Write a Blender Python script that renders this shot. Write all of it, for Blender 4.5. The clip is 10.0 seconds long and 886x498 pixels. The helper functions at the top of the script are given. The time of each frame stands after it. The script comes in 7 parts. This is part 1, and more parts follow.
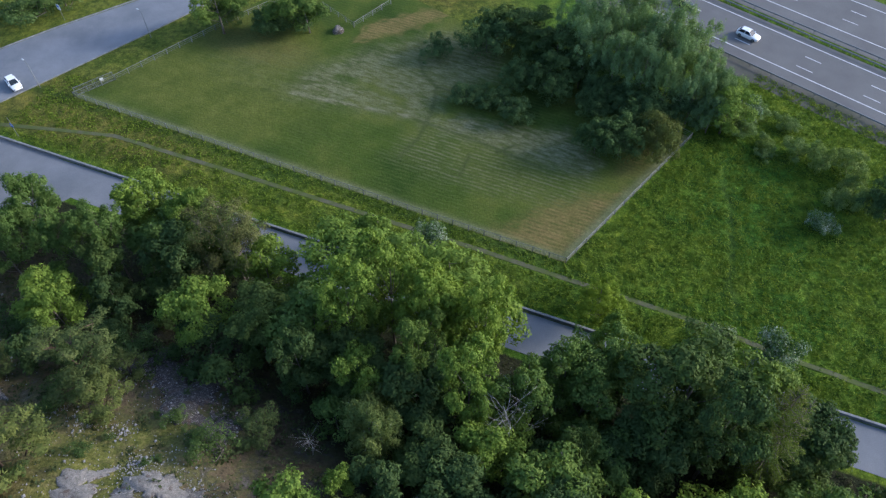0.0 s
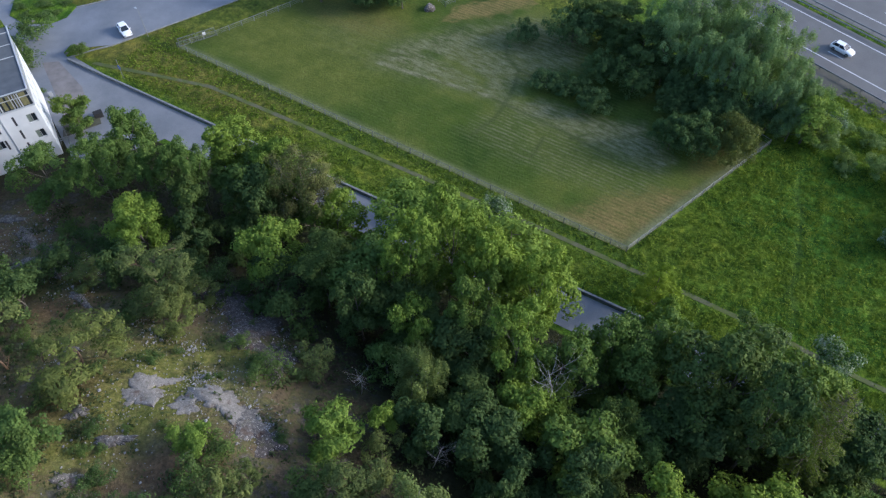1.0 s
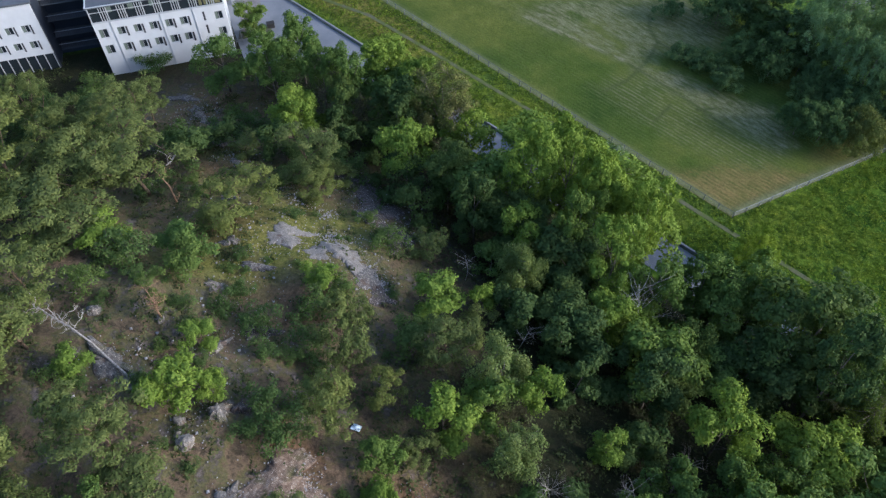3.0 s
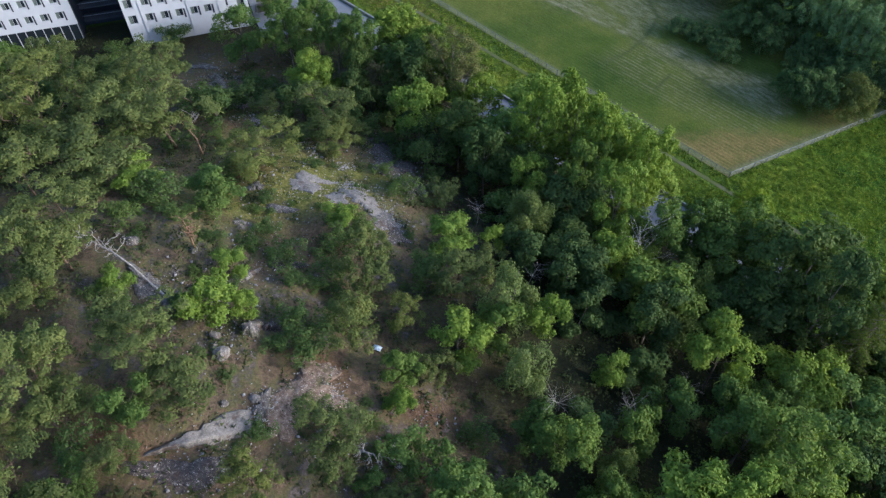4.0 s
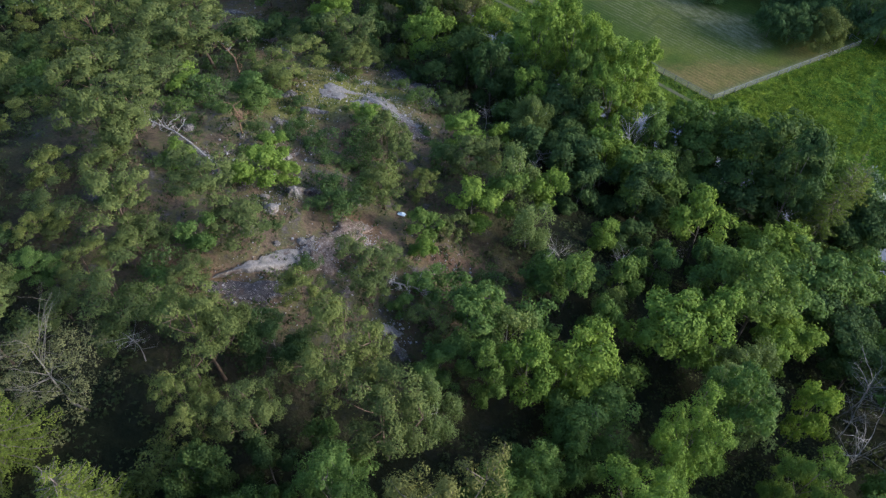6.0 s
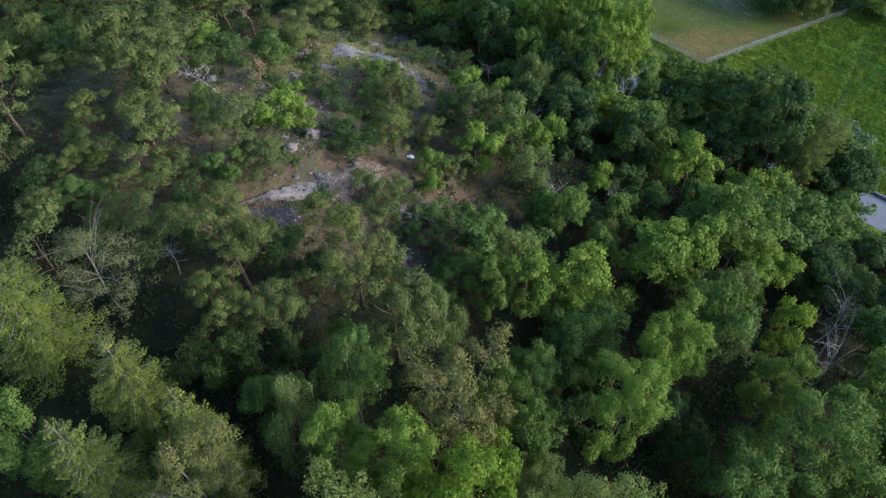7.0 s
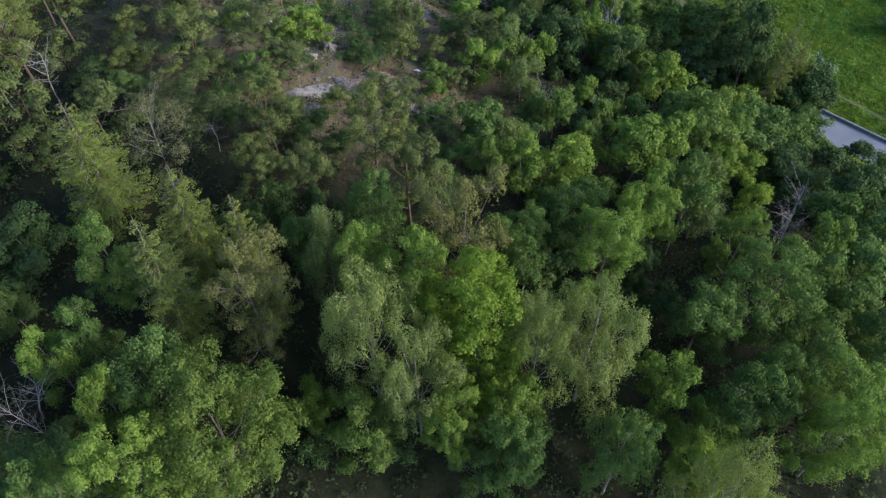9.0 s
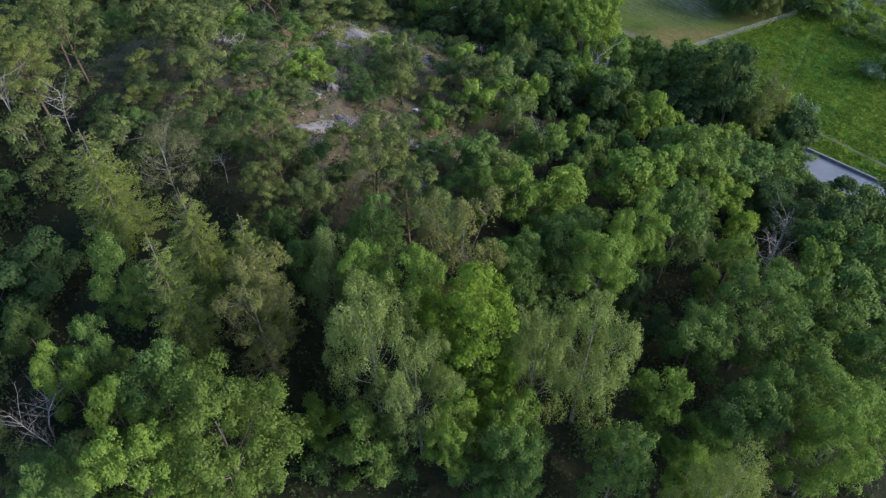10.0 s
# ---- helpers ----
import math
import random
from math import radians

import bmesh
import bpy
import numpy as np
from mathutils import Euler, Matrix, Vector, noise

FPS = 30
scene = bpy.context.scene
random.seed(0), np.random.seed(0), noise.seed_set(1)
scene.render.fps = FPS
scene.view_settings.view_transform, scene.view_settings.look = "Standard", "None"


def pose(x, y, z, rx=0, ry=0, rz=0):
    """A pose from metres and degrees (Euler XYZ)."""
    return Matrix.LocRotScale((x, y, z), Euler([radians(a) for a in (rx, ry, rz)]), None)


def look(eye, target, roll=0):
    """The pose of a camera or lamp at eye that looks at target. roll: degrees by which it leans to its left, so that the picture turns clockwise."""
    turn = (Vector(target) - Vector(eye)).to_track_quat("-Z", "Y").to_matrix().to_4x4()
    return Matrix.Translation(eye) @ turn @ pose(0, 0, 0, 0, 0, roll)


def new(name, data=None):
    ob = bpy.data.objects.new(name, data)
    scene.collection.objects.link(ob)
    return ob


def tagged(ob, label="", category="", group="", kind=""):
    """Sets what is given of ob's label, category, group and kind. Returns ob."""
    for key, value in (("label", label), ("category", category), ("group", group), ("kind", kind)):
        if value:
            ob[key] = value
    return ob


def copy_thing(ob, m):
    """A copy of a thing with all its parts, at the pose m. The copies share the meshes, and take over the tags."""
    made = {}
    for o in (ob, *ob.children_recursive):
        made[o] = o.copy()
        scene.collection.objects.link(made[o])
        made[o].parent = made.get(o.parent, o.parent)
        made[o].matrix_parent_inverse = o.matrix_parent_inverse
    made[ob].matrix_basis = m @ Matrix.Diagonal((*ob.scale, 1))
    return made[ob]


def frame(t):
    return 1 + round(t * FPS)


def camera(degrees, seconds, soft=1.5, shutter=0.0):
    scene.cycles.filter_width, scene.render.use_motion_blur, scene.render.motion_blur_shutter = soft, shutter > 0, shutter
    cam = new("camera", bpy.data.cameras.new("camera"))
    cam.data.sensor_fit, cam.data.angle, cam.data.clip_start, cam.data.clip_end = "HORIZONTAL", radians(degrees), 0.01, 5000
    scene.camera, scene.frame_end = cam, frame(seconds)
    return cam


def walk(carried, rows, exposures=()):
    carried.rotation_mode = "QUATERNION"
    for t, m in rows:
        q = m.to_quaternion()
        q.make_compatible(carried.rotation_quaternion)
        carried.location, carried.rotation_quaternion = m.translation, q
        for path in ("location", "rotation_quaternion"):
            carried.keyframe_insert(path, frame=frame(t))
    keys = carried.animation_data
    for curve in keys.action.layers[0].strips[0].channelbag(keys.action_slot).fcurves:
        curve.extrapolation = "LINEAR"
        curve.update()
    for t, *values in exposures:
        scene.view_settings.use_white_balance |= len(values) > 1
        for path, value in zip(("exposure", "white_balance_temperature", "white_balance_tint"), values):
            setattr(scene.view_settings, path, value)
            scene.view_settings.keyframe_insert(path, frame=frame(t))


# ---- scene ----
cam = camera(63.7, 10.0, 1.35)
PATH = [
    (0, (-2.757, 1.924, 79.291), (-2.673, 3.156, 77.719), -0.6),
    (0.5, (-2.839, -0.418, 79.177), (-2.83, 0.819, 77.605), -0.5),
    (1, (-2.952, -3.12, 79.093), (-3.041, -1.888, 77.521), -0.2),
    (1.5, (-3.034, -6.219, 79.041), (-3.222, -4.999, 77.468), -0.0),
    (2, (-3.016, -9.61, 79.029), (-3.298, -8.409, 77.455), 0.2),
    (2.5, (-2.857, -13.2, 79.003), (-3.198, -12.017, 77.428), 0.3),
    (2.7, (-2.742, -14.749, 78.991), (-3.095, -13.569, 77.415), 0.3),
    (3.8, (-1.754, -23.954, 78.76), (-2.108, -22.771, 77.187), 0.6),
    (4, (-1.498, -25.685, 78.747), (-1.853, -24.502, 77.174), 0.6),
    (4.5, (-0.732, -30.106, 78.748), (-1.087, -28.921, 77.176), 0.4),
    (5, (0.07, -34.514, 78.799), (-0.284, -33.329, 77.228), 0.3),
    (5.5, (1.029, -38.905, 78.895), (0.673, -37.722, 77.322), 0.2),
    (5.7, (1.456, -40.68, 78.931), (1.1, -39.496, 77.359), 0.1),
    (6.8, (3.977, -50.755, 79.462), (3.616, -49.576, 77.888), -0.2),
    (7, (4.432, -52.611, 79.503), (4.07, -51.433, 77.927), -0.3),
    (7.5, (5.547, -57.235, 79.655), (5.185, -56.058, 78.079), -0.3),
    (8, (6.66, -61.819, 79.822), (6.3, -60.645, 78.244), -0.4),
    (8.5, (7.532, -65.763, 79.912), (7.178, -64.589, 78.332), -0.2),
    (9, (8.129, -68.872, 79.944), (7.783, -67.697, 78.363), 0.1),
    (9.5, (8.66, -71.186, 79.979), (8.308, -69.972, 78.429), 0.1),
    (10, (9.205, -72.874, 80.0), (8.832, -71.586, 78.517), -0.0),
]
walk(cam, [(t, look(eye, target, roll)) for t, eye, target, roll in PATH], [(0.0, 1.08, 5480, 15), (2.0, 1.15, 5480, 15), (4.0, 1.21, 5450, 15.5), (10.0, 1.22, 5410, 17)])

# world, sun
SUN_TO = Vector((0.9, 0.06, 0.37)).normalized()
world = bpy.data.worlds.new("sky")
scene.world = world
world.use_nodes = True
wn = world.node_tree.nodes
sky = wn.new("ShaderNodeTexSky")
sky.sky_type = "NISHITA"
sky.sun_disc = False
sky.sun_elevation = math.asin(SUN_TO.z)
sky.sun_rotation = math.atan2(SUN_TO.x, SUN_TO.y)
sky.air_density, sky.dust_density, sky.ozone_density = 1.0, 1.5, 1.2
wn["Background"].inputs["Strength"].default_value = 0.15
world.node_tree.links.new(sky.outputs[0], wn["Background"].inputs["Color"])
sun = new("sun", bpy.data.lights.new("sun", "SUN"))
sun.data.energy, sun.data.angle, sun.data.color = 1.98, radians(14), (1.0, 0.905, 0.755)
sun.matrix_basis = look(SUN_TO * 400, (0, 0, 0))


# materials
def mat(name, rough=0.8, spec=0.3, metal=0.0):
    m = bpy.data.materials.new(name)
    m.use_nodes = True
    b = m.node_tree.nodes["Principled BSDF"]
    b.inputs["Roughness"].default_value = rough
    b.inputs["Specular IOR Level"].default_value = spec
    b.inputs["Metallic"].default_value = metal
    return m, m.node_tree.nodes, m.node_tree.links, b


def coord(n, l, scale=1.0, kind="Object"):
    c = n.new("ShaderNodeTexCoord")
    v = n.new("ShaderNodeMapping")
    v.inputs["Scale"].default_value = (scale, scale, scale) if not isinstance(scale, tuple) else scale
    l.new(c.outputs[kind], v.inputs["Vector"])
    return v.outputs["Vector"]


def noise_tex(n, l, vec, scale, detail=4.0, rough=0.6):
    t = n.new("ShaderNodeTexNoise")
    t.inputs["Scale"].default_value, t.inputs["Detail"].default_value, t.inputs["Roughness"].default_value = scale, detail, rough
    l.new(vec, t.inputs["Vector"])
    return t.outputs["Fac"]


def ramp(n, l, fac, *stops):
    r = n.new("ShaderNodeValToRGB")
    while len(r.color_ramp.elements) < len(stops):
        r.color_ramp.elements.new(0.5)
    for e, (p, c) in zip(r.color_ramp.elements, stops):
        e.position = p
        e.color = (*c, 1) if isinstance(c, tuple) else (c, c, c, 1)
    l.new(fac, r.inputs["Fac"])
    return r.outputs["Color"]


def mix(n, l, fac, a, b, mode="MIX"):
    x = n.new("ShaderNodeMix")
    x.data_type, x.blend_type = "RGBA", mode
    for v, s in ((fac, x.inputs[0]), (a, x.inputs[6]), (b, x.inputs[7])):
        if isinstance(v, (int, float)):
            s.default_value = v
        elif isinstance(v, tuple):
            s.default_value = (*v, 1)
        else:
            l.new(v, s)
    return x.outputs[2]


def bump(n, l, b, height, strength=0.4, dist=0.1):
    u = n.new("ShaderNodeBump")
    u.inputs["Strength"].default_value, u.inputs["Distance"].default_value = strength, dist
    l.new(height, u.inputs["Height"])
    l.new(u.outputs["Normal"], b.inputs["Normal"])


def attr(n, name):
    a = n.new("ShaderNodeAttribute")
    a.attribute_name = name
    return a.outputs["Fac"]


def math_node(n, l, op, a, b):
    x = n.new("ShaderNodeMath")
    x.operation = op
    x.use_clamp = True
    for v, s in zip((a, b), x.inputs):
        if isinstance(v, (int, float)):
            s.default_value = v
        else:
            l.new(v, s)
    return x.outputs[0]


def leaf_mat(name, dark, mid, light, through_light=0.3, rough=0.75):
    m, n, l, b = mat(name, rough, 0.1)
    info = n.new("ShaderNodeObjectInfo")
    geo = n.new("ShaderNodeNewGeometry")
    vec = coord(n, l, 1.0)
    clump = noise_tex(n, l, vec, 0.55, 2.0)
    leafy = ramp(n, l, geo.outputs["Random Per Island"], (0.0, dark), (0.5, mid), (1.0, light))
    clumps = ramp(n, l, clump, (0.3, dark), (0.55, mid), (0.75, light))
    c = mix(n, l, 0.7, leafy, clumps)
    tone = ramp(n, l, info.outputs["Random"], (0.0, (0.85, 0.87, 0.84)), (0.5, (1.0, 1.0, 1.0)), (1.0, (1.18, 1.1, 0.88)))
    c = mix(n, l, 1.0, c, tone, "MULTIPLY")
    c = mix(n, l, 1.0, c, (1.0, 0.985, 1.27), "MULTIPLY")
    l.new(c, b.inputs["Base Color"])
    tr = n.new("ShaderNodeBsdfTranslucent")
    l.new(mix(n, l, 1.0, c, (1.15, 1.2, 0.6), "MULTIPLY"), tr.inputs["Color"])
    mx = n.new("ShaderNodeMixShader")
    mx.inputs[0].default_value = through_light
    l.new(b.outputs[0], mx.inputs[1])
    l.new(tr.outputs[0], mx.inputs[2])
    l.new(mx.outputs[0], n["Material Output"].inputs["Surface"])
    return m


LEAF_MID = leaf_mat("leaf_green", (0.055, 0.099, 0.019), (0.108, 0.173, 0.031), (0.173, 0.245, 0.048))
LEAF_LIGHT = leaf_mat("leaf_yellow_green", (0.08, 0.132, 0.017), (0.15, 0.228, 0.029), (0.23, 0.315, 0.044))
LEAF_VIVID = leaf_mat("leaf_vivid_green", (0.09, 0.15, 0.013), (0.168, 0.25, 0.021), (0.26, 0.345, 0.033), 0.4)
LEAF_FRESH = leaf_mat("leaf_fresh_green", (0.064, 0.104, 0.014), (0.12, 0.172, 0.024), (0.188, 0.248, 0.036))
# darker copy of the green leaf, with the shade of the wood painted in
LEAF_DARK_SHADED = leaf_mat("leaf_dark_shaded_green", (0.038, 0.068, 0.017), (0.068, 0.11, 0.026), (0.108, 0.158, 0.037))
LEAF_WILLOW = leaf_mat("leaf_blue_green", (0.085, 0.145, 0.045), (0.148, 0.23, 0.072), (0.225, 0.31, 0.105))
LEAF_BIRCH = leaf_mat("leaf_grey_green", (0.094, 0.138, 0.032), (0.152, 0.2, 0.047), (0.21, 0.258, 0.068))
NEEDLE_PINE = leaf_mat("pine_needles", (0.056, 0.08, 0.019), (0.108, 0.138, 0.03), (0.175, 0.2, 0.048), 0.2)
NEEDLE_SPRUCE = leaf_mat("spruce_needles", (0.06, 0.088, 0.014), (0.13, 0.172, 0.023), (0.225, 0.275, 0.037), 0.25)
NEEDLE_DRY = leaf_mat("dry_needles", (0.075, 0.085, 0.025), (0.125, 0.13, 0.04), (0.185, 0.18, 0.062), 0.15)
LEAF_BUSH = leaf_mat("bush_leaves", (0.05, 0.088, 0.02), (0.096, 0.152, 0.034), (0.155, 0.215, 0.05))
LEAF_BLOSSOM = leaf_mat("blossoming_leaves", (0.05, 0.1, 0.02), (0.1, 0.17, 0.04), (0.66, 0.68, 0.54), 0.2)
LEAF_BROOM = leaf_mat("yellow_flowering_leaves", (0.09, 0.12, 0.015), (0.2, 0.2, 0.02), (0.5, 0.42, 0.02), 0.2)
NEEDLE_BROWN = leaf_mat("brown_olive_needles", (0.07, 0.082, 0.02), (0.118, 0.128, 0.03), (0.175, 0.178, 0.046), 0.15)
LEAF_SHRUB = leaf_mat("shrub_leaves", (0.085, 0.14, 0.032), (0.165, 0.235, 0.055), (0.26, 0.325, 0.09))
LEAF_THICKET = leaf_mat("thicket_leaves", (0.045, 0.08, 0.022), (0.08, 0.135, 0.036), (0.13, 0.19, 0.052))
LEAF_OLIVE = leaf_mat("olive_leaves", (0.07, 0.09, 0.02), (0.12, 0.145, 0.03), (0.19, 0.205, 0.045))
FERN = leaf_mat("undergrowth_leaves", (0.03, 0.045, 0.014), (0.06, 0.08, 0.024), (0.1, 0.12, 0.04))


def bark_mat(name, a, b_, scale=6.0):
    m, n, l, b = mat(name, 0.9, 0.2)
    v = coord(n, l, (1.0, 1.0, 0.25))
    f = noise_tex(n, l, v, scale, 5.0)
    l.new(ramp(n, l, f, (0.35, a), (0.65, b_)), b.inputs["Base Color"])
    bump(n, l, b, f, 0.6, 0.05)
    return m


BARK = bark_mat("bark_brown", (0.085, 0.07, 0.055), (0.22, 0.185, 0.15))
BARK_PINE = bark_mat("bark_pine", (0.065, 0.047, 0.035), (0.155, 0.105, 0.066))
BARK_BIRCH = bark_mat("bark_birch", (0.22, 0.2, 0.18), (0.55, 0.53, 0.5), 3.0)
BARK_GREY = bark_mat("bark_grey", (0.15, 0.135, 0.115), (0.3, 0.275, 0.24))
BARK_ORANGE = bark_mat("bark_orange", (0.14, 0.085, 0.05), (0.32, 0.2, 0.12))
BARK_TWIG = bark_mat("bark_twig", (0.11, 0.1, 0.075), (0.22, 0.2, 0.155))
BARK_DEAD = bark_mat("bark_bleached", (0.2, 0.18, 0.155), (0.42, 0.39, 0.35))


def ground_mat():
    """Meadow and forest floor; 'wood' says which, 'rough_grass' how lush, 'worn' where litter lies bare."""
    m, n, l, b = mat("meadow_and_forest_floor", 0.95, 0.1)
    v = coord(n, l, 1.0)
    big, mid, fine = noise_tex(n, l, v, 0.05, 5), noise_tex(n, l, v, 0.35, 6), noise_tex(n, l, v, 2.6, 6, 0.7)
    grass = ramp(n, l, mid, (0.3, (0.048, 0.092, 0.016)), (0.5, (0.098, 0.16, 0.024)), (0.7, (0.17, 0.222, 0.038)))
    warm = ramp(n, l, big, (0.38, (0.68, 0.88, 0.8)), (0.62, (1.22, 1.08, 0.8)))
    grass = mix(n, l, 1.0, grass, warm, "MULTIPLY")
    dry = ramp(n, l, mid, (0.35, (0.10, 0.11, 0.025)), (0.65, (0.185, 0.155, 0.048)))
    grass = mix(n, l, attr(n, "dry"), grass, dry)
    grass = mix(n, l, attr(n, "mown"), grass, ramp(n, l, mid, (0.35, (0.045, 0.078, 0.016)), (0.65, (0.075, 0.115, 0.022))))
    grass = mix(n, l, 0.7, grass, ramp(n, l, fine, (0.3, 0.45), (0.7, 1.35)), "MULTIPLY")
    clumpy = noise_tex(n, l, v, 0.95, 5, 0.65)
    grass = mix(n, l, 0.85, grass, ramp(n, l, clumpy, (0.32, (0.38, 0.44, 0.5)), (0.5, (0.86, 0.88, 0.86)), (0.68, (1.5, 1.36, 1.2))), "MULTIPLY")
    grass = mix(n, l, 1.0, grass, (0.9, 0.95, 0.66), "MULTIPLY")
    # soil goes near black: the shade under the trees is in its colour
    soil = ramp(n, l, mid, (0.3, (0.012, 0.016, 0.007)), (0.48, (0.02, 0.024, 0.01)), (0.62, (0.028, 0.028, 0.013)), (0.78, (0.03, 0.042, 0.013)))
    patch = noise_tex(n, l, v, 0.42, 8, 0.72)
    grit = noise_tex(n, l, v, 1.5, 7, 0.75)
    litter = ramp(n, l, patch, (0.28, (0.04, 0.035, 0.022)), (0.38, (0.085, 0.066, 0.04)), (0.45, (0.15, 0.105, 0.066)), (0.52, (0.115, 0.108, 0.042)), (0.59, (0.1, 0.082, 0.068)), (0.68, (0.21, 0.18, 0.15)))
    moss = ramp(n, l, grit, (0.35, (0.06, 0.072, 0.018)), (0.5, (0.135, 0.138, 0.03)), (0.65, (0.21, 0.18, 0.055)))
    litter = mix(n, l, math_node(n, l, "MULTIPLY", attr(n, "moss"), ramp(n, l, patch, (0.38, 0.5), (0.5, 1.0))), litter, moss)
    rust = ramp(n, l, grit, (0.35, (0.075, 0.042, 0.024)), (0.5, (0.155, 0.084, 0.046)), (0.66, (0.23, 0.15, 0.095)))
    litter = mix(n, l, math_node(n, l, "MULTIPLY", attr(n, "rust"), ramp(n, l, patch, (0.35, 0.5), (0.5, 1.0))), litter, rust)
    chips = noise_tex(n, l, v, 3.6, 5, 0.8)
    litter = mix(n, l, ramp(n, l, chips, (0.68, 0.0), (0.72, 0.6)), litter, (0.3, 0.28, 0.25))
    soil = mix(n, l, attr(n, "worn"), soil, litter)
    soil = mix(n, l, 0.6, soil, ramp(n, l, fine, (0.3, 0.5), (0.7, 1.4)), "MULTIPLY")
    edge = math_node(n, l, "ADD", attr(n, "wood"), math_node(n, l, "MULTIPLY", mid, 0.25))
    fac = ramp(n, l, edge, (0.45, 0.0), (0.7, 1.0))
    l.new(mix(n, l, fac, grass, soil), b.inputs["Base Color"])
    bump(n, l, b, fine, 0.9, 0.35)
    return m


GROUND = ground_mat()


def lawn_mat():
    m, n, l, b = mat("mown_field", 0.95, 0.1)
    v = coord(n, l, 1.0)
    big, mid, fine = noise_tex(n, l, v, 0.07, 5), noise_tex(n, l, v, 0.45, 7, 0.65), noise_tex(n, l, v, 3.2, 6, 0.75)
    green = ramp(n, l, big, (0.33, (0.034, 0.06, 0.01)), (0.48, (0.062, 0.09, 0.014)), (0.6, (0.105, 0.118, 0.023)), (0.7, (0.08, 0.104, 0.017)))
    w = n.new("ShaderNodeTexWave")
    w.wave_type, w.bands_direction = "BANDS", "Y"
    for key, value in (("Scale", 0.43), ("Distortion", 3.2), ("Detail", 3.0), ("Detail Scale", 0.35), ("Detail Roughness", 0.6)):
        w.inputs[key].default_value = value
    turned = n.new("ShaderNodeMapping")
    turned.inputs["Rotation"].default_value = (0, 0, 0.503)
    l.new(coord(n, l, 1.0), turned.inputs["Vector"])
    l.new(turned.outputs["Vector"], w.inputs["Vector"])
    rows = ramp(n, l, w.outputs["Fac"], (0.25, 0.0), (0.7, 1.0))
    # loose hay lies in broken streaks along the rows
    drawn = n.new("ShaderNodeMapping")
    drawn.inputs["Scale"].default_value = (0.32, 1.3, 1.0)
    l.new(turned.outputs["Vector"], drawn.inputs["Vector"])
    streak = noise_tex(n, l, drawn.outputs["Vector"], 1.3, 6, 0.7)
    swath = math_node(n, l, "MULTIPLY", rows, ramp(n, l, streak, (0.4, 0.0), (0.58, 1.0)))
    green = mix(n, l, attr(n, "olive"), green, ramp(n, l, mid, (0.3, (0.07, 0.086, 0.015)), (0.5, (0.105, 0.116, 0.022)), (0.7, (0.14, 0.142, 0.033))))
    green = mix(n, l, math_node(n, l, "MULTIPLY", swath, 0.25), green, (0.12, 0.132, 0.045))
    hay = ramp(n, l, streak, (0.3, (0.085, 0.09, 0.036)), (0.48, (0.155, 0.145, 0.078)), (0.6, (0.215, 0.195, 0.125)), (0.72, (0.29, 0.265, 0.19)))
    hay = mix(n, l, math_node(n, l, "MULTIPLY", rows, 0.06), hay, (0.085, 0.094, 0.036))
    d = math_node(n, l, "MULTIPLY", attr(n, "dry"), ramp(n, l, streak, (0.34, 0.45), (0.54, 1.0)))
    c = mix(n, l, d, green, hay)
    lined = mix(n, l, swath, (0.078, 0.095, 0.022), (0.165, 0.158, 0.09))
    c = mix(n, l, math_node(n, l, "MULTIPLY", attr(n, "rows"), 0.62), c, lined)
    straw = mix(n, l, math_node(n, l, "MULTIPLY", swath, 0.8), (0.215, 0.15, 0.062), (0.09, 0.088, 0.027))
    c = mix(n, l, math_node(n, l, "MULTIPLY", attr(n, "straw"), ramp(n, l, mid, (0.3, 0.5), (0.6, 1.0))), c, straw)
    c = mix(n, l, math_node(n, l, "MULTIPLY", attr(n, "track"), 0.75), c, ramp(n, l, mid, (0.3, (0.045, 0.06, 0.018)), (0.7, (0.085, 0.095, 0.034))))
    c = mix(n, l, attr(n, "edge"), c, ramp(n, l, mid, (0.3, (0.12, 0.13, 0.06)), (0.7, (0.2, 0.195, 0.11))))
    c = mix(n, l, 0.7, c, ramp(n, l, fine, (0.3, 0.5), (0.7, 1.4)), "MULTIPLY")
    c = mix(n, l, 1.0, c, (0.93, 0.98, 0.86), "MULTIPLY")
    l.new(c, b.inputs["Base Color"])
    bump(n, l, b, fine, 0.7, 0.15)
    return m


LAWN = lawn_mat()


def asphalt_mat(name, a, b_):
    m, n, l, b = mat(name, 0.85, 0.35)
    v = coord(n, l, 1.0)
    mid, fine = noise_tex(n, l, v, 0.15, 5), noise_tex(n, l, v, 8.0, 4)
    c = ramp(n, l, mid, (0.35, a), (0.65, b_))
    c = mix(n, l, 0.5, c, ramp(n, l, fine, (0.3, 0.75), (0.7, 1.2)), "MULTIPLY")
    l.new(c, b.inputs["Base Color"])
    bump(n, l, b, fine, 0.2, 0.01)
    return m


ASPHALT = asphalt_mat("asphalt_grey", (0.14, 0.15, 0.16), (0.2, 0.208, 0.218))
ASPHALT_HW = asphalt_mat("asphalt_motorway", (0.116, 0.112, 0.107), (0.142, 0.138, 0.13))
SHOULDER = asphalt_mat("gravel_shoulder", (0.05, 0.055, 0.032), (0.11, 0.10, 0.085))


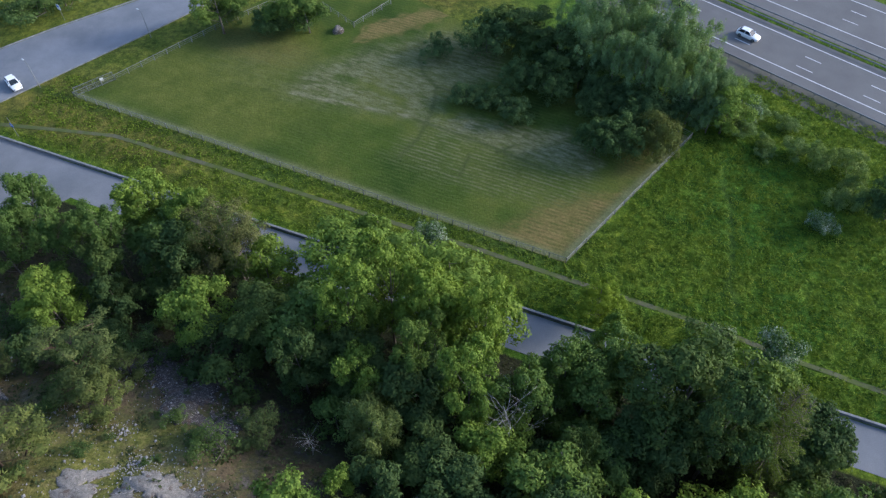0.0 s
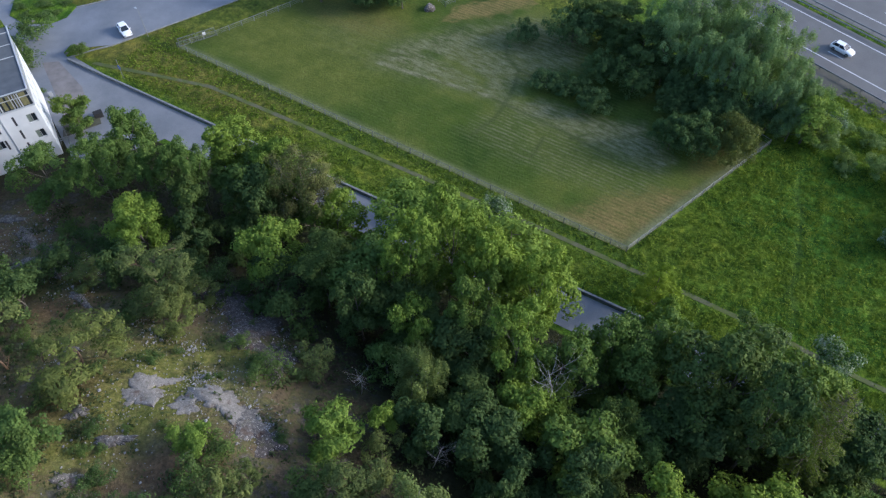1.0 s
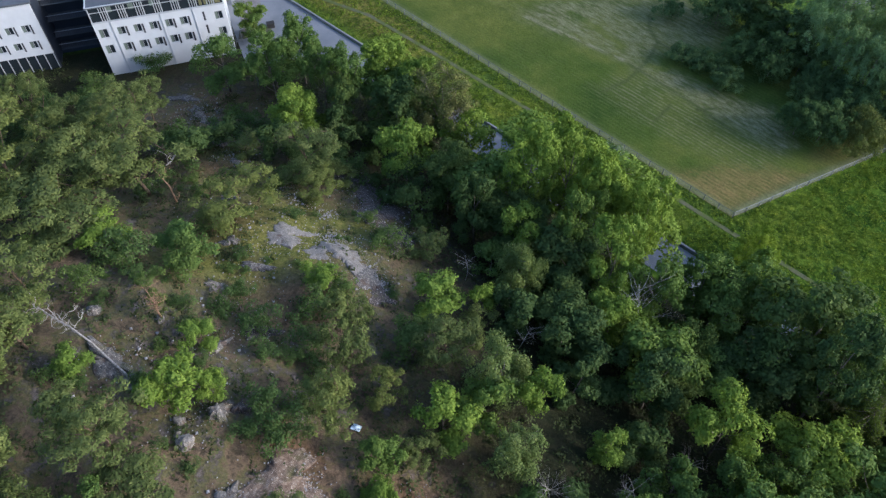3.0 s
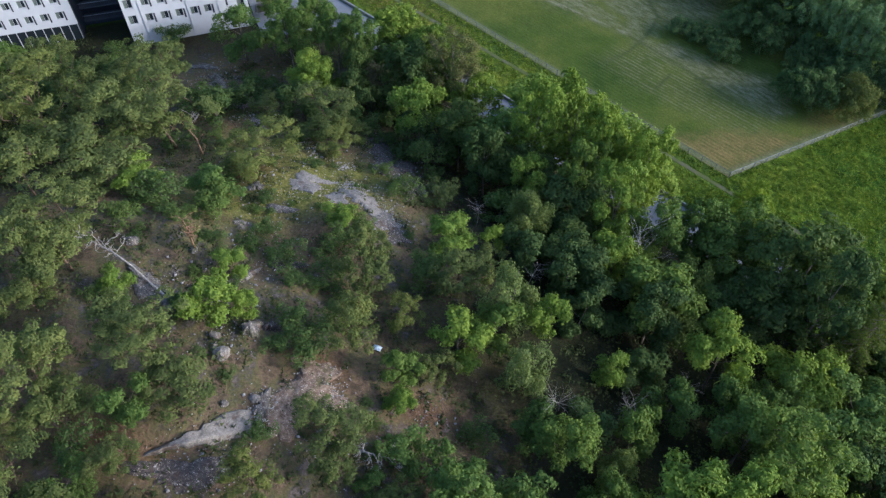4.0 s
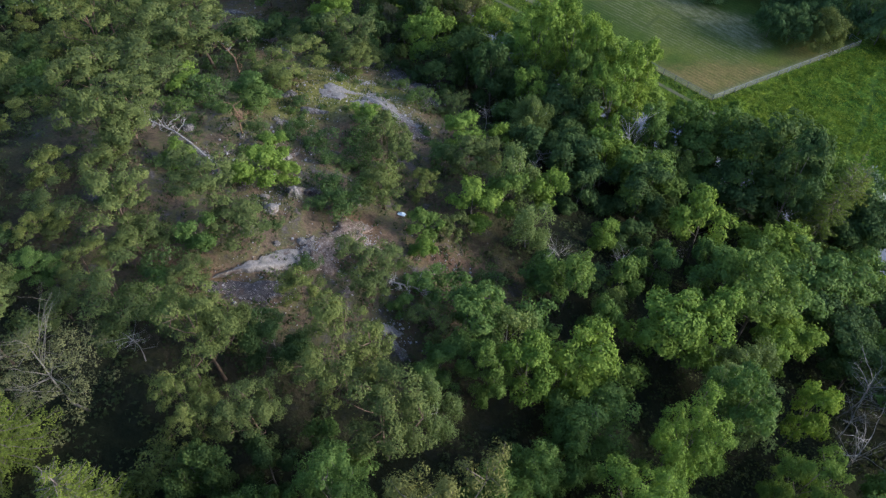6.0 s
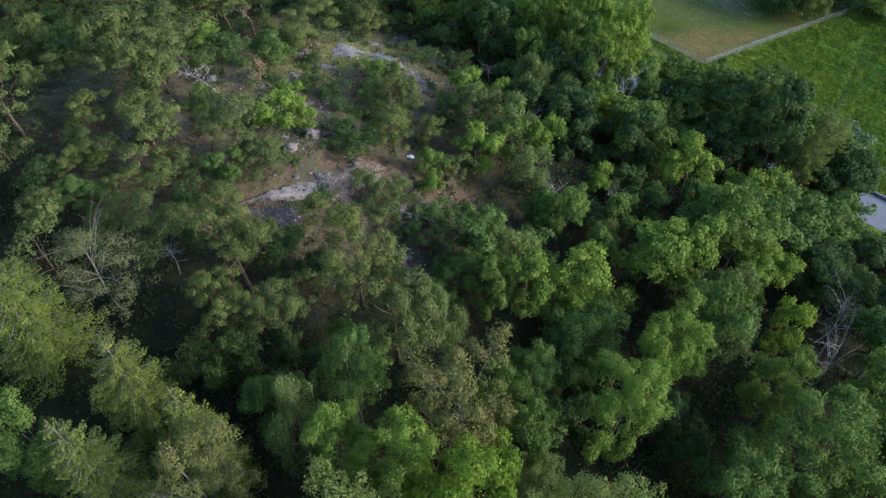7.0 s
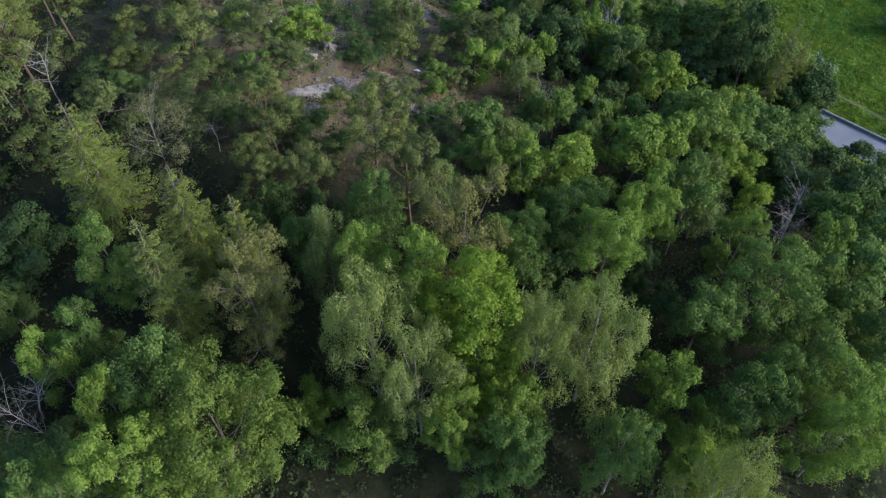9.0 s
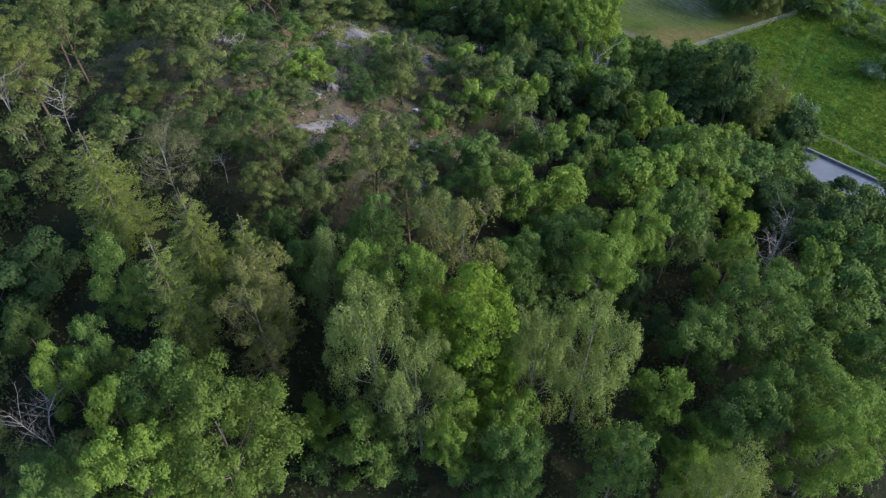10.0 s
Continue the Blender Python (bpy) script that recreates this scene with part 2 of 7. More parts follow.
def footpath_mat():
    m, n, l, b = mat("trodden_gravel", 0.95, 0.1)
    v = coord(n, l, 1.0)
    mid, fine = noise_tex(n, l, v, 0.5, 5), noise_tex(n, l, v, 4.0, 5)
    dirt = ramp(n, l, fine, (0.3, (0.085, 0.08, 0.05)), (0.7, (0.15, 0.14, 0.1)))
    c = mix(n, l, ramp(n, l, mid, (0.38, 0.25), (0.6, 0.92)), dirt, (0.085, 0.108, 0.028))
    l.new(c, b.inputs["Base Color"])
    bump(n, l, b, fine, 0.4, 0.05)
    return m


FOOTPATH = footpath_mat()


def plain_mat(name, c, rough=0.6, metal=0.0, var=0.25, scale=1.5, spec=0.4):
    m, n, l, b = mat(name, rough, spec, metal)
    v = coord(n, l, 1.0)
    f = noise_tex(n, l, v, scale, 5)
    lo, hi = tuple(x * (1 - var) for x in c), tuple(min(1, x * (1 + var * 0.5)) for x in c)
    l.new(ramp(n, l, f, (0.3, lo), (0.7, hi)), b.inputs["Base Color"])
    return m


PAINT_WHITE = plain_mat("road_paint", (0.62, 0.62, 0.62), 0.7, 0, 0.3, 2.0)
CONCRETE = plain_mat("concrete_kerb", (0.2, 0.205, 0.2), 0.85, 0, 0.35, 1.2)
GALV = plain_mat("galvanised_steel", (0.19, 0.2, 0.19), 0.7, 0.2, 0.25, 3.0)
RENDER_WHITE = plain_mat("white_render_wall", (0.53, 0.545, 0.545), 0.85, 0, 0.1, 0.4)
CLAD_DARK = plain_mat("dark_blue_cladding", (0.03, 0.038, 0.052), 0.45, 0, 0.2, 0.5)
ROOF_GREY = plain_mat("grey_roof_felt", (0.085, 0.095, 0.105), 0.9, 0, 0.25, 0.5)
ROOF_LIGHT = plain_mat("pale_roof_sheet", (0.25, 0.31, 0.33), 0.6, 0.1, 0.12, 0.3)
ROOF_FELT = plain_mat("slate_roof_felt", (0.075, 0.09, 0.12), 0.85, 0, 0.2, 0.4)
VENT_GREY = plain_mat("grey_vent_metal", (0.27, 0.28, 0.29), 0.6, 0.1, 0.1, 1.0)
DOME = plain_mat("silvery_dome_plastic", (0.5, 0.55, 0.6), 0.2, 0.5, 0.1, 1.0)
BLIND = plain_mat("ochre_blind", (0.15, 0.14, 0.06), 0.8, 0, 0.3, 2.0)
BLIND_GREEN = plain_mat("grey_green_blind", (0.13, 0.16, 0.13), 0.7, 0, 0.3, 2.0)
PAVING = plain_mat("reddish_brown_paving", (0.185, 0.17, 0.16), 0.9, 0, 0.3, 0.5)
FRAME_GREY = plain_mat("window_frame_grey", (0.42, 0.44, 0.45), 0.5, 0.2, 0.1)
SHUTTER = plain_mat("dark_slot_panel", (0.05, 0.05, 0.055), 0.6, 0, 0.2)
CAR_WHITE = plain_mat("white_car_paint", (0.78, 0.79, 0.80), 0.25, 0, 0.02, 1, 0.6)
TYRE = plain_mat("black_rubber", (0.02, 0.02, 0.02), 0.9, 0, 0.2)
SIGN_BLUE = plain_mat("blue_sign_face", (0.05, 0.13, 0.45), 0.5, 0, 0.05)
STONE_CHIP = plain_mat("pale_stone_chips", (0.34, 0.318, 0.295), 0.9, 0, 0.5, 2.0, 0.2)
TARP = plain_mat("pale_blue_tarp", (0.55, 0.66, 0.72), 0.6, 0, 0.15)
LAMP_RED = plain_mat("red_lamp_lens", (0.4, 0.02, 0.02), 0.3)
m_, n_, l_, b_ = mat("dark_window_glass", 0.06, 0.6)
b_.inputs["Base Color"].default_value = (0.02, 0.026, 0.03, 1)
GLASS = m_


def rock_mat(name, lo, hi, lichen, flecks=0.9, mossy=0.8):
    m, n, l, b = mat(name, 0.9, 0.25)
    v = coord(n, l, 1.0)
    big, mid, fine = noise_tex(n, l, v, 0.5, 5), noise_tex(n, l, v, 2.2, 8, 0.7), noise_tex(n, l, v, 9.0, 5)
    c = ramp(n, l, mid, (0.32, lo), (0.55, hi), (0.72, lichen))
    moss = ramp(n, l, big, (0.56, 0.0), (0.68, mossy))
    c = mix(n, l, moss, c, (0.07, 0.075, 0.03))
    c = mix(n, l, 0.7, c, ramp(n, l, fine, (0.3, 0.45), (0.7, 1.3)), "MULTIPLY")
    fleck = noise_tex(n, l, v, 5.0, 6, 0.8)
    c = mix(n, l, ramp(n, l, fleck, (0.585, 0.0), (0.61, flecks)), c, (0.46, 0.44, 0.41))
    rust = noise_tex(n, l, v, 0.9, 6, 0.7)
    c = mix(n, l, ramp(n, l, rust, (0.55, 0.0), (0.62, 0.7)), c, (0.075, 0.05, 0.038))
    c = mix(n, l, 1.0, c, (1.07, 0.98, 0.86), "MULTIPLY")
    l.new(c, b.inputs["Base Color"])
    bump(n, l, b, mid, 0.8, 0.15)
    return m


ROCK = rock_mat("granite_grey", (0.06, 0.057, 0.057), (0.14, 0.137, 0.135), (0.3, 0.29, 0.275))
ROCK_PALE = rock_mat("granite_pale", (0.14, 0.138, 0.135), (0.2, 0.198, 0.194), (0.27, 0.262, 0.25), 0.35, 0.3)
ROCK_DARK = rock_mat("granite_dark", (0.04, 0.036, 0.037), (0.078, 0.072, 0.073), (0.24, 0.23, 0.225))
ROCK_BROWN = rock_mat("granite_rubble", (0.09, 0.066, 0.052), (0.19, 0.15, 0.122), (0.36, 0.32, 0.28))


# mesh helpers
def mesh_object(name, verts, faces, material, parent=None, smooth=False, label=""):
    me = bpy.data.meshes.new(name)
    me.from_pydata([tuple(v) for v in verts], [], [tuple(int(i) for i in f) for f in faces])
    me.materials.append(material)
    if smooth:
        me.polygons.foreach_set("use_smooth", [True] * len(me.polygons))
    me.update()
    ob = new(name, me)
    if parent is not None:
        ob.parent = parent
    return tagged(ob, label)


def part(name, bm, material, parent, label="", smooth=False):
    me = bpy.data.meshes.new(name)
    bmesh.ops.recalc_face_normals(bm, faces=bm.faces)
    bm.to_mesh(me)
    bm.free()
    me.materials.append(material)
    if smooth:
        me.polygons.foreach_set("use_smooth", [True] * len(me.polygons))
    ob = new(name, me)
    ob.parent = parent
    return tagged(ob, label)


def box(bm, lo, hi, m=None, bevel=0.0):
    size = Vector(hi) - Vector(lo)
    mid = (Vector(hi) + Vector(lo)) / 2
    made = bmesh.ops.create_cube(bm, size=1.0, matrix=Matrix.Translation(mid) @ Matrix.Diagonal((*size, 1)))
    if bevel:
        edges = list({e for v in made["verts"] for e in v.link_edges})
        made = bmesh.ops.bevel(bm, geom=edges, offset=bevel, segments=1, affect="EDGES")
    if m is not None:
        bmesh.ops.transform(bm, matrix=m, verts=made["verts"])
    return bm


def box_part(name, lo, hi, material, parent, label="", bevel=0.0):
    return part(name, box(bmesh.new(), lo, hi, None, bevel), material, parent, label)


def tube(points, radii, sides=6):
    """Vertices and faces of a tapering tube through points."""
    vs, fs = [], []
    for i, p in enumerate(points):
        a, b = points[max(i - 1, 0)], points[min(i + 1, len(points) - 1)]
        way = Vector(b) - Vector(a)
        q = way.to_track_quat("Z", "Y") if way.length > 1e-6 else Vector((0, 0, 1)).to_track_quat("Z", "Y")
        for k in range(sides):
            w = 2 * math.pi * k / sides
            vs.append(Vector(p) + q @ Vector((math.cos(w) * radii[i], math.sin(w) * radii[i], 0)))
    for i in range(len(points) - 1):
        for k in range(sides):
            j = (k + 1) % sides
            fs.append((i * sides + k, i * sides + j, (i + 1) * sides + j, (i + 1) * sides + k))
    n = (len(points) - 1) * sides
    fs.append(tuple(range(n, n + sides)))
    fs.append(tuple(reversed(range(sides))))
    return vs, fs


def joined(pieces):
    vs, fs = [], []
    for v, f in pieces:
        k = len(vs)
        vs.extend(v)
        fs.extend(tuple(i + k for i in q) for q in f)
    return vs, fs


# the lie of the land
def sm(a, b, x):
    t = np.clip((x - a) / (b - a), 0, 1)
    return t * t * (3 - 2 * t)


def road_frame(x, y):
    """Metres from the lane's far kerb towards the hill, and along it."""
    return -0.451 * (x + 51.3) - 0.893 * (y - 85.6), 0.893 * (x + 51.3) - 0.451 * (y - 85.6)


def hill_share(x, y):
    d, s = road_frame(x, y)
    k = np.interp(d, [8, 22, 36, 42, 52, 58, 64, 70, 78, 92, 130, 220], [0, 5, 12.8, 15.9, 17.8, 20.0, 22.3, 24.3, 25.6, 26.2, 26, 14])
    return k * (1 - 0.57 * sm(60, 125, s)) * sm(-22, 50, s + 0.2 * np.maximum(d - 30, 0))


def ground(x, y):
    d, s = road_frame(x, y)
    x_ = np.clip(x, -260, 260)
    h = hill_share(x, y)
    crag = 0.55 * np.sin(0.31 * x + 0.17 * y) * np.sin(0.23 * y - 0.11 * x) + 0.3 * np.sin(0.83 * x + 0.4) * np.sin(0.71 * y + 0.2 * x)
    lumps = 0.10 * np.sin(0.9 * x + 0.3 * y) * np.sin(0.75 * y) * sm(1.5, 5, -d) * sm(20, 26, x - 0.35 * y + 10) * sm(-6, -11, 0.737 * (x - 65.4) + 0.676 * (y - 99))
    return -1.27 + 0.008 * (x_ - 18) + h + crag * sm(3, 12, h) + 0.45 * sm(0.3, 5, -d) * sm(-84, -74, x) + lumps


def gz(x, y):
    return float(ground(np.float64(x), np.float64(y)))


def axis(lo, hi, step, far):
    inner = np.arange(lo, hi + step / 2, step)
    out = [far * k for k in (0.04, 0.1, 0.25, 0.5, 1.0)]
    return np.concatenate([[lo - o for o in reversed(out)], inner, [hi + o for o in out]])


GX, GY = axis(-135, 115, 1.0, 2500), axis(-120, 165, 1.0, 2500)
XX, YY = np.meshgrid(GX, GY)
ZZ = ground(XX, YY)
nx, ny = len(GX), len(GY)
faces = [(j * nx + i, j * nx + i + 1, (j + 1) * nx + i + 1, (j + 1) * nx + i) for j in range(ny - 1) for i in range(nx - 1)]
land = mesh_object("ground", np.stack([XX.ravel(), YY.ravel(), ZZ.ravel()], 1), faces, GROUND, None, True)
tagged(land, "grassy meadow and forest floor coloured dark for tree shade, rising to a hill", "ground", "", "structure")
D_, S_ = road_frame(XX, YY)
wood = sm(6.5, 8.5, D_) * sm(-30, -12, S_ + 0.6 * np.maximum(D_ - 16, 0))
# bare litter on the crown of the hill
def spot(cx, cy, rx, ry):
    return np.exp(-(((XX - cx) / rx) ** 2 + ((YY - cy) / ry) ** 2))


# the negative spot thins the litter, so the shade-dark soil shows
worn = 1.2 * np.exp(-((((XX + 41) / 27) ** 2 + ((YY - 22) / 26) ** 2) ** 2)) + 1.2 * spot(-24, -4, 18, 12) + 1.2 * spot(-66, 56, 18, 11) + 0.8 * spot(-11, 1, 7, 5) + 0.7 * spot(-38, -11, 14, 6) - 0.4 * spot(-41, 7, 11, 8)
moss = 1.2 * spot(-36, 27.5, 9, 6.5) + spot(-41, 22, 6, 5) + 0.8 * spot(-29, 34, 7, 2.5) + 0.9 * spot(-46, 36, 8, 5) + 0.7 * spot(-56, 46, 7, 4)
rust = spot(-21.3, 2.2, 3.2, 1.6) + 0.9 * spot(-34, -11.4, 6, 1.8) + 0.8 * spot(-30, 19, 3.5, 3) + 0.9 * spot(-11, 1.7, 3.5, 2) + 0.8 * spot(-44, 27, 4, 4) + 0.5 * spot(-20, -2, 3, 3) + 0.7 * spot(-52, 40, 5, 3)
dry = 0.95 * np.exp(-(((XX - 6) / 17) ** 2 + ((YY - 128) / 11) ** 2)) + 0.6 * sm(30, 0, S_) * sm(0, 4, -D_) + 0.32 * sm(24, 12, -D_) * sm(0, 3, -D_) * sm(95, 55, S_)
def line_dist(x, y, pts):
    best = np.full(np.shape(x), 1e9)
    for (x0, y0), (x1, y1) in zip(pts, pts[1:]):
        t = np.clip(((x - x0) * (x1 - x0) + (y - y0) * (y1 - y0)) / ((x1 - x0) ** 2 + (y1 - y0) ** 2), 0, 1)
        best = np.minimum(best, np.hypot(x - x0 - t * (x1 - x0), y - y0 - t * (y1 - y0)))
    return best


near_fence = -(0.482 * (XX - 18.5) + 0.876 * (YY - 60.8))
TRAIL = [(45.7, 76.7), (44.8, 69.8), (43.0, 62.3), (40.2, 55.6), (39.5, 50.1)]
mown = 0.85 * sm(-0.2, 0.3, near_fence) * sm(1.9, 1.0, near_fence) * sm(24, 16, XX)
mown = np.clip(mown + 0.8 * np.exp(-(line_dist(XX, YY, TRAIL) / 0.6) ** 2), 0, 1)
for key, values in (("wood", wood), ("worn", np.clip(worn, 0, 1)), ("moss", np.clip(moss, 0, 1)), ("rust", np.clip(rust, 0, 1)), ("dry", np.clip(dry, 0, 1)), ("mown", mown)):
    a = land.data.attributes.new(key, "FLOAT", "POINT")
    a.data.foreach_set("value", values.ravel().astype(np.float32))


def strip(name, near, far, lift, material, label, category, step=1.5, parent=None, cross=6):
    """A surface laid on the ground between two edge lines of as many points."""
    near, far = [Vector(p) for p in near], [Vector(p) for p in far]
    rows_ = []
    for k in range(len(near) - 1):
        length = max((near[k + 1] - near[k]).length, (far[k + 1] - far[k]).length)
        m = max(1, int(length / step))
        for i in range(m + (k == len(near) - 2)):
            rows_.append((near[k].lerp(near[k + 1], i / m), far[k].lerp(far[k + 1], i / m)))
    vs, fs = [], []
    for a, b in rows_:
        for c in range(cross + 1):
            p = a.lerp(b, c / cross)
            vs.append((p.x, p.y, gz(p.x, p.y) + lift))
    w = cross + 1
    for r in range(len(rows_) - 1):
        for c in range(cross):
            fs.append((r * w + c, r * w + c + 1, (r + 1) * w + c + 1, (r + 1) * w + c))
    ob = mesh_object(name, vs, fs, material, parent)
    return tagged(ob, label, category, "", "structure" if parent is None else "")


def on_lane(s, d):
    """The place s metres along the lane's far kerb, d metres towards the hill."""
    return (-51.3 + 0.893 * s - 0.451 * d, 85.6 - 0.451 * s - 0.893 * d)


lane = strip("road", [on_lane(s, 6.4) for s in (-12, 60, 190)], [on_lane(s, 0.3) for s in (-12, 60, 190)], 0.03, ASPHALT, "grey asphalt lane between trees and a meadow", "road")
strip("road", [(-66, 72), (-74, 82), (-82, 92), (-90, 103), (-97, 111), (-112, 122)], [(-51, 83), (-60, 90), (-70, 95.5), (-78, 100.4), (-84, 108), (-92, 122)], 0.036, ASPHALT, "open grey asphalt yard beside a white building", "road", 1.5, None, 16)
strip("road", [(-82, 102), (-72, 104), (-60, 113.7), (-51, 121), (-41.6, 129), (-15, 152)], [(-97, 112), (-84, 116), (-76.7, 119.2), (-67.8, 125), (-54, 133), (-30, 155)], 0.042, ASPHALT, "wide grey asphalt street edged by kerbs", "road", 1.5, None, 10)

# motorway: lines run along U, offsets go away along N
U, N = Vector((0.676, -0.737)), Vector((0.737, 0.676))
HW0 = Vector((65.4, 99.0))


def hw(along, off):
    p = HW0 + U * along + N * off
    return (p.x, p.y)


motorway = strip("motorway", [hw(-150, -2.9), hw(170, -2.9)], [hw(-150, 11.0), hw(170, 11.0)], 0.03, ASPHALT_HW, "dark grey motorway carriageway with white lane lines", "road", 6.0, None, 8)
motorway_far = strip("motorway", [hw(-150, 12.9), hw(170, 12.9)], [hw(-150, 31.0), hw(170, 31.0)], 0.03, ASPHALT_HW, "dark grey motorway carriageway with white lane lines", "road", 6.0, None, 8)
for road, offs, dashes in ((motorway, (0.0, 9.15), (2.25, 5.7)), (motorway_far, (17.4, 28.2), (21.1, 24.7))):
    for o in offs:
        strip("edge_line", [hw(-150, o - 0.1), hw(170, o - 0.1)], [hw(-150, o + 0.1), hw(170, o + 0.1)], 0.036, PAINT_WHITE, "", "", 6.0, road, 1)
    for o in dashes:
        first = strip("lane_dash", [hw(-60, o - 0.08), hw(-57, o - 0.08)], [hw(-60, o + 0.08), hw(-57, o + 0.08)], 0.036, PAINT_WHITE, "", "", 3.0, road, 1)
        for k in range(1, 14):
            c = first.copy()
            scene.collection.objects.link(c)
            c.location = (U.x * 12 * k, U.y * 12 * k, 0.008 * U.x * 12 * k)


def guard_rail(off, label):
    root = new("guard_rail")
    tagged(root, label, "guard rail", "motorway guard rails")
    a, b = -90, 90
    zs = lambda t: gz(*hw(t, off))
    pieces = []
    pts = [Vector((*hw(t, off), zs(t) + 0.62)) for t in np.arange(a, b + 1, 6.0)]
    pieces.append(tube(pts, [0.13] * len(pts), 6))
    v, f = joined(pieces)
    mesh_object("rail", v, f, GALV, root)
    post = None
    for t in np.arange(a, b, 4.0):
        x, y = hw(t, off)
        if post is None:
            bm = box(bmesh.new(), (-0.05, -0.05, -0.2), (0.05, 0.05, 0.6))
            post = part("post", bm, GALV, root)
            c = post
        else:
            c = post.copy()
            scene.collection.objects.link(c)
        c.location = (x, y, gz(x, y))
    return root


for off in (-3.5, 11.2, 13.3):
    guard_rail(off, "galvanised steel guard rail beside the motorway")
strip("median", [hw(-150, 11.3), hw(170, 11.3)], [hw(-150, 12.8), hw(170, 12.8)], 0.05, GROUND, "narrow grass strip between two carriageways", "median", 6.0, None, 1)

paving = strip("paving", [(-71.4, 81.2), (-76.8, 89.2), (-83.5, 98.6)], [(-70.2, 86.5), (-73.4, 92.2), (-80.6, 99.2)], 0.06, PAVING, "reddish-brown paved strip beside the white building", "paving")
strip("gravel_shoulder", [hw(-150, -7.4), hw(170, -7.4)], [hw(-150, -2.9), hw(170, -2.9)], 0.025, SHOULDER, "dark gravel shoulder with sparse grass beside the motorway", "shoulder", 3.0, None, 3)

# lane kerb: a low concrete wall in lengths of four metres
kerb = tagged(new("kerb"), "low pale concrete kerb wall along the lane", "kerb", "", "structure")
first = None
for k in range(53):
    s = -31 + 4 * k
    a, b = on_lane(s, 0.0), on_lane(s + 4, 0.0)
    m = Matrix.Translation((a[0], a[1], gz(*a) - 0.1)) @ Matrix.Rotation(math.atan2(b[1] - a[1], b[0] - a[0]), 4, "Z") @ Matrix.Rotation(-0.0071, 4, "Y")
    if first is None:
        first = part("kerb_block", box(bmesh.new(), (0.01, -0.17, -0.2), (3.99, 0.17, 0.62), None, 0.03), CONCRETE, kerb)
        c = first
    else:
        c = first.copy()
        scene.collection.objects.link(c)
    c.matrix_basis = m


def kerb_line(points, h, w, label):
    root = tagged(new("kerb"), label, "kerb", "", "structure")
    first = None
    for p, q in zip(points, points[1:]):
        p, q = Vector(p), Vector(q)
        n = max(1, int((q - p).length / 2.0))
        for i in range(n):
            a, b = p.lerp(q, i / n), p.lerp(q, (i + 1) / n)
            za, zb = gz(*a), gz(*b)
            l = (b - a).length
            m = Matrix.Translation((a.x, a.y, za)) @ Matrix.Rotation(math.atan2(b.y - a.y, b.x - a.x), 4, "Z") @ Matrix.Rotation(-math.atan2(zb - za, l), 4, "Y") @ Matrix.Diagonal((l / 2.0, 1, 1, 1))
            if first is None:
                first = part("kerb_stone", box(bmesh.new(), (0.005, -w, -0.2), (1.995, w, h), None, 0.02), CONCRETE, root)
                c = first
            else:
                c = first.copy()
                scene.collection.objects.link(c)
            c.matrix_basis = m
    return root


kerb_line([(-79, 100.6), (-72.2, 103.7), (-60, 113.5), (-51, 120.8), (-41.6, 128.8), (-20, 147.4)], 0.16, 0.12, "pale granite kerb along the street's grass verge")
kerb_line([(-84, 116.2), (-76.7, 119.5), (-67.8, 125.3), (-54, 133.4), (-34, 152)], 0.16, 0.12, "pale granite kerb along the street's bushes")

# trodden footpath along the fence
FOOT = [(-74, 99), (-64.4, 96.5), (-50.7, 93.2), (-31.2, 83.5), (-13.3, 74.4), (6.9, 64.1), (18.0, 58.1), (25.0, 54.5), (34.9, 49.1), (44.0, 43.3), (53.7, 37.8), (80, 21), (110, 3)]
fa = [(x - 0.16, y - 0.33) for x, y in FOOT]
fb = [(x + 0.16, y + 0.33) for x, y in FOOT]
strip("footpath", fa, fb, 0.04, FOOTPATH, "narrow trodden gravel footpath through the meadow", "footpath", 1.0, None, 2)

strip("road", [(-19, 131.5), (-11.6, 122.4)], [(-12, 137), (-4.6, 129.2)], 0.046, ASPHALT, "grey asphalt yard behind the far fence corner", "road", 2.0, None, 6)

# mown field inside the fence
FIELD = [(-59.6, 103.8), (18.5, 60.8), (43.2, 84.0), (-9.0, 141.0), (-20, 134.0)]


def inside(x, y, poly):
    hit = np.zeros(np.shape(x), bool)
    for (x0, y0), (x1, y1) in zip(poly, poly[1:] + poly[:1]):
        cross = ((y0 > y) != (y1 > y)) & (x < (x1 - x0) * (y - y0) / (y1 - y0 + 1e-9) + x0)
        hit ^= cross
    return hit


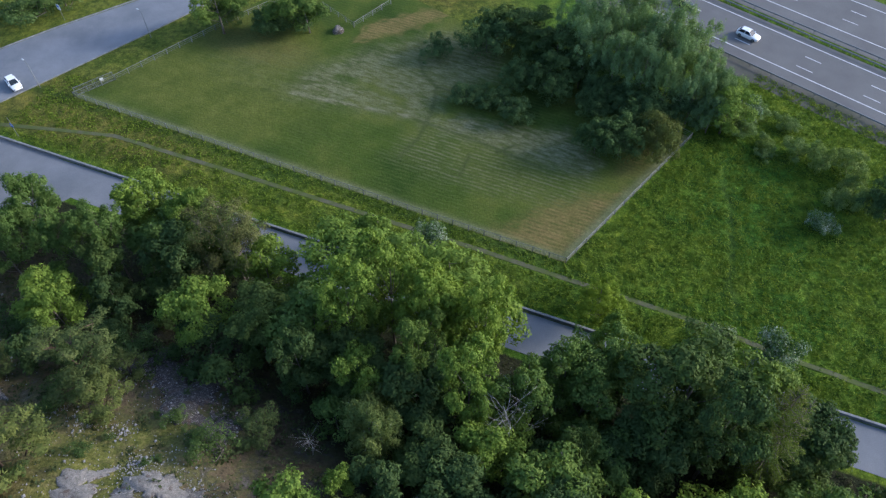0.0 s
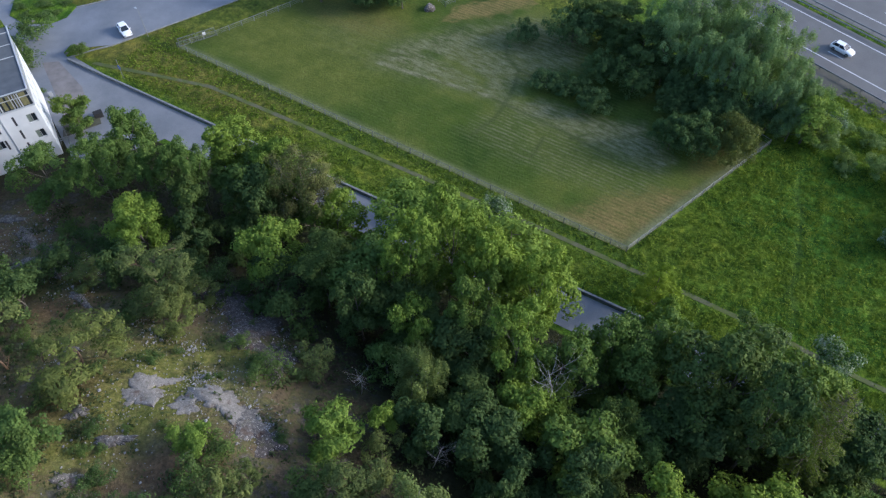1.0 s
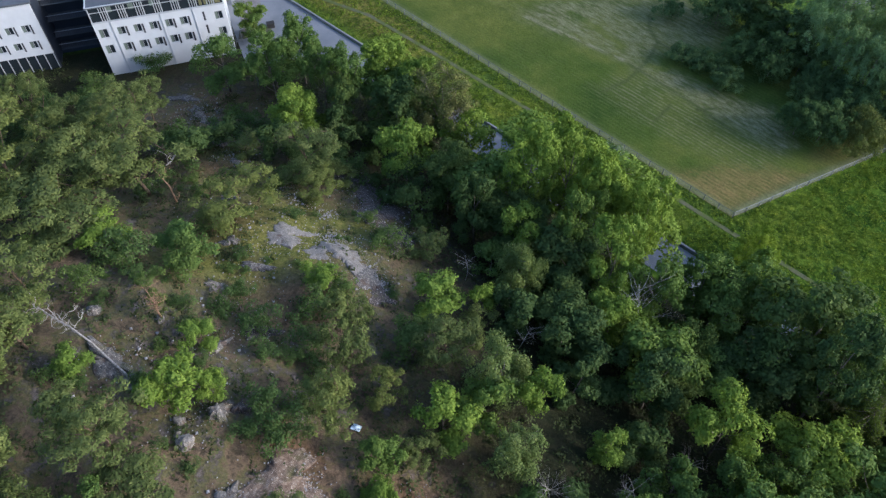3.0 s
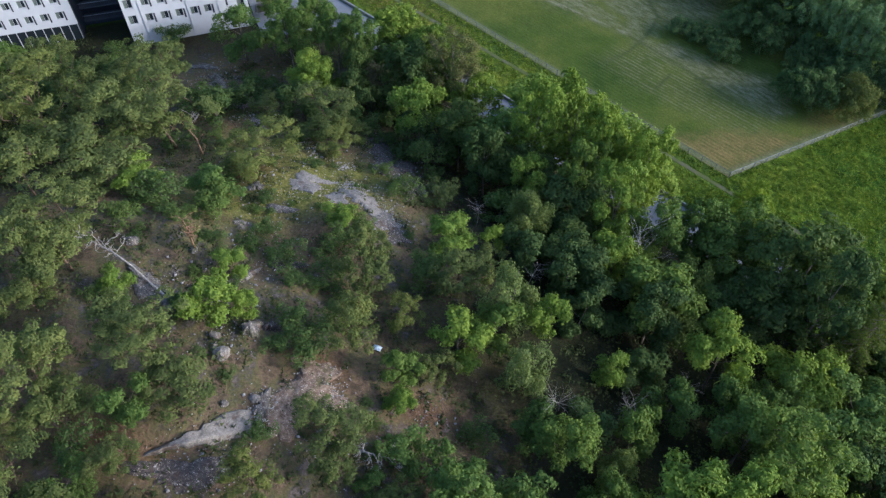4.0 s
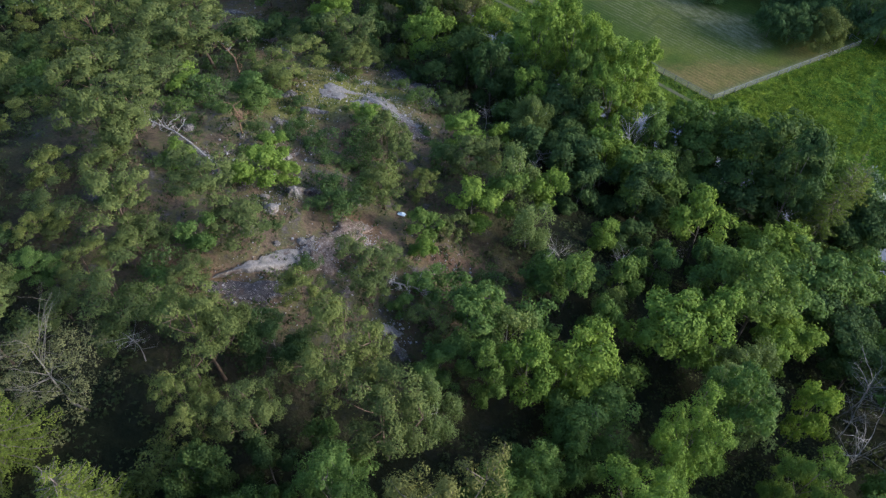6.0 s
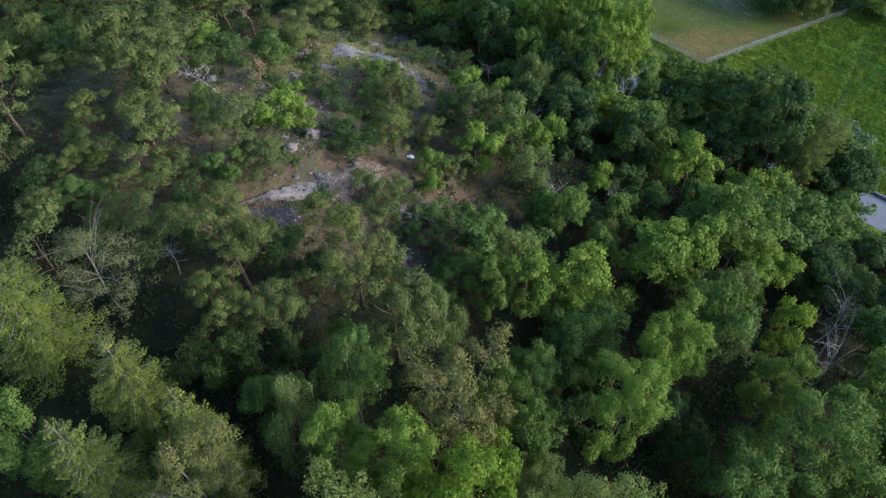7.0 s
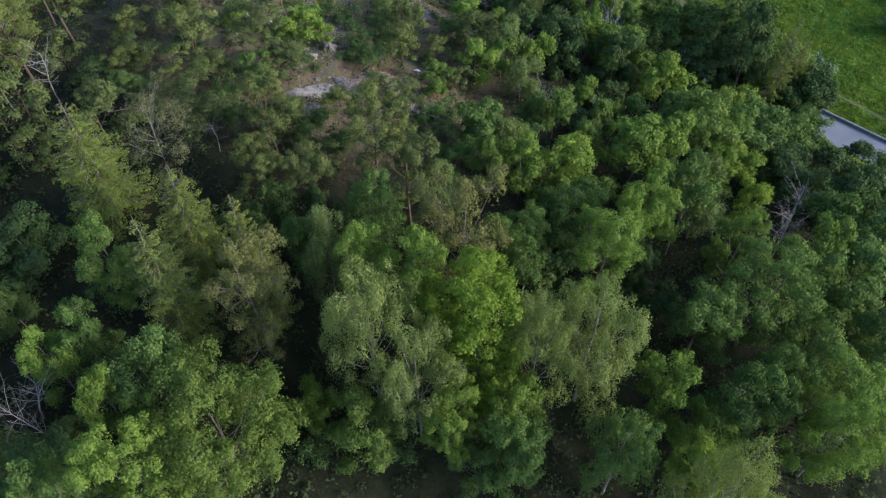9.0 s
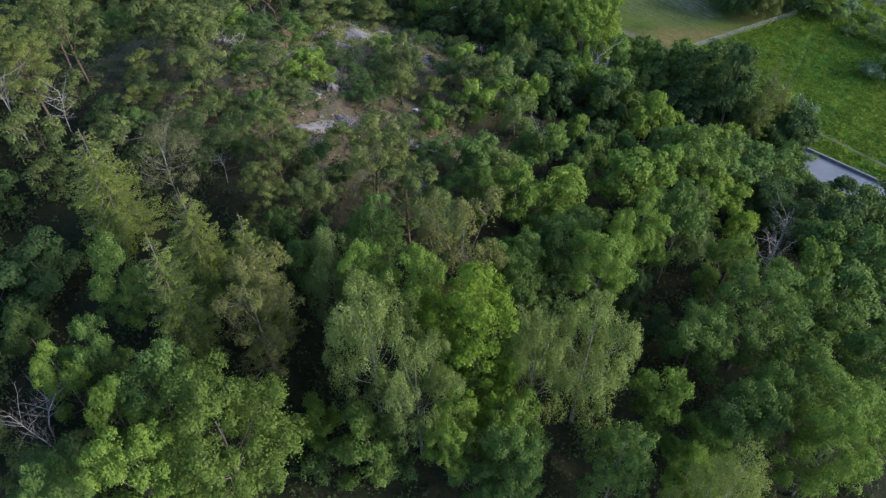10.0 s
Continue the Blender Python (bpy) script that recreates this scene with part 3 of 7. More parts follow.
def field():
    # a grid between the near fence and the far side
    a, b, c, d = [Vector(p) for p in ((-59.6, 103.8), (18.5, 60.8), (43.2, 84.0), (-33.0, 127.5))]
    d2, c2 = Vector((-14, 143)), Vector((30, 98))
    nu, nv = 260, 170
    vs, fs = [], []
    for j in range(nv + 1):
        v = j / nv
        left = a.lerp(d, min(v * 1.6, 1)) if v < 0.625 else d.lerp(d2, (v - 0.625) / 0.375)
        right = b.lerp(c, min(v * 1.6, 1)) if v < 0.625 else c.lerp(c2, (v - 0.625) / 0.375)
        for i in range(nu + 1):
            p = left.lerp(right, i / nu)
            vs.append((p.x, p.y, gz(p.x, p.y) + 0.05))
    for j in range(nv):
        for i in range(nu):
            k = j * (nu + 1) + i
            fs.append((k, k + 1, k + nu + 2, k + nu + 1))
    ob = mesh_object("field", vs, fs, LAWN, None, True)
    p = np.array(vs)
    x, y = p[:, 0], p[:, 1]
    blob = lambda cx, cy, rx, ry, w: np.exp(-((((x - cx) * math.cos(w) + (y - cy) * math.sin(w)) / rx) ** 2 + (((y - cy) * math.cos(w) - (x - cx) * math.sin(w)) / ry) ** 2) ** 2)
    wobble = 0.7 * np.sin(1.3 * x + 0.8 * y) * np.sin(0.9 * y - 0.5 * x)

    def patch(poly, soft):
        away = line_dist(x, y, poly + poly[:1]) + wobble
        return sm(-soft, soft, np.where(inside(x, y, poly), away, -away))

    hay_upper = [(-21.9, 101.5), (-9.7, 96.5), (-0.5, 93.0), (0.7, 91.5), (2.0, 93.5), (3.2, 96.6), (5.9, 99.0), (15.1, 102.6), (13.3, 112.5), (6.3, 116.7), (-3.4, 113.5), (-9.6, 111.7), (-17.7, 107.4)]
    hay_lower = [(0.7, 91.5), (8.1, 92.5), (14.8, 89.0), (23.4, 87.3), (27.5, 79.7), (25.0, 77.2), (17.6, 80.3), (11.9, 84.4), (4.1, 88.7)]
    swaths = [(-3.0, 88.5), (1.0, 90.6), (9.0, 86.2), (18.0, 80.4), (25.8, 76.8), (23.5, 72.0), (17.2, 71.7), (7.7, 75.6), (-0.9, 80.2), (-6.0, 84.6)]
    straw_corner = [(11.5, 68.0), (17.0, 71.0), (25.0, 72.7), (29.8, 73.3), (18.6, 60.8), (7.3, 67.2)]
    straw_far = [(-11.7, 114.5), (-8.5, 120.2), (5.8, 124.8), (7.8, 121.9), (-4.3, 116.3)]
    dry_ = 0.7 * patch(hay_upper, 3.2) + 0.9 * patch(hay_lower, 1.8) + 0.15 * blob(-25, 108, 14, 7, -0.5)
    dry_ = dry_ + 0.7 * np.exp(-(line_dist(x, y, [(-21.9, 101.5), (-9.7, 96.4), (-0.8, 93.1)]) / 0.45) ** 2)
    dry_ = dry_ * (1 - 0.8 * np.exp(-(line_dist(x, y, [(-14, 105), (-8, 101.5), (-3, 97.5)]) / 1.1) ** 2))
    straw_ = 0.95 * patch(straw_corner, 2.2) + 0.5 * blob(34, 80, 6, 2.5, 0.75) + 0.9 * patch(straw_far, 1.2) + 0.35 * blob(-29, 116, 12, 5, -0.5)
    trk = np.zeros(len(x))
    for line in ([(0.6, 109), (1.2, 104), (3.1, 100.8), (2.6, 97), (1.6, 93.5), (-0.6, 88.2), (-4, 84)], [(-1, 92.6), (4, 89.5), (10.3, 85.4), (18, 79.6)], [(7.2, 83.4), (5.2, 79.0)], [(14.5, 84.8), (11.5, 83.6)], [(9, 97), (3.1, 100.8)]):
        trk = trk + 1.0 * np.exp(-(line_dist(x, y, line) / 0.34) ** 2)
    edge_ = 0.9 * np.exp(-(line_dist(x, y, [(-59.6, 104.6), (18.4, 61.6), (42.6, 84.4)]) / 0.75) ** 2)
    rows_ = patch(swaths, 2.2) + 0.3 * patch(hay_lower, 1.2)
    olive_ = 0.85 * blob(-38, 106, 24, 10, -0.5) + 0.5 * blob(24, 70, 9, 5, 0.75)
    for key, values in (("dry", dry_), ("straw", straw_), ("track", trk), ("edge", edge_), ("rows", rows_), ("olive", olive_)):
        at = ob.data.attributes.new(key, "FLOAT", "POINT")
        at.data.foreach_set("value", np.clip(values, 0, 1).astype(np.float32))
    return tagged(ob, "mown green field with dry hay patches and mowing tracks", "field", "", "structure")


field()


def fence(points, label, gate_after=None):
    root = tagged(new("fence"), label, "fence", "field fence")
    wires = []
    post = None
    for p, q in zip(points, points[1:]):
        p, q = Vector(p), Vector(q)
        n = max(1, round((q - p).length / 2.5))
        line = [p.lerp(q, i / n) for i in range(n + 1)]
        for h, r in ((1.12, 0.045), (0.75, 0.02), (0.4, 0.02)):
            wires.append((h, [Vector((a.x, a.y, gz(a.x, a.y) + h)) for a in line], r))
        for i, a in enumerate(line):
            if post is None:
                v, f = tube([Vector((0, 0, -0.3)), Vector((0, 0, 1.15)), Vector((0, 0, 1.22))], [0.07, 0.065, 0.03], 6)
                post = mesh_object("post", v, f, GALV, root)
                c = post
            else:
                c = post.copy()
                scene.collection.objects.link(c)
            c.location = (a.x, a.y, gz(a.x, a.y))
    for h, line, r in wires:
        v, f = tube(line, [r] * len(line), 4)
        mesh_object("top_rail" if h > 1 else "wire", v, f, GALV, root)
    return root


fence([(-59.6, 103.8), (18.5, 60.8), (43.2, 84.0), (38.5, 89.0)], "weathered grey post and rail fence round the mown field")
fence([(-59.6, 103.8), (-53.4, 107.9), (-35.4, 122.9), (-24, 131)], "weathered grey post and rail fence beside the street verge")
fence([(-4.0, 126.5), (-11.2, 119.5), (-17.2, 126.9)], "grey metal fence at the far corner of the field")


# trees: one crown and one trunk mesh for each variety, copied with its own turn and size
def leaf_cards(rng, at, out, long, wide, droop=0.0):
    """Leaf sprays as small kites: their places, the ways they face, length and width."""
    n = len(at)
    nor = out + rng.normal(0, 0.4, (n, 3)) + np.array([0, 0, 0.2])
    nor /= np.linalg.norm(nor, axis=1)[:, None]
    side = np.cross(nor, rng.normal(0, 1, (n, 3)))
    side /= np.linalg.norm(side, axis=1)[:, None] + 1e-9
    way = np.cross(nor, side)
    if droop:
        way = way * (1 - droop) + np.array([0, 0, -droop])
        way /= np.linalg.norm(way, axis=1)[:, None]
    ln = (long * rng.uniform(0.7, 1.3, n))[:, None]
    wd = (wide * rng.uniform(0.7, 1.3, n))[:, None]
    v = np.stack([at - way * ln * 0.5 + nor * wd * 0.1, at + side * wd * 0.62 + way * ln * 0.22, at - side * wd * 0.5 + way * ln * 0.42], 1).reshape(-1, 3)
    return v, np.arange(3 * n).reshape(-1, 3)


def sphere_points(rng, n):
    v = rng.normal(0, 1, (n, 3))
    return v / np.linalg.norm(v, axis=1)[:, None]


def tree_meshes(seed, height, radius, clumps, leaves, low=0.2, size=0.26, clump_size=0.24, flat=0.8, droop=0.0, wide=0.6, twigs=0, boughs=7, inner=0.06, head=1.0):
    """Leaf and wood geometry of one broad crown: boughs that each carry a head of leaf clumps, with gaps between the heads."""
    rng = np.random.default_rng(seed)
    heads = []
    depth = height * (1 - low)
    for k in range(boughs):
        u = 0.98 if k == 0 else 0.12 + 0.74 * ((k - 0.5) / (boughs - 1)) + rng.uniform(-0.06, 0.06)
        girth = math.sqrt(max(0.05, 1 - abs((u - 0.42) / 0.66) ** 2.3))
        w = k * 2.399 + rng.uniform(-0.5, 0.5)
        hr = radius * head * rng.uniform(0.42, 0.6) * (0.8 if k == 0 and head == 1.0 else 1.0)
        hv = min(hr * rng.uniform(0.9, 1.25), depth * 0.5)
        reach = 0.12 * radius if k == 0 else max(radius * girth * rng.uniform(0.82, 1.18) - hr * 0.62, 0.0)
        z = height * low + depth * u
        z = min(max(z, hv * 0.7), height - hv * 0.82)
        heads.append((np.array([reach * math.cos(w), reach * math.sin(w), z]), hr, hv))
    share_h = np.array([hr * hv for _, hr, hv in heads])
    share_h /= share_h.sum()
    centres, sizes, outs = [], [], []
    for k in rng.choice(len(heads), clumps, p=share_h):
        c, hr, hv = heads[k]
        v = sphere_points(rng, 1)[0]
        if v[2] < -0.35:
            v[2] *= -0.8
        q = rng.uniform(0.72, 1.0)
        r = radius * clump_size * rng.uniform(0.6, 1.3)
        centres.append(c + v * np.array([hr, hr, hv]) * q - v * r * 0.4)
        sizes.append(r)
        outs.append(v)
    centres, sizes = np.array(centres), np.array(sizes)
    share = sizes ** 2 / (sizes ** 2).sum()
    at, out = [], []
    for c, r, q, o in zip(centres, sizes, share, outs):
        n = max(6, int(leaves * q))
        s = sphere_points(rng, n) + 0.35 * o
        s /= np.linalg.norm(s, axis=1)[:, None]
        s[:, 2] = np.where(s[:, 2] < -0.25, -s[:, 2] * 0.7, s[:, 2])
        bumpy = 1 + 0.25 * np.sin(4 * s[:, 0] + c[0] * 3) * np.sin(4 * s[:, 1] + c[1] * 3)
        rad = r * (rng.uniform(0.35, 1.0, n) ** 0.55 + 0.35 * rng.random(n) ** 5) * bumpy
        p = s * rad[:, None] * np.array([1, 1, flat])
        if droop:
            p[:, 2] -= droop * r * rng.uniform(0, 1.9, n) * np.hypot(s[:, 0], s[:, 1])
        at.append(c + p)
        out.append(s)
    n = int(leaves * inner)
    if n:
        pick = rng.choice(len(heads), n, p=share_h)
        s = sphere_points(rng, n)
        hc = np.array([heads[k][0] for k in pick])
        hs = np.array([[heads[k][1], heads[k][1], heads[k][2]] for k in pick])
        at.append(hc + s * hs * rng.uniform(0.2, 0.75, n)[:, None])
        out.append(s)
    v, f = leaf_cards(rng, np.concatenate(at), np.concatenate(out), size, size * wide, droop * 0.5)
    # wood: a stem that wanders, a limb to each head and twigs that run out into the clumps
    base_r = 0.0125 * height + 0.03
    lean = rng.normal(0, 0.03, 2) * height
    top = height * 0.82
    spine = [Vector((lean[0] * t + 0.1 * math.sin(5 * t), lean[1] * t + 0.1 * math.cos(4 * t) - 0.1, top * t - 0.3 * (t == 0))) for t in np.linspace(0, 1, 7)]
    wood = [tube(spine, [base_r * (1.25 if i == 0 else 1) * (1 - 0.85 * i / 6) for i in range(7)], 7)]
    for c, hr, hv in heads[1:]:
        c = Vector(c)
        t = min(max((c.z / top) * 0.7 - 0.05, 0.12), 0.95)
        i = t * 6
        a = spine[int(i)].lerp(spine[min(int(i) + 1, 6)], i - int(i))
        bend = a.lerp(c, 0.5) + Vector((0, 0, -0.07 * (c - a).length))
        wood.append(tube([a, bend, c, c + Vector((0, 0, hv * 0.5))], [base_r * 0.36 * (1 - 0.5 * t), base_r * 0.24 * (1 - 0.4 * t), base_r * 0.13, 0.015], 4))
    for k in rng.integers(0, len(centres), twigs):
        c = Vector(centres[k])
        near = min(heads, key=lambda h: (Vector(h[0]) - c).length)
        a = Vector(near[0])
        p = c + (c - a).normalized() * sizes[k] * rng.uniform(0.5, 1.0)
        q = a.lerp(p, 0.55) + Vector(rng.normal(0, 0.12 * near[1], 3))
        wood.append(tube([a, q, p], [0.045, 0.03, 0.01], 3))
    return (v, f), joined(wood)


def conifer_meshes(seed, height, radius, levels, per, leaves, low=0.08, size=0.24, wide=0.34, full=0.62, droop=0.32):
    """A spruce: whorls of boughs that sag and turn up at the tip, each hung with sprays."""
    rng = np.random.default_rng(seed)
    at, out, wood = [], [], []
    lean = rng.normal(0, 0.015, 2) * height
    base_r = 0.012 * height + 0.03
    spine = [Vector((lean[0] * t, lean[1] * t, height * t - 0.3 * (t == 0))) for t in np.linspace(0, 1, 9)]
    wood.append(tube(spine, [base_r * (1 - 0.93 * i / 8) for i in range(9)], 7))
    lines = []
    for k in range(levels):
        u = (k + rng.uniform(0.1, 0.9)) / levels
        z = height * (low + (0.97 - low) * u)
        for j in range(per if u < 0.85 else 4):
            w = j * 6.283 / per + k * 1.3 + rng.uniform(-0.4, 0.4)
            reach = radius * (1 - u) ** full * rng.uniform(0.55, 1.12) + 0.15
            lines.append((z + rng.uniform(-0.3, 0.3), w, reach, u))
    total = sum(r ** 1.4 for _, _, r, _ in lines)
    for z, w, reach, u in lines:
        n = max(10, int(leaves * reach ** 1.4 / total))
        t = rng.uniform(0.1, 1.0, n) ** 0.7
        sag = droop * (1 - 0.8 * u)
        wid = (0.16 + 0.14 * np.sin(3.0 * t)) * reach * 0.55 + 0.05
        side = rng.uniform(-1, 1, n) * wid
        lift = reach * (0.25 * u * t - sag * (1.7 * t - 1.15 * t * t))
        px = lean[0] * z / height + reach * t * math.cos(w) - side * math.sin(w)
        py = lean[1] * z / height + reach * t * math.sin(w) + side * math.cos(w)
        hang = rng.random(n) ** 2.2 * 0.55 * (1.2 - t)
        at.append(np.stack([px, py, z + lift - hang - 0.3 * np.abs(side)], 1))
        out.append(np.stack([0.5 * np.cos(w) - 0.4 * side / wid * math.sin(w), 0.5 * np.sin(w) + 0.4 * side / wid * math.cos(w), 0.75 + 0 * t], 1))
        tips = [Vector((lean[0] * z / height + reach * q * math.cos(w), lean[1] * z / height + reach * q * math.sin(w), z + reach * (0.25 * u * q - sag * (1.7 * q - 1.15 * q * q)))) for q in (0.0, 0.5, 0.97)]
        wood.append(tube(tips, [0.05 * (1 - 0.6 * u), 0.03, 0.012], 3))
    v, f = leaf_cards(rng, np.concatenate(at), np.concatenate(out), size, size * wide, 0.25)
    return (v, f), joined(wood)


def dead_meshes(seed, height, radius, twigs=3, leaning=0.0):
    rng = np.random.default_rng(seed)
    wood = []

    def grow(p, way, length, r, level):
        pts, q, w = [p.copy()], p.copy(), way.copy()
        for i in range(4):
            w = (w + Vector(rng.normal(0, 0.16, 3))).normalized()
            q = q + w * (length / 4)
            pts.append(q.copy())
        wood.append(tube(pts, [r * (1 - 0.19 * i) for i in range(5)], 5 if level == 0 else 3))
        if level >= twigs:
            return
        for _ in range((15, 5, 3)[min(level, 2)]):
            t = rng.uniform(0.35 if level == 0 else 0.2, 1.0)
            i = t * 4
            a = pts[int(min(i, 3))].lerp(pts[int(min(i, 3)) + 1], min(i - int(min(i, 3)), 1))
            v = Vector(sphere_points(rng, 1)[0])
            v.z = abs(v.z) * 0.5
            grow(a, (v + w * 0.5).normalized(), length * rng.uniform(0.3, 0.48), r * 0.42 * (1 - 0.4 * t), level + 1)

    grow(Vector((0, 0, -0.3)), Vector((leaning, 0, 1)).normalized(), height * 0.92, 0.011 * height, 0)
    return joined(wood)


def make_tree(name, label, category, leaf_geo, wood_geo, leaf_material, bark):
    root = tagged(new(name), label, category)
    mesh_object("trunk", wood_geo[0], wood_geo[1], bark, root, True)
    if leaf_geo is not None:
        mesh_object("crown", leaf_geo[0], leaf_geo[1], leaf_material, root)
    return root


KINDS = {}


def kind(key, name, label, category, group, makers, leaf_material, bark, size):
    """Register the varieties of a kind; the first place of each variety takes the original, the others copies."""
    KINDS[key] = dict(name=name, label=label, category=category, group=group, makers=makers, leaf=leaf_material, bark=bark, size=size, made={}, count=0)


def plant(key, x, y, radius, height, turn=None, sink=0.15):
    k = KINDS[key]
    v = k["count"] % len(k["makers"])
    k["count"] += 1
    r0, h0 = k["size"]
    turn = (k["count"] * 137.5) if turn is None else turn
    m = pose(x, y, gz(x, y) - sink, 0, 0, turn) @ Matrix.Diagonal((radius / r0, radius / r0, height / h0, 1))
    if v not in k["made"]:
        leaf, wood_ = k["makers"][v]()
        ob = make_tree(k["name"], k["label"], k["category"], leaf, wood_, k["leaf"], k["bark"])
        tagged(ob, group=k["group"])
        ob.matrix_basis = m
        k["made"][v] = ob
        return ob
    src = k["made"][v]
    c = copy_thing(src, Matrix.Identity(4))
    c.matrix_basis = m
    return c


def spec(seed, *a, **kw):
    return lambda: tree_meshes(seed, *a, **kw)


def cone(seed, *a, **kw):
    return lambda: conifer_meshes(seed, *a, **kw)


BROAD = ("broadleaf_tree", "rounded mid-green broadleaf tree in full leaf", "tree", "broadleaf trees")
BRIGHT = ("young_broadleaf_tree", "bright yellow-green broadleaf tree in fresh leaf", "tree", "bright green trees")
# these crowns carry their shade in the leaf colour
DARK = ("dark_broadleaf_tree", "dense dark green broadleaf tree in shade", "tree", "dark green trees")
SCOTS = ("pine_tree", "olive-green Scots pine with an open uneven crown", "tree", "pines on the hill")
WHITE = ("birch_tree", "silvery grey-green birch with drooping sprays", "tree", "birches")
# builds by stature (radius, height); those close to the flight have more and smaller leaves
STATURES = {"": (2.9, 6.5), "_mid": (3.5, 11.0), "_tall": (4.6, 17.0)}
for tail, (r0, h0) in STATURES.items():
    step = list(STATURES).index(tail)
    for near in ("", "_near"):
        n_ = (4000, 5600, 7400)[step] if not near else (8000, 12500, 17500)[step]
        big = (0.36, 0.38, 0.42)[step] if not near else (0.235, 0.25, 0.26)[step]
        low = (0.08, 0.24, 0.36)[step] if not near else (0.05, 0.12, 0.16)[step]
        cl = (46, 70, 104)[step]
        cs = (0.26, 0.23, 0.19)[step]
        bo = (6, 8, 11)[step] + (2 * step if near else 0)
        kind("d" + tail + near, *BROAD, [spec(s + step * 7, h0, r0, cl, n_, low=low, size=big, clump_size=cs, boughs=bo, twigs=26, inner=0.14) for s in (1, 2, 3)], LEAF_MID, BARK, (r0, h0))
        kind("l" + tail + near, *BRIGHT, [spec(s + step * 7, h0, r0, cl, n_, low=low, size=big, clump_size=cs * 1.06, boughs=bo, twigs=14, inner=0.12) for s in (101, 102, 103)], LEAF_LIGHT, BARK, (r0, h0))
        kind("k" + tail + near, *DARK, [spec(s + step * 7, h0, r0, cl, int(n_ * 1.25), low=low * 0.5, size=big, clump_size=cs, boughs=bo, twigs=12, inner=0.2) for s in (201, 202)], LEAF_DARK_SHADED, BARK, (r0, h0))
        kind("s" + tail + near, *WHITE, [spec(s + step * 7, h0, r0, int(cl * 1.3), int(n_ * (1.35 if near else 1.3)), low=low, size=big * 0.88, clump_size=cs * 0.95, flat=1.15, droop=0.7, wide=0.42, boughs=bo + 1, twigs=10, inner=0.12) for s in (301, 302)], LEAF_BIRCH, BARK_GREY, (r0, h0))
        kind("p" + tail + near, *SCOTS, [spec(s + step * 7, h0, r0, int(cl * 0.9), n_, low=0.22 + 0.06 * step, size=big, clump_size=cs * 0.88, flat=0.6, wide=0.34, boughs=bo + 1, twigs=34, inner=0.02) for s in (401, 402, 403)], NEEDLE_PINE, BARK_PINE, (r0, h0))
kind("z", "lush_broadleaf_tree", "tall vivid green broadleaf tree with a deep crown", "tree", "bright green trees", [spec(111, 20, 4.4, 150, 30000, low=0.12, size=0.25, clump_size=0.17, boughs=15, twigs=16, inner=0.14)], LEAF_VIVID, BARK, (4.4, 20))
kind("q", "round_broadleaf_tree", "broad rounded yellow-green tree in fresh leaf", "tree", "bright green trees", [spec(112, 16, 5.4, 190, 36000, low=0.1, size=0.21, clump_size=0.15, boughs=17, twigs=30, inner=0.2)], LEAF_FRESH, BARK, (5.4, 16))
kind("c", "round_bush", "compact rounded dark green bush standing in the mown field", "bush", "round bushes in the field", [spec(s, 3.4, 2.5, 44, 5000, low=-0.05, size=0.2, clump_size=0.22, boughs=8, head=1.45, inner=0.3) for s in (75, 76)], LEAF_THICKET, BARK, (2.5, 3.4))
kind("n", "spruce_tree", "tall olive spruce with drooping layered branches", "tree", "spruces", [cone(s, 17, 4.4, 30, 7, 20000) for s in (51, 52, 53)], NEEDLE_SPRUCE, BARK, (4.4, 17))
kind("y", "dying_pine", "half-dead pine with bare branches and sparse yellowed needles", "tree", "dead trees", [(lambda s=s: (tree_meshes(s, 12, 3.6, 70, 6500, low=0.2, size=0.19, clump_size=0.2, flat=0.6, wide=0.34, boughs=10, inner=0.0)[0], dead_meshes(s, 12, 3.6))) for s in (46, 47)], NEEDLE_DRY, BARK_TWIG, (3.6, 12))
kind("o", "browning_pine", "brown-olive pine with an open twiggy crown", "tree", "pines on the hill", [spec(s, 15, 4.2, 110, 16000, low=0.1, size=0.24, clump_size=0.18, flat=0.85, wide=0.34, twigs=80, boughs=11) for s in (48, 49)], NEEDLE_BROWN, BARK, (4.2, 15))
kind("f", "flowering_broom", "green bush covered with yellow flowers", "bush", "bushes", [spec(72, 2.6, 2.0, 24, 2400, low=0.0, size=0.21, clump_size=0.34, boughs=5, head=1.35, inner=0.15)], LEAF_BROOM, BARK, (2.0, 2.6))
kind("a", "willow_tree", "tall feathery blue-green willow beside the motorway", "tree", "willows", [spec(s, 9, 3.5, 80, 8600, low=0.0, size=0.3, clump_size=0.17, flat=1.9, droop=0.1, wide=0.36, twigs=10, boughs=9, head=1.15, inner=0.12) for s in (35, 36)], LEAF_WILLOW, BARK, (3.5, 9))
kind("b", "bush", "low rounded green bush on the ground", "bush", "bushes", [spec(s, 2.6, 2.0, 26, 1700, low=0.0, size=0.22, clump_size=0.32, twigs=10, boughs=5, head=1.35, inner=0.15) for s in (61, 62, 63)], LEAF_BUSH, BARK, (2.0, 2.6))
kind("w", "blossoming_bush", "pale flowering shrub standing in the meadow", "bush", "flowering shrubs", [spec(71, 2.6, 2.0, 30, 4200, low=0.0, size=0.19, clump_size=0.34, boughs=5, head=1.35, inner=0.15)], LEAF_BLOSSOM, BARK, (2.0, 2.6))
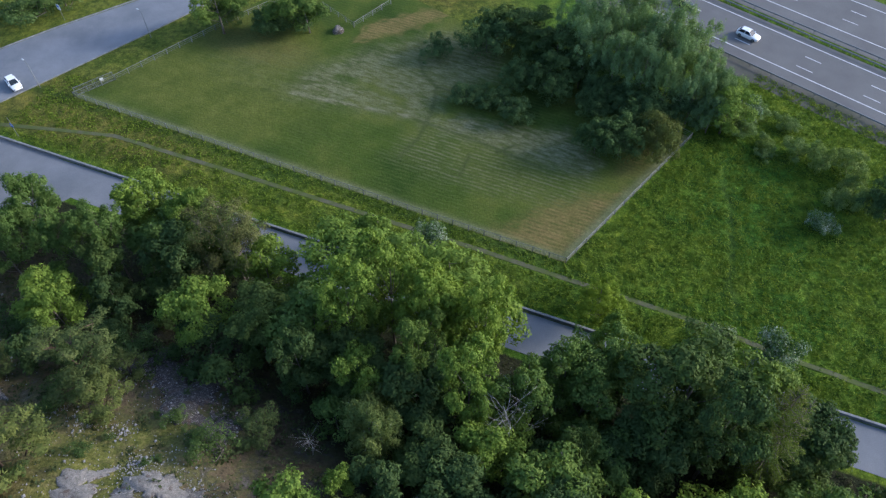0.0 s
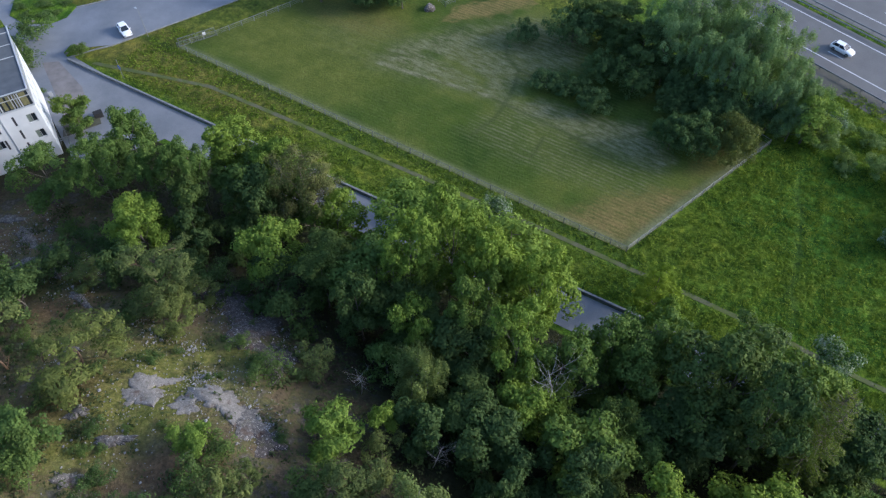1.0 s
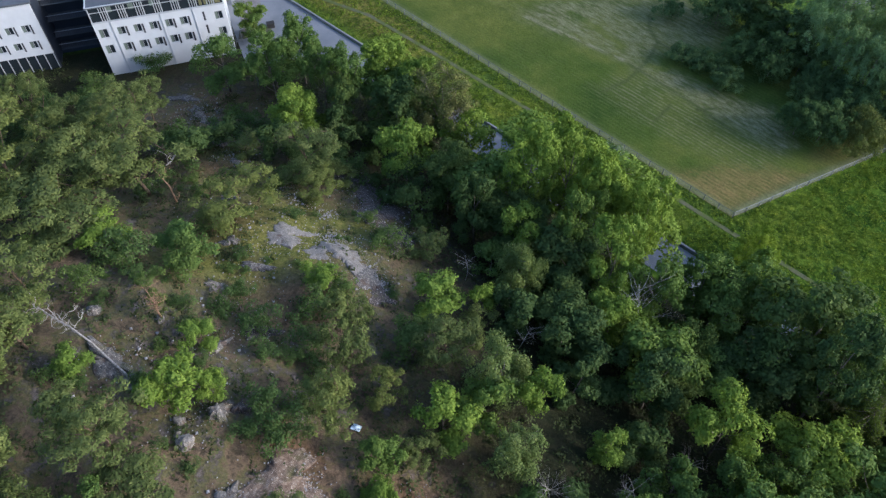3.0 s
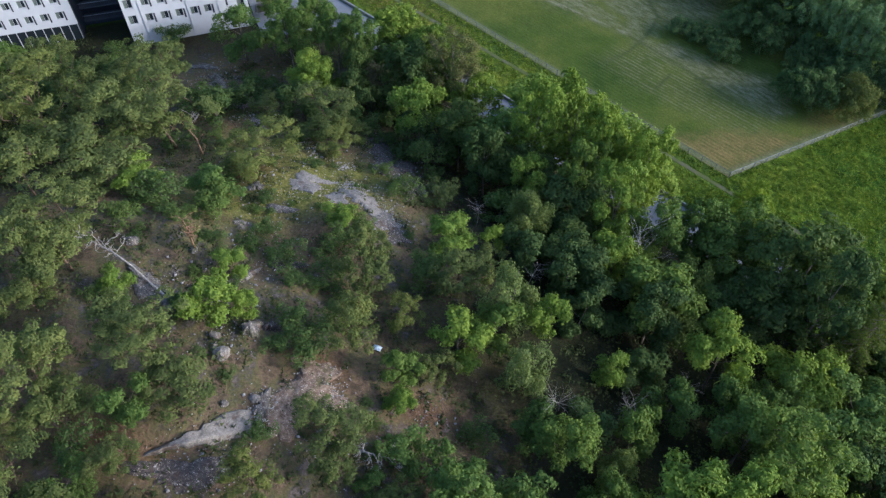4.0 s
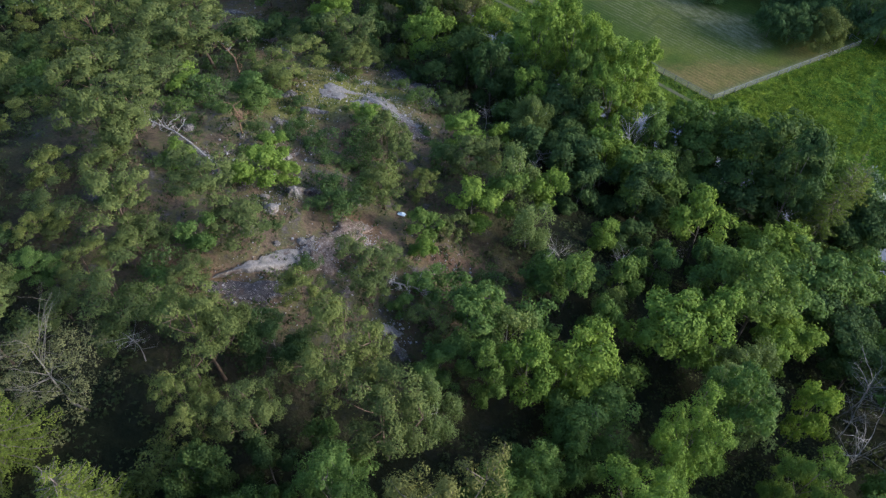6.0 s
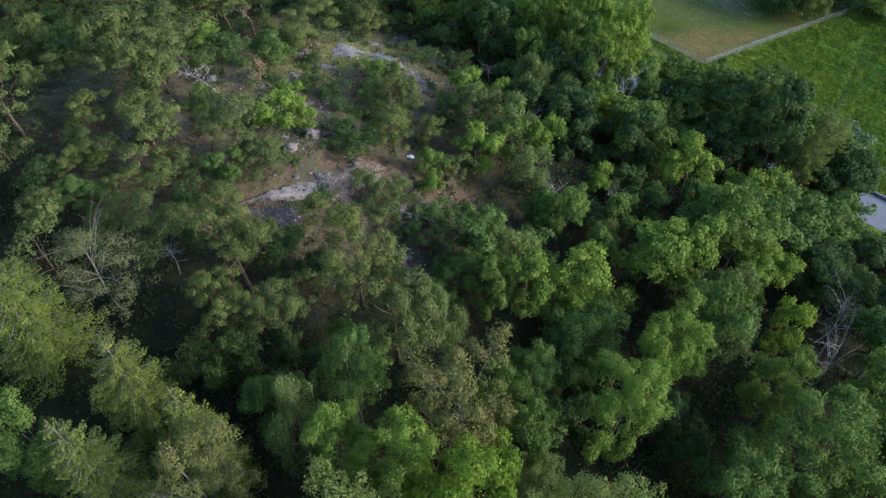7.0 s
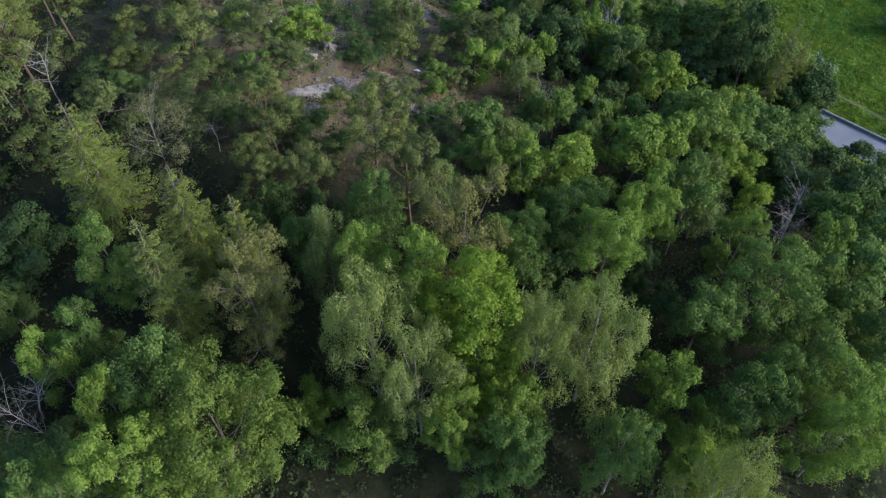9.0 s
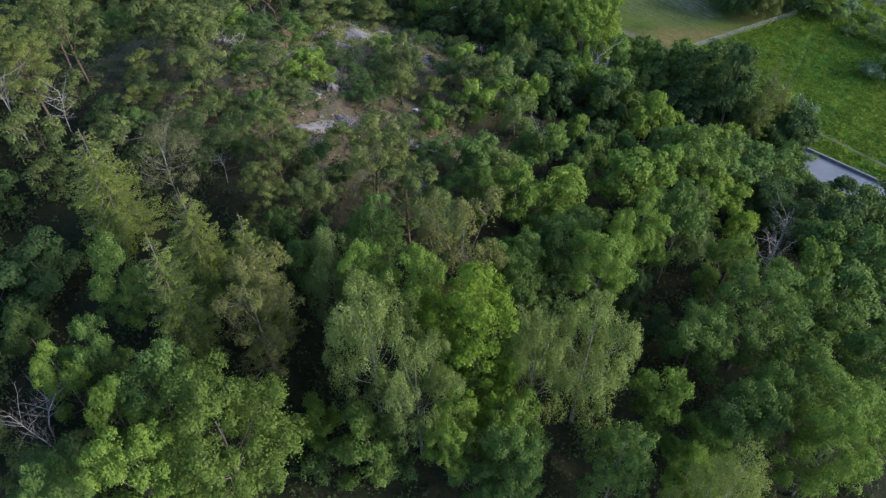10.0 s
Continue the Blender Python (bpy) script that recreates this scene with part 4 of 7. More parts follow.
kind("v", "meadow_shrub", "low bright green shrub in the meadow by the motorway", "bush", "bushes", [spec(s, 2.6, 2.0, 34, 3200, low=-0.05, size=0.19, clump_size=0.26, boughs=6, head=1.4, inner=0.25) for s in (68, 69)], LEAF_SHRUB, BARK, (2.0, 2.6))
kind("g", "thicket", "dense dark green thicket growing down to the grass", "bush", "thickets in the field", [spec(s, 5.5, 4.0, 70, 7000, low=-0.05, size=0.3, clump_size=0.19, flat=0.9, boughs=10, head=1.35, inner=0.3) for s in (65, 66)], LEAF_THICKET, BARK, (4.0, 5.5))
kind("h", "olive_thicket", "olive-brown willow thicket beside the fence", "bush", "thickets in the field", [spec(67, 5.5, 4.0, 64, 7500, low=-0.05, size=0.28, clump_size=0.2, flat=0.9, wide=0.5, boughs=10, head=1.35, inner=0.3)], LEAF_OLIVE, BARK, (4.0, 5.5))
kind("x", "dead_tree", "bare bleached dead tree with grey twigs", "tree", "dead trees", [(lambda s=s: (None, dead_meshes(s, 8, 2.8))) for s in (81, 82, 83)], None, BARK_DEAD, (2.8, 8))
kind("d2", *BROAD, [spec(s, 7, 3.2, 40, 2200, low=0.0, size=0.46, clump_size=0.27, boughs=6) for s in (7, 8)], LEAF_MID, BARK, (3.2, 7))
kind("k2", *DARK, [spec(s, 7, 3.2, 40, 2200, low=0.0, size=0.46, clump_size=0.27, boughs=6) for s in (27, 28)], LEAF_DARK_SHADED, BARK, (3.2, 7))
kind("p2", *SCOTS, [spec(s, 7, 3.2, 40, 2600, low=0.05, size=0.44, clump_size=0.24, flat=0.62, wide=0.34, twigs=12, boughs=7) for s in (44, 45)], NEEDLE_PINE, BARK_PINE, (3.2, 7))
BROADLEAF_A = [
    (-30.5, -41.4, 2.4, 12.1), (-29.6, -47.7, 2.0, 12.5), (-22.6, -49.3, 3.1, 13.0), (-23.7, -60.2, 2.4, 15.8), (7.5, -44.1, 2.5, 13.8),
    (4.6, -45.2, 2.2, 9.1), (-5.5, -46.1, 2.8, 10.9), (16.4, -41.3, 2.9, 16.5), (23.1, -22.9, 3.4, 12.5), (27.8, -31.8, 3.3, 14.3), (31.1, -27.7, 2.6, 14.2),
    (28.6, -19.3, 4.4, 17.0), (35.0, -8.8, 2.5, 14.9), (25.6, -13.5, 2.6, 17.0), (19.5, -8.5, 2.8, 16.8), (22.2, 7.4, 3.9, 14.5), (31.4, 18.3, 4.4, 11.2),
    (36.7, 21.5, 3.7, 10.5), (-10.4, -28.9, 2.6, 16.6), (3.2, -20.2, 2.3, 10.3), (4.1, -26.5, 2.1, 13.4), (-3.1, -12.5, 2.2, 8.7), (-5.7, -7.9, 2.9, 9.2),
]
BROADLEAF_B = [
    (-43.1, 20.7, 2.9, 4.0), (-32.9, -8.7, 1.8, 4.1), (-33.5, -16.6, 2.3, 4.1), (-7.3, 11.9, 2.5, 6.4), (-14.5, 4.4, 1.8, 4.0), (-7.0, -4.2, 2.3, 5.8),
    (-0.6, 3.7, 2.3, 4.3), (2.1, 2.0, 2.4, 9.4), (8.1, 6.8, 2.3, 7.3), (11.3, 11.6, 2.5, 7.2), (12.9, 37.6, 3.0, 15.6), (23.3, 17.7, 2.6, 10.4),
    (17.9, 14.1, 2.3, 8.2), (18.7, 9.6, 3.1, 10.8), (6.2, -1.3, 1.7, 9.6), (-53.9, 70.7, 3.1, 14.4), (-45.3, 60.8, 2.5, 16.0), (-41.4, 62.0, 2.8, 15.7),
    (-54.4, 61.6, 2.8, 15.1), (-2.7, 40.4, 2.8, 17.2), (16.7, 39.0, 3.5, 15.9), (-35.7, 120.0, 4.4, 11.1), (-19.5, 118.6, 3.3, 8.2), (-22.5, 121.5, 4.4, 11.0),
]
BROADLEAF_C = [
    (-57.7, 75.6, 3.2, 8.1), (-35.2, 63.0, 4.7, 11.7), (-14.4, 46.3, 4.9, 12.3), (-69.6, 82.4, 2.5, 6.3), (-98.0, 103.7, 1.3, 6.0), (-68.5, 80.4, 2.0, 4.9),
    (-65.2, 64.5, 4.0, 10.1), (-57.7, 67.5, 4.0, 10.0), (-48.7, 57.8, 2.8, 6.9), (7.0, -12.7, 3.7, 9.2), (26.1, 12.4, 4.1, 11.4), (-13.0, -7.2, 1.2, 3.0),
    (-7.6, -12.5, 2.2, 5.0), (-45.2, -16.4, 2.2, 3.4), (-12.4, -24.8, 2.6, 9.0), (5.7, -17.0, 2.5, 8.8), (0.8, -23.1, 2.7, 9.3), (38.8, -1.4, 3.7, 12.9),
    (36.4, -13.0, 3.7, 12.9), (-16.9, -31.6, 2.5, 8.6), (34.0, -22.8, 3.7, 13.0), (39.7, -9.9, 4.1, 11.9), (42.4, -18.5, 3.6, 12.6), (43.4, -2.2, 4.0, 13.6),
]
BROADLEAF_D = [
    (30.5, 33.5, 4.0, 13.5), (-30.0, 65.5, 3.6, 11.5), (-34.5, 67.5, 3.8, 11.0), (-39.0, 68.5, 3.6, 10.5), (-26.0, 62.0, 3.6, 12.0), (14.5, 35.0, 3.4, 12.0),
]
BROADLEAF = BROADLEAF_A + BROADLEAF_B + BROADLEAF_C + BROADLEAF_D
YOUNG_BROADLEAF_A = [
    (-31.1, -50.5, 1.8, 11.6), (-25.0, -52.1, 1.9, 12.5), (-19.2, -57.0, 2.8, 17.9), (1.5, -43.9, 2.3, 15.0), (6.5, -41.3, 2.4, 13.1),
    (-11.2, -44.6, 2.0, 5.8), (19.7, -32.2, 2.6, 12.7), (35.1, -33.7, 3.1, 16.4), (23.0, -40.5, 2.0, 12.8), (11.4, -21.5, 3.3, 16.4), (13.5, -16.9, 2.2, 14.4),
    (15.5, -13.0, 3.0, 16.3), (26.1, 5.5, 2.9, 9.2), (27.5, -4.4, 2.0, 12.6), (13.2, 0.4, 3.8, 11.5), (16.6, 1.2, 3.1, 12.3), (-9.4, -34.5, 2.5, 16.3),
    (-4.9, -34.1, 2.8, 17.9), (0.5, -10.8, 2.5, 10.3), (4.8, -7.2, 3.6, 9.9), (-42.0, 2.3, 1.6, 3.0), (-51.6, 18.6, 2.6, 3.8), (-33.1, 3.6, 2.6, 5.6),
]
YOUNG_BROADLEAF_B = [
    (-30.6, 4.8, 1.6, 3.0), (-27.6, 21.9, 1.9, 3.1), (-16.1, 24.5, 2.9, 4.9), (-10.9, 26.5, 1.6, 4.7), (-2.5, 15.8, 2.0, 7.9), (-10.4, 9.7, 2.7, 5.4),
    (-13.3, 1.1, 1.5, 3.0), (4.9, 13.6, 1.7, 5.1), (16.2, 19.5, 3.2, 11.4), (3.0, 29.1, 2.9, 10.5), (19.0, 41.4, 2.4, 15.0), (23.6, 2.8, 2.0, 10.1),
    (-45.2, 51.5, 2.4, 9.5), (-28.1, 49.1, 3.5, 12.0), (-38.3, 68.3, 3.7, 14.5), (-21.0, 56.7, 3.5, 11.4), (-10.4, 46.2, 3.1, 20.4), (-5.8, 48.7, 3.3, 21.1),
    (-1.7, 45.2, 3.2, 20.6), (4.1, 42.7, 3.1, 19.8), (1.9, 35.2, 2.9, 18.7), (-9.4, 39.0, 2.3, 12.2), (48.1, 84.7, 3.4, 8.6),
]
YOUNG_BROADLEAF_C = [
    (-46.6, 53.9, 3.6, 9.1), (-10.0, 55.5, 6.0, 15.0), (-4.3, 52.6, 5.4, 13.5), (2.4, 49.2, 6.1, 15.0), (-34.8, 9.4, 1.7, 3.1), (4.2, 32.7, 3.4, 8.5),
    (26.0, 21.4, 3.9, 9.8), (38.1, -28.2, 4.6, 12.6), (24.3, -35.4, 2.7, 9.6), (-8.3, 66.4, 2.7, 6.5), (-30.9, 65.0, 2.9, 15.0), (2.5, 44.8, 4.0, 15.5),
]
YOUNG_BROADLEAF = YOUNG_BROADLEAF_A + YOUNG_BROADLEAF_B + YOUNG_BROADLEAF_C
DARK_BROADLEAF_A = [
    (-41.6, -40.4, 3.6, 6.2), (15.7, -18.7, 1.8, 10.4), (8.5, 22.4, 3.0, 11.1), (11.9, 28.4, 2.2, 12.0), (24.7, 33.7, 5.9, 19.0), (-39.8, 53.6, 3.1, 8.5),
    (-40.8, 57.9, 2.8, 11.7), (-32.3, 58.3, 3.5, 13.3), (-20.7, 45.3, 2.8, 11.7), (-15.7, 40.7, 2.6, 13.2), (26.9, 28.9, 3.4, 21.8), (-20.0, 48.7, 4.1, 9.8),
    (35.4, 29.5, 4.1, 9.8), (9.8, 25.7, 3.5, 8.3), (-3.2, 36.9, 4.6, 10.9), (-10.5, 41.9, 4.4, 10.6), (19.5, 30.1, 4.4, 10.5),
    (-2.4, 29.0, 3.4, 8.2), (-45.4, 47.0, 2.9, 6.9), (7.8, 15.6, 2.8, 5.0), (-0.7, 25.7, 3.6, 8.6), (2.7, 22.7, 2.9, 7.1), (-7.0, 26.4, 3.0, 7.2),
]
DARK_BROADLEAF_B = [
    (0.8, 19.5, 2.3, 6.0), (34.8, 6.7, 3.5, 9.3), (32.9, 11.3, 3.6, 9.5), (-20.8, -17.4, 2.4, 6.4), (-21.0, -29.6, 2.5, 8.6), (-16.9, -27.3, 2.1, 6.9),
    (-27.5, -57.9, 2.9, 9.6), (-38.4, -46.6, 2.2, 5.9), (41.0, 3.6, 3.8, 12.7), (46.2, 9.4, 4.0, 13.5), (37.3, 28.0, 3.4, 10.0), (37.2, 29.9, 4.0, 12.0),
    (38.5, 30.5, 3.6, 12.0), (16.5, 38.0, 3.2, 10.0), (16.0, 112.5, 3.6, 7.5), (20.5, 109.0, 3.8, 8.5),
    (24.5, 103.5, 3.8, 8.5), (22.0, 99.0, 3.2, 7.0), (27.5, 98.0, 3.4, 8.0),
]
DARK_BROADLEAF = DARK_BROADLEAF_A + DARK_BROADLEAF_B
BIRCH_A = [
    (-6.3, -41.2, 3.4, 22.0), (-1.8, -42.3, 3.0, 19.5), (7.2, -36.0, 3.0, 19.8), (11.9, -33.6, 3.9, 20.7), (24.3, -44.2, 3.4, 21.8), (-13.6, -33.3, 2.2, 14.5),
    (-7.2, 31.5, 2.0, 9.4), (-6.6, 16.1, 2.8, 8.5), (-3.6, 8.4, 2.4, 6.8), (-2.4, -7.7, 2.4, 8.7), (-8.5, 33.5, 2.8, 8.2), (-8.2, 35.7, 2.8, 8.1),
    (22.0, -4.6, 3.8, 10.2), (7.3, 2.5, 2.0, 6.5), (-6.5, -17.6, 2.3, 7.4), (6.4, -30.0, 2.4, 9.6), (20.8, -0.6, 2.9, 9.4),
]
BIRCH = BIRCH_A
PINE_A = [
    (-14.5, -17.8, 3.8, 13.3), (-9.5, -21.6, 4.0, 13.0), (-19.3, -24.5, 2.8, 10.2), (-24.1, -25.6, 2.5, 10.0), (-24.8, -20.4, 3.4, 12.9), (-34.9, -18.8, 3.7, 6.7),
    (-70.8, 25.6, 5.6, 15.7), (-82.8, 41.7, 3.6, 15.3), (-61.2, 27.3, 5.0, 11.6), (-56.4, 31.2, 5.4, 11.2), (-58.5, 20.1, 5.8, 6.2), (-62.4, 13.7, 4.4, 7.4),
    (-53.1, 9.0, 3.8, 5.8), (-50.2, 1.3, 3.3, 8.2), (-47.2, 2.8, 3.7, 5.5), (-42.8, 30.4, 4.3, 4.6), (-34.9, -2.9, 3.6, 8.4), (-40.8, -9.3, 3.4, 8.7),
    (-38.4, -10.9, 3.0, 4.5), (-30.2, -5.0, 3.4, 4.0), (-31.1, -13.2, 2.1, 4.0), (-24.1, -17.8, 1.9, 8.7), (-39.2, 43.1, 4.3, 8.4), (-22.3, 14.4, 2.8, 7.7),
]
PINE_B = [
    (-20.0, 6.6, 2.9, 6.2), (-12.8, 18.1, 3.3, 5.6), (-17.9, -4.4, 2.7, 4.0), (-21.5, -10.7, 2.2, 4.0), (-36.3, 38.1, 3.1, 4.0),
    (-64.4, 38.7, 4.6, 13.9), (-22.3, 17.8, 1.6, 4.0), (-11.5, 6.2, 1.8, 4.0), (-71.0, 51.2, 3.3, 9.8), (-71.8, 36.3, 4.0, 12.0), (-39.7, 11.2, 1.1, 4.0),
    (-16.2, 10.7, 1.9, 4.0), (-28.4, -18.1, 2.2, 5.6), (-39.7, -19.8, 2.4, 4.0), (-52.9, -4.4, 2.4, 4.0), (-15.8, -8.0, 1.8, 4.0), (-41.7, -14.8, 2.1, 4.0),
    (-9.6, -7.9, 2.0, 4.0), (-48.0, -12.5, 2.2, 4.0), (-47.1, -19.1, 2.7, 4.0), (-48.5, -9.9, 2.8, 4.2), (-57.7, -9.6, 3.6, 15.3), (-56.3, -18.7, 3.8, 16.0),
]
PINE_C = [
    (-64.7, -5.0, 3.5, 14.6), (-47.1, -2.3, 2.7, 4.0),
]
PINE = PINE_A + PINE_B + PINE_C
SPRUCE_A = [
    (-37.0, -32.8, 4.9, 15.3), (-26.4, -35.0, 4.1, 15.4), (-18.8, -37.5, 3.5, 18.9), (-24.7, -42.0, 4.0, 17.8), (31.8, 27.5, 3.4, 22.0), (34.6, 31.5, 3.6, 17.5),
]
SPRUCE = SPRUCE_A
DEAD_A = [
    (-29.4, -55.1, 1.9, 12.5), (31.0, -7.4, 3.0, 13.9), (7.2, 10.3, 1.7, 6.9), (0.7, 7.6, 1.9, 7.2), (34.0, 2.2, 3.1, 11.2), (-53.4, -19.2, 2.7, 10.0),
    (36.2, -25.6, 2.2, 8.1), (-14.3, 31.2, 1.5, 5.0), (-6.0, 23.2, 1.6, 5.0), (11.8, 15.6, 1.7, 5.0), (-31.4, -21.6, 1.7, 5.0), (33.8, -0.7, 2.7, 7.7),
    (-32.8, -53.4, 2.7, 8.5), (-56.7, -22.7, 3.4, 12.4),
]
DEAD = DEAD_A
BUSH_A = [
    (-47.8, 17.7, 2.3, 3.6), (-74.9, 127.1, 4.3, 4.0),
    (-68.2, 132.3, 4.4, 4.0), (-72.5, 130.1, 3.9, 4.0), (-37.5, 47.7, 2.5, 3.2), (-8.1, 68.3, 2.2, 2.9), (-85.1, 97.0, 2.4, 3.1), (-87.1, 105.2, 3.7, 4.0),
    (-76.9, 101.2, 1.7, 2.2), (-49.6, 17.4, 2.3, 2.9), (-41.6, 17.9, 2.3, 3.0), (-31.0, 14.5, 2.1, 2.8), (-25.7, 14.1, 2.0, 2.6),
    (-28.6, 10.8, 1.4, 1.8), (-35.5, 15.1, 1.6, 2.1), (-35.8, 48.3, 2.0, 2.5), (-31.8, 46.6, 1.7, 2.2), (-53.4, 53.9, 2.1, 2.7), (-59.2, 50.0, 1.9, 2.5),
]
BUSH_B = [
    (-62.2, 44.9, 3.0, 3.9), (-81.6, 66.9, 2.8, 3.6), (-48.6, 11.6, 1.8, 2.4), (-25.4, 5.1, 2.0, 2.6), (-23.0, 6.7, 2.0, 2.6), (-23.8, 31.9, 2.0, 2.5),
    (-35.4, 17.9, 1.4, 1.8), (-87.2, 57.7, 3.2, 4.0), (-35.1, -12.4, 1.9, 2.7), (-23.1, 3.1, 2.1, 3.0), (-6.0, 1.6, 1.7, 2.4), (-3.9, -44.6, 2.2, 3.2),
    (-10.4, -47.6, 1.9, 2.7),
]
BUSH = BUSH_A + BUSH_B
FIELD_BUSH = [(4.0, 109.4, 2.7, 3.7), (7.9, 96.2, 2.8, 3.0), (11.8, 95.0, 2.9, 3.3), (15.2, 91.4, 3.0, 3.6)]
LUSH_BROADLEAF = [(1.7, -36.1, 4.5, 22.0), (20.6, 51.2, 2.7, 8.8)]
ROUND_BROADLEAF = [(-15.8, -51.6, 5.6, 16.4)]
BELT_BROADLEAF = [(7.3, 35.0, 3.0, 14.6), (9.6, 38.5, 2.6, 10.0), (19.3, 37.5, 2.9, 12.8), (27.8, 32.4, 3.0, 7.5), (21.8, 41.2, 2.2, 7.0), (28.0, 37.0, 4.4, 15.0), (33.5, 35.0, 4.0, 13.5), (15.3, 29.8, 3.7, 8.8), (9.0, 24.5, 4.0, 12.2)]
BLOSSOM_A = [
    (-0.6, 64.7, 2.4, 5.7), (40.4, 42.0, 2.7, 6.5), (56.0, 63.4, 1.9, 3.1), (35.5, 46.4, 1.8, 2.7), (53.2, 87.5, 2.5, 3.7),
]
BLOSSOM = BLOSSOM_A
WILLOW_A = [
    (48.5, 87.7, 2.8, 8.9), (45.9, 85.1, 2.4, 7.7), (29.1, 107.6, 4.1, 12.5),
    (32.9, 104.8, 4.1, 12.5), (36.6, 102.0, 4.0, 12.5), (40.0, 98.5, 4.0, 12.5), (42.7, 94.5, 3.8, 12.2), (45.3, 91.1, 3.4, 11.0), (28.7, 100.3, 3.6, 11.7),
    (32.8, 97.4, 3.6, 11.6), (36.7, 94.2, 3.5, 11.5), (40.0, 90.8, 3.4, 10.9), (43.2, 87.5, 3.0, 9.8), (40.7, 106.6, 4.0, 12.5),
    (37.0, 109.5, 3.9, 12.5), (44.2, 101.4, 3.9, 12.5), (47.0, 97.4, 3.6, 11.5), (47.5, 89.6, 2.9, 9.5),
]
WILLOW = WILLOW_A
THICKET_A = [
    (-27.1, 119.4, 3.5, 4.8), (-21.0, 120.2, 2.9, 3.9), (-34.9, 123.8, 3.4, 4.7), (13.0, 109.6, 4.7, 7.3), (17.2, 98.6, 3.1, 5.3), (22.6, 96.0, 3.3, 5.7),
    (21.0, 107.0, 3.9, 5.6), (30.3, 93.4, 3.1, 6.0), (27.0, 82.0, 3.3, 6.6), (30.6, 81.3, 3.4, 7.4), (35.0, 86.4, 3.8, 6.6), (40.5, 87.8, 3.8, 5.2),
    (35.3, 90.3, 4.0, 5.4), (28.5, 90.8, 3.0, 4.4), (66.2, 64.6, 3.8, 7.0),
]
THICKET = THICKET_A
DYING_PINE_A = [
    (-33.3, -26.9, 3.7, 12.0),
]
DYING_PINE = DYING_PINE_A
OLIVE_THICKET_A = [
    (36.0, 80.8, 3.9, 7.6),
]
OLIVE_THICKET = OLIVE_THICKET_A
MEADOW_SHRUB_A = [
    (48.7, 86.6, 2.3, 3.8), (51.8, 84.2, 2.3, 3.3), (54.1, 81, 1.4, 1.9), (58.6, 78.4, 2.2, 3.3), (61.1, 75.6, 2.3, 4.2), (64.2, 73.8, 2.7, 4.2),
    (64, 70.4, 1.6, 2.6), (60.4, 68.3, 2.2, 2.8), (63.5, 66.8, 1.9, 3.5), (55.7, 88.6, 2.1, 2.3), (59.1, 85.1, 1.8, 2.0), (53.4, 78.6, 1.4, 1.7),
]
MEADOW_SHRUB = MEADOW_SHRUB_A
BROWNING_PINE_A = [
    (-17.4, -40.5, 3.5, 17.8), (-1.7, -28.5, 4.3, 19.9), (-25.8, 60.2, 4.9, 17.9),
]
BROWNING_PINE = BROWNING_PINE_A
FILL_BROADLEAF_A = [
    (-18.0, 54.1, 3.0, 5.3), (67.7, 11.8, 3.3, 6.5), (52.1, 4.3, 2.4, 4.5), (72.0, 5.5, 2.8, 5.2), (-73.6, 15.7, 2.6, 5.8), (-0.7, -4.1, 2.9, 5.4),
    (-102.2, 10.3, 3.2, 7.7), (47.0, 17.2, 2.9, 6.1), (77.3, 8.1, 2.5, 5.1), (63.0, 7.7, 2.4, 5.0), (-12.1, 34.9, 2.4, 5.2), (11.9, 34.4, 2.6, 4.8),
    (-105.0, 50.8, 2.8, 6.0), (-78.4, -4.5, 2.6, 5.9), (-86.5, 17.7, 2.3, 4.7), (-91.1, 24.4, 2.9, 6.2), (47.5, -13.0, 3.0, 5.5), (-74.8, -11.5, 3.2, 6.9),
    (-67.2, 33.8, 2.7, 5.5), (2.3, 40.0, 3.2, 6.7), (57.4, 9.2, 3.4, 7.4), (-90.5, -8.8, 2.3, 5.1), (54.0, 17.0, 3.3, 5.8), (-79.0, 21.0, 2.5, 5.4),
]
FILL_BROADLEAF_B = [
    (67.3, 5.7, 2.5, 4.3), (9.5, -4.9, 2.7, 5.3), (-85.2, 8.0, 2.7, 6.9), (-11.5, -3.5, 2.3, 3.0), (47.6, -7.5, 2.4, 4.2), (-48.5, -41.1, 2.8, 6.1),
    (38.7, 13.8, 2.9, 5.4), (-80.4, 7.0, 2.6, 5.5), (-61.8, -29.6, 3.1, 7.1),
]
FILL_BROADLEAF = FILL_BROADLEAF_A + FILL_BROADLEAF_B
FILL_DARK_A = [
    (60.8, 16.1, 2.4, 5.2), (-81.7, 16.7, 2.3, 5.9), (-43.9, -43.7, 3.1, 6.9), (-66.2, -20.0, 3.3, 7.1), (-80.4, 0.2, 3.2, 7.5), (-79.7, -18.6, 3.1, 6.5),
    (-57.8, 45.1, 2.2, 3.9), (-88.7, 49.4, 2.7, 5.9), (-94.2, 33.0, 3.3, 6.3), (-68.3, 23.4, 2.3, 5.1), (-82.9, -11.6, 2.6, 6.6), (-94.5, 51.8, 2.6, 5.2),
    (-82.6, 50.8, 3.1, 6.4), (-52.4, -36.0, 2.3, 5.4), (19.8, -18.8, 2.7, 5.0), (48.5, 1.2, 2.5, 4.7), (3.8, 6.1, 2.5, 3.7), (-70.4, -25.7, 2.7, 6.2),
    (50.5, -3.1, 2.8, 5.1), (-91.4, 19.2, 2.9, 6.5), (-73.7, -16.6, 2.3, 5.4), (-70.9, 42.2, 3.3, 7.0), (-71.1, -20.5, 2.9, 7.5), (-98.6, 3.8, 2.2, 5.6),
]
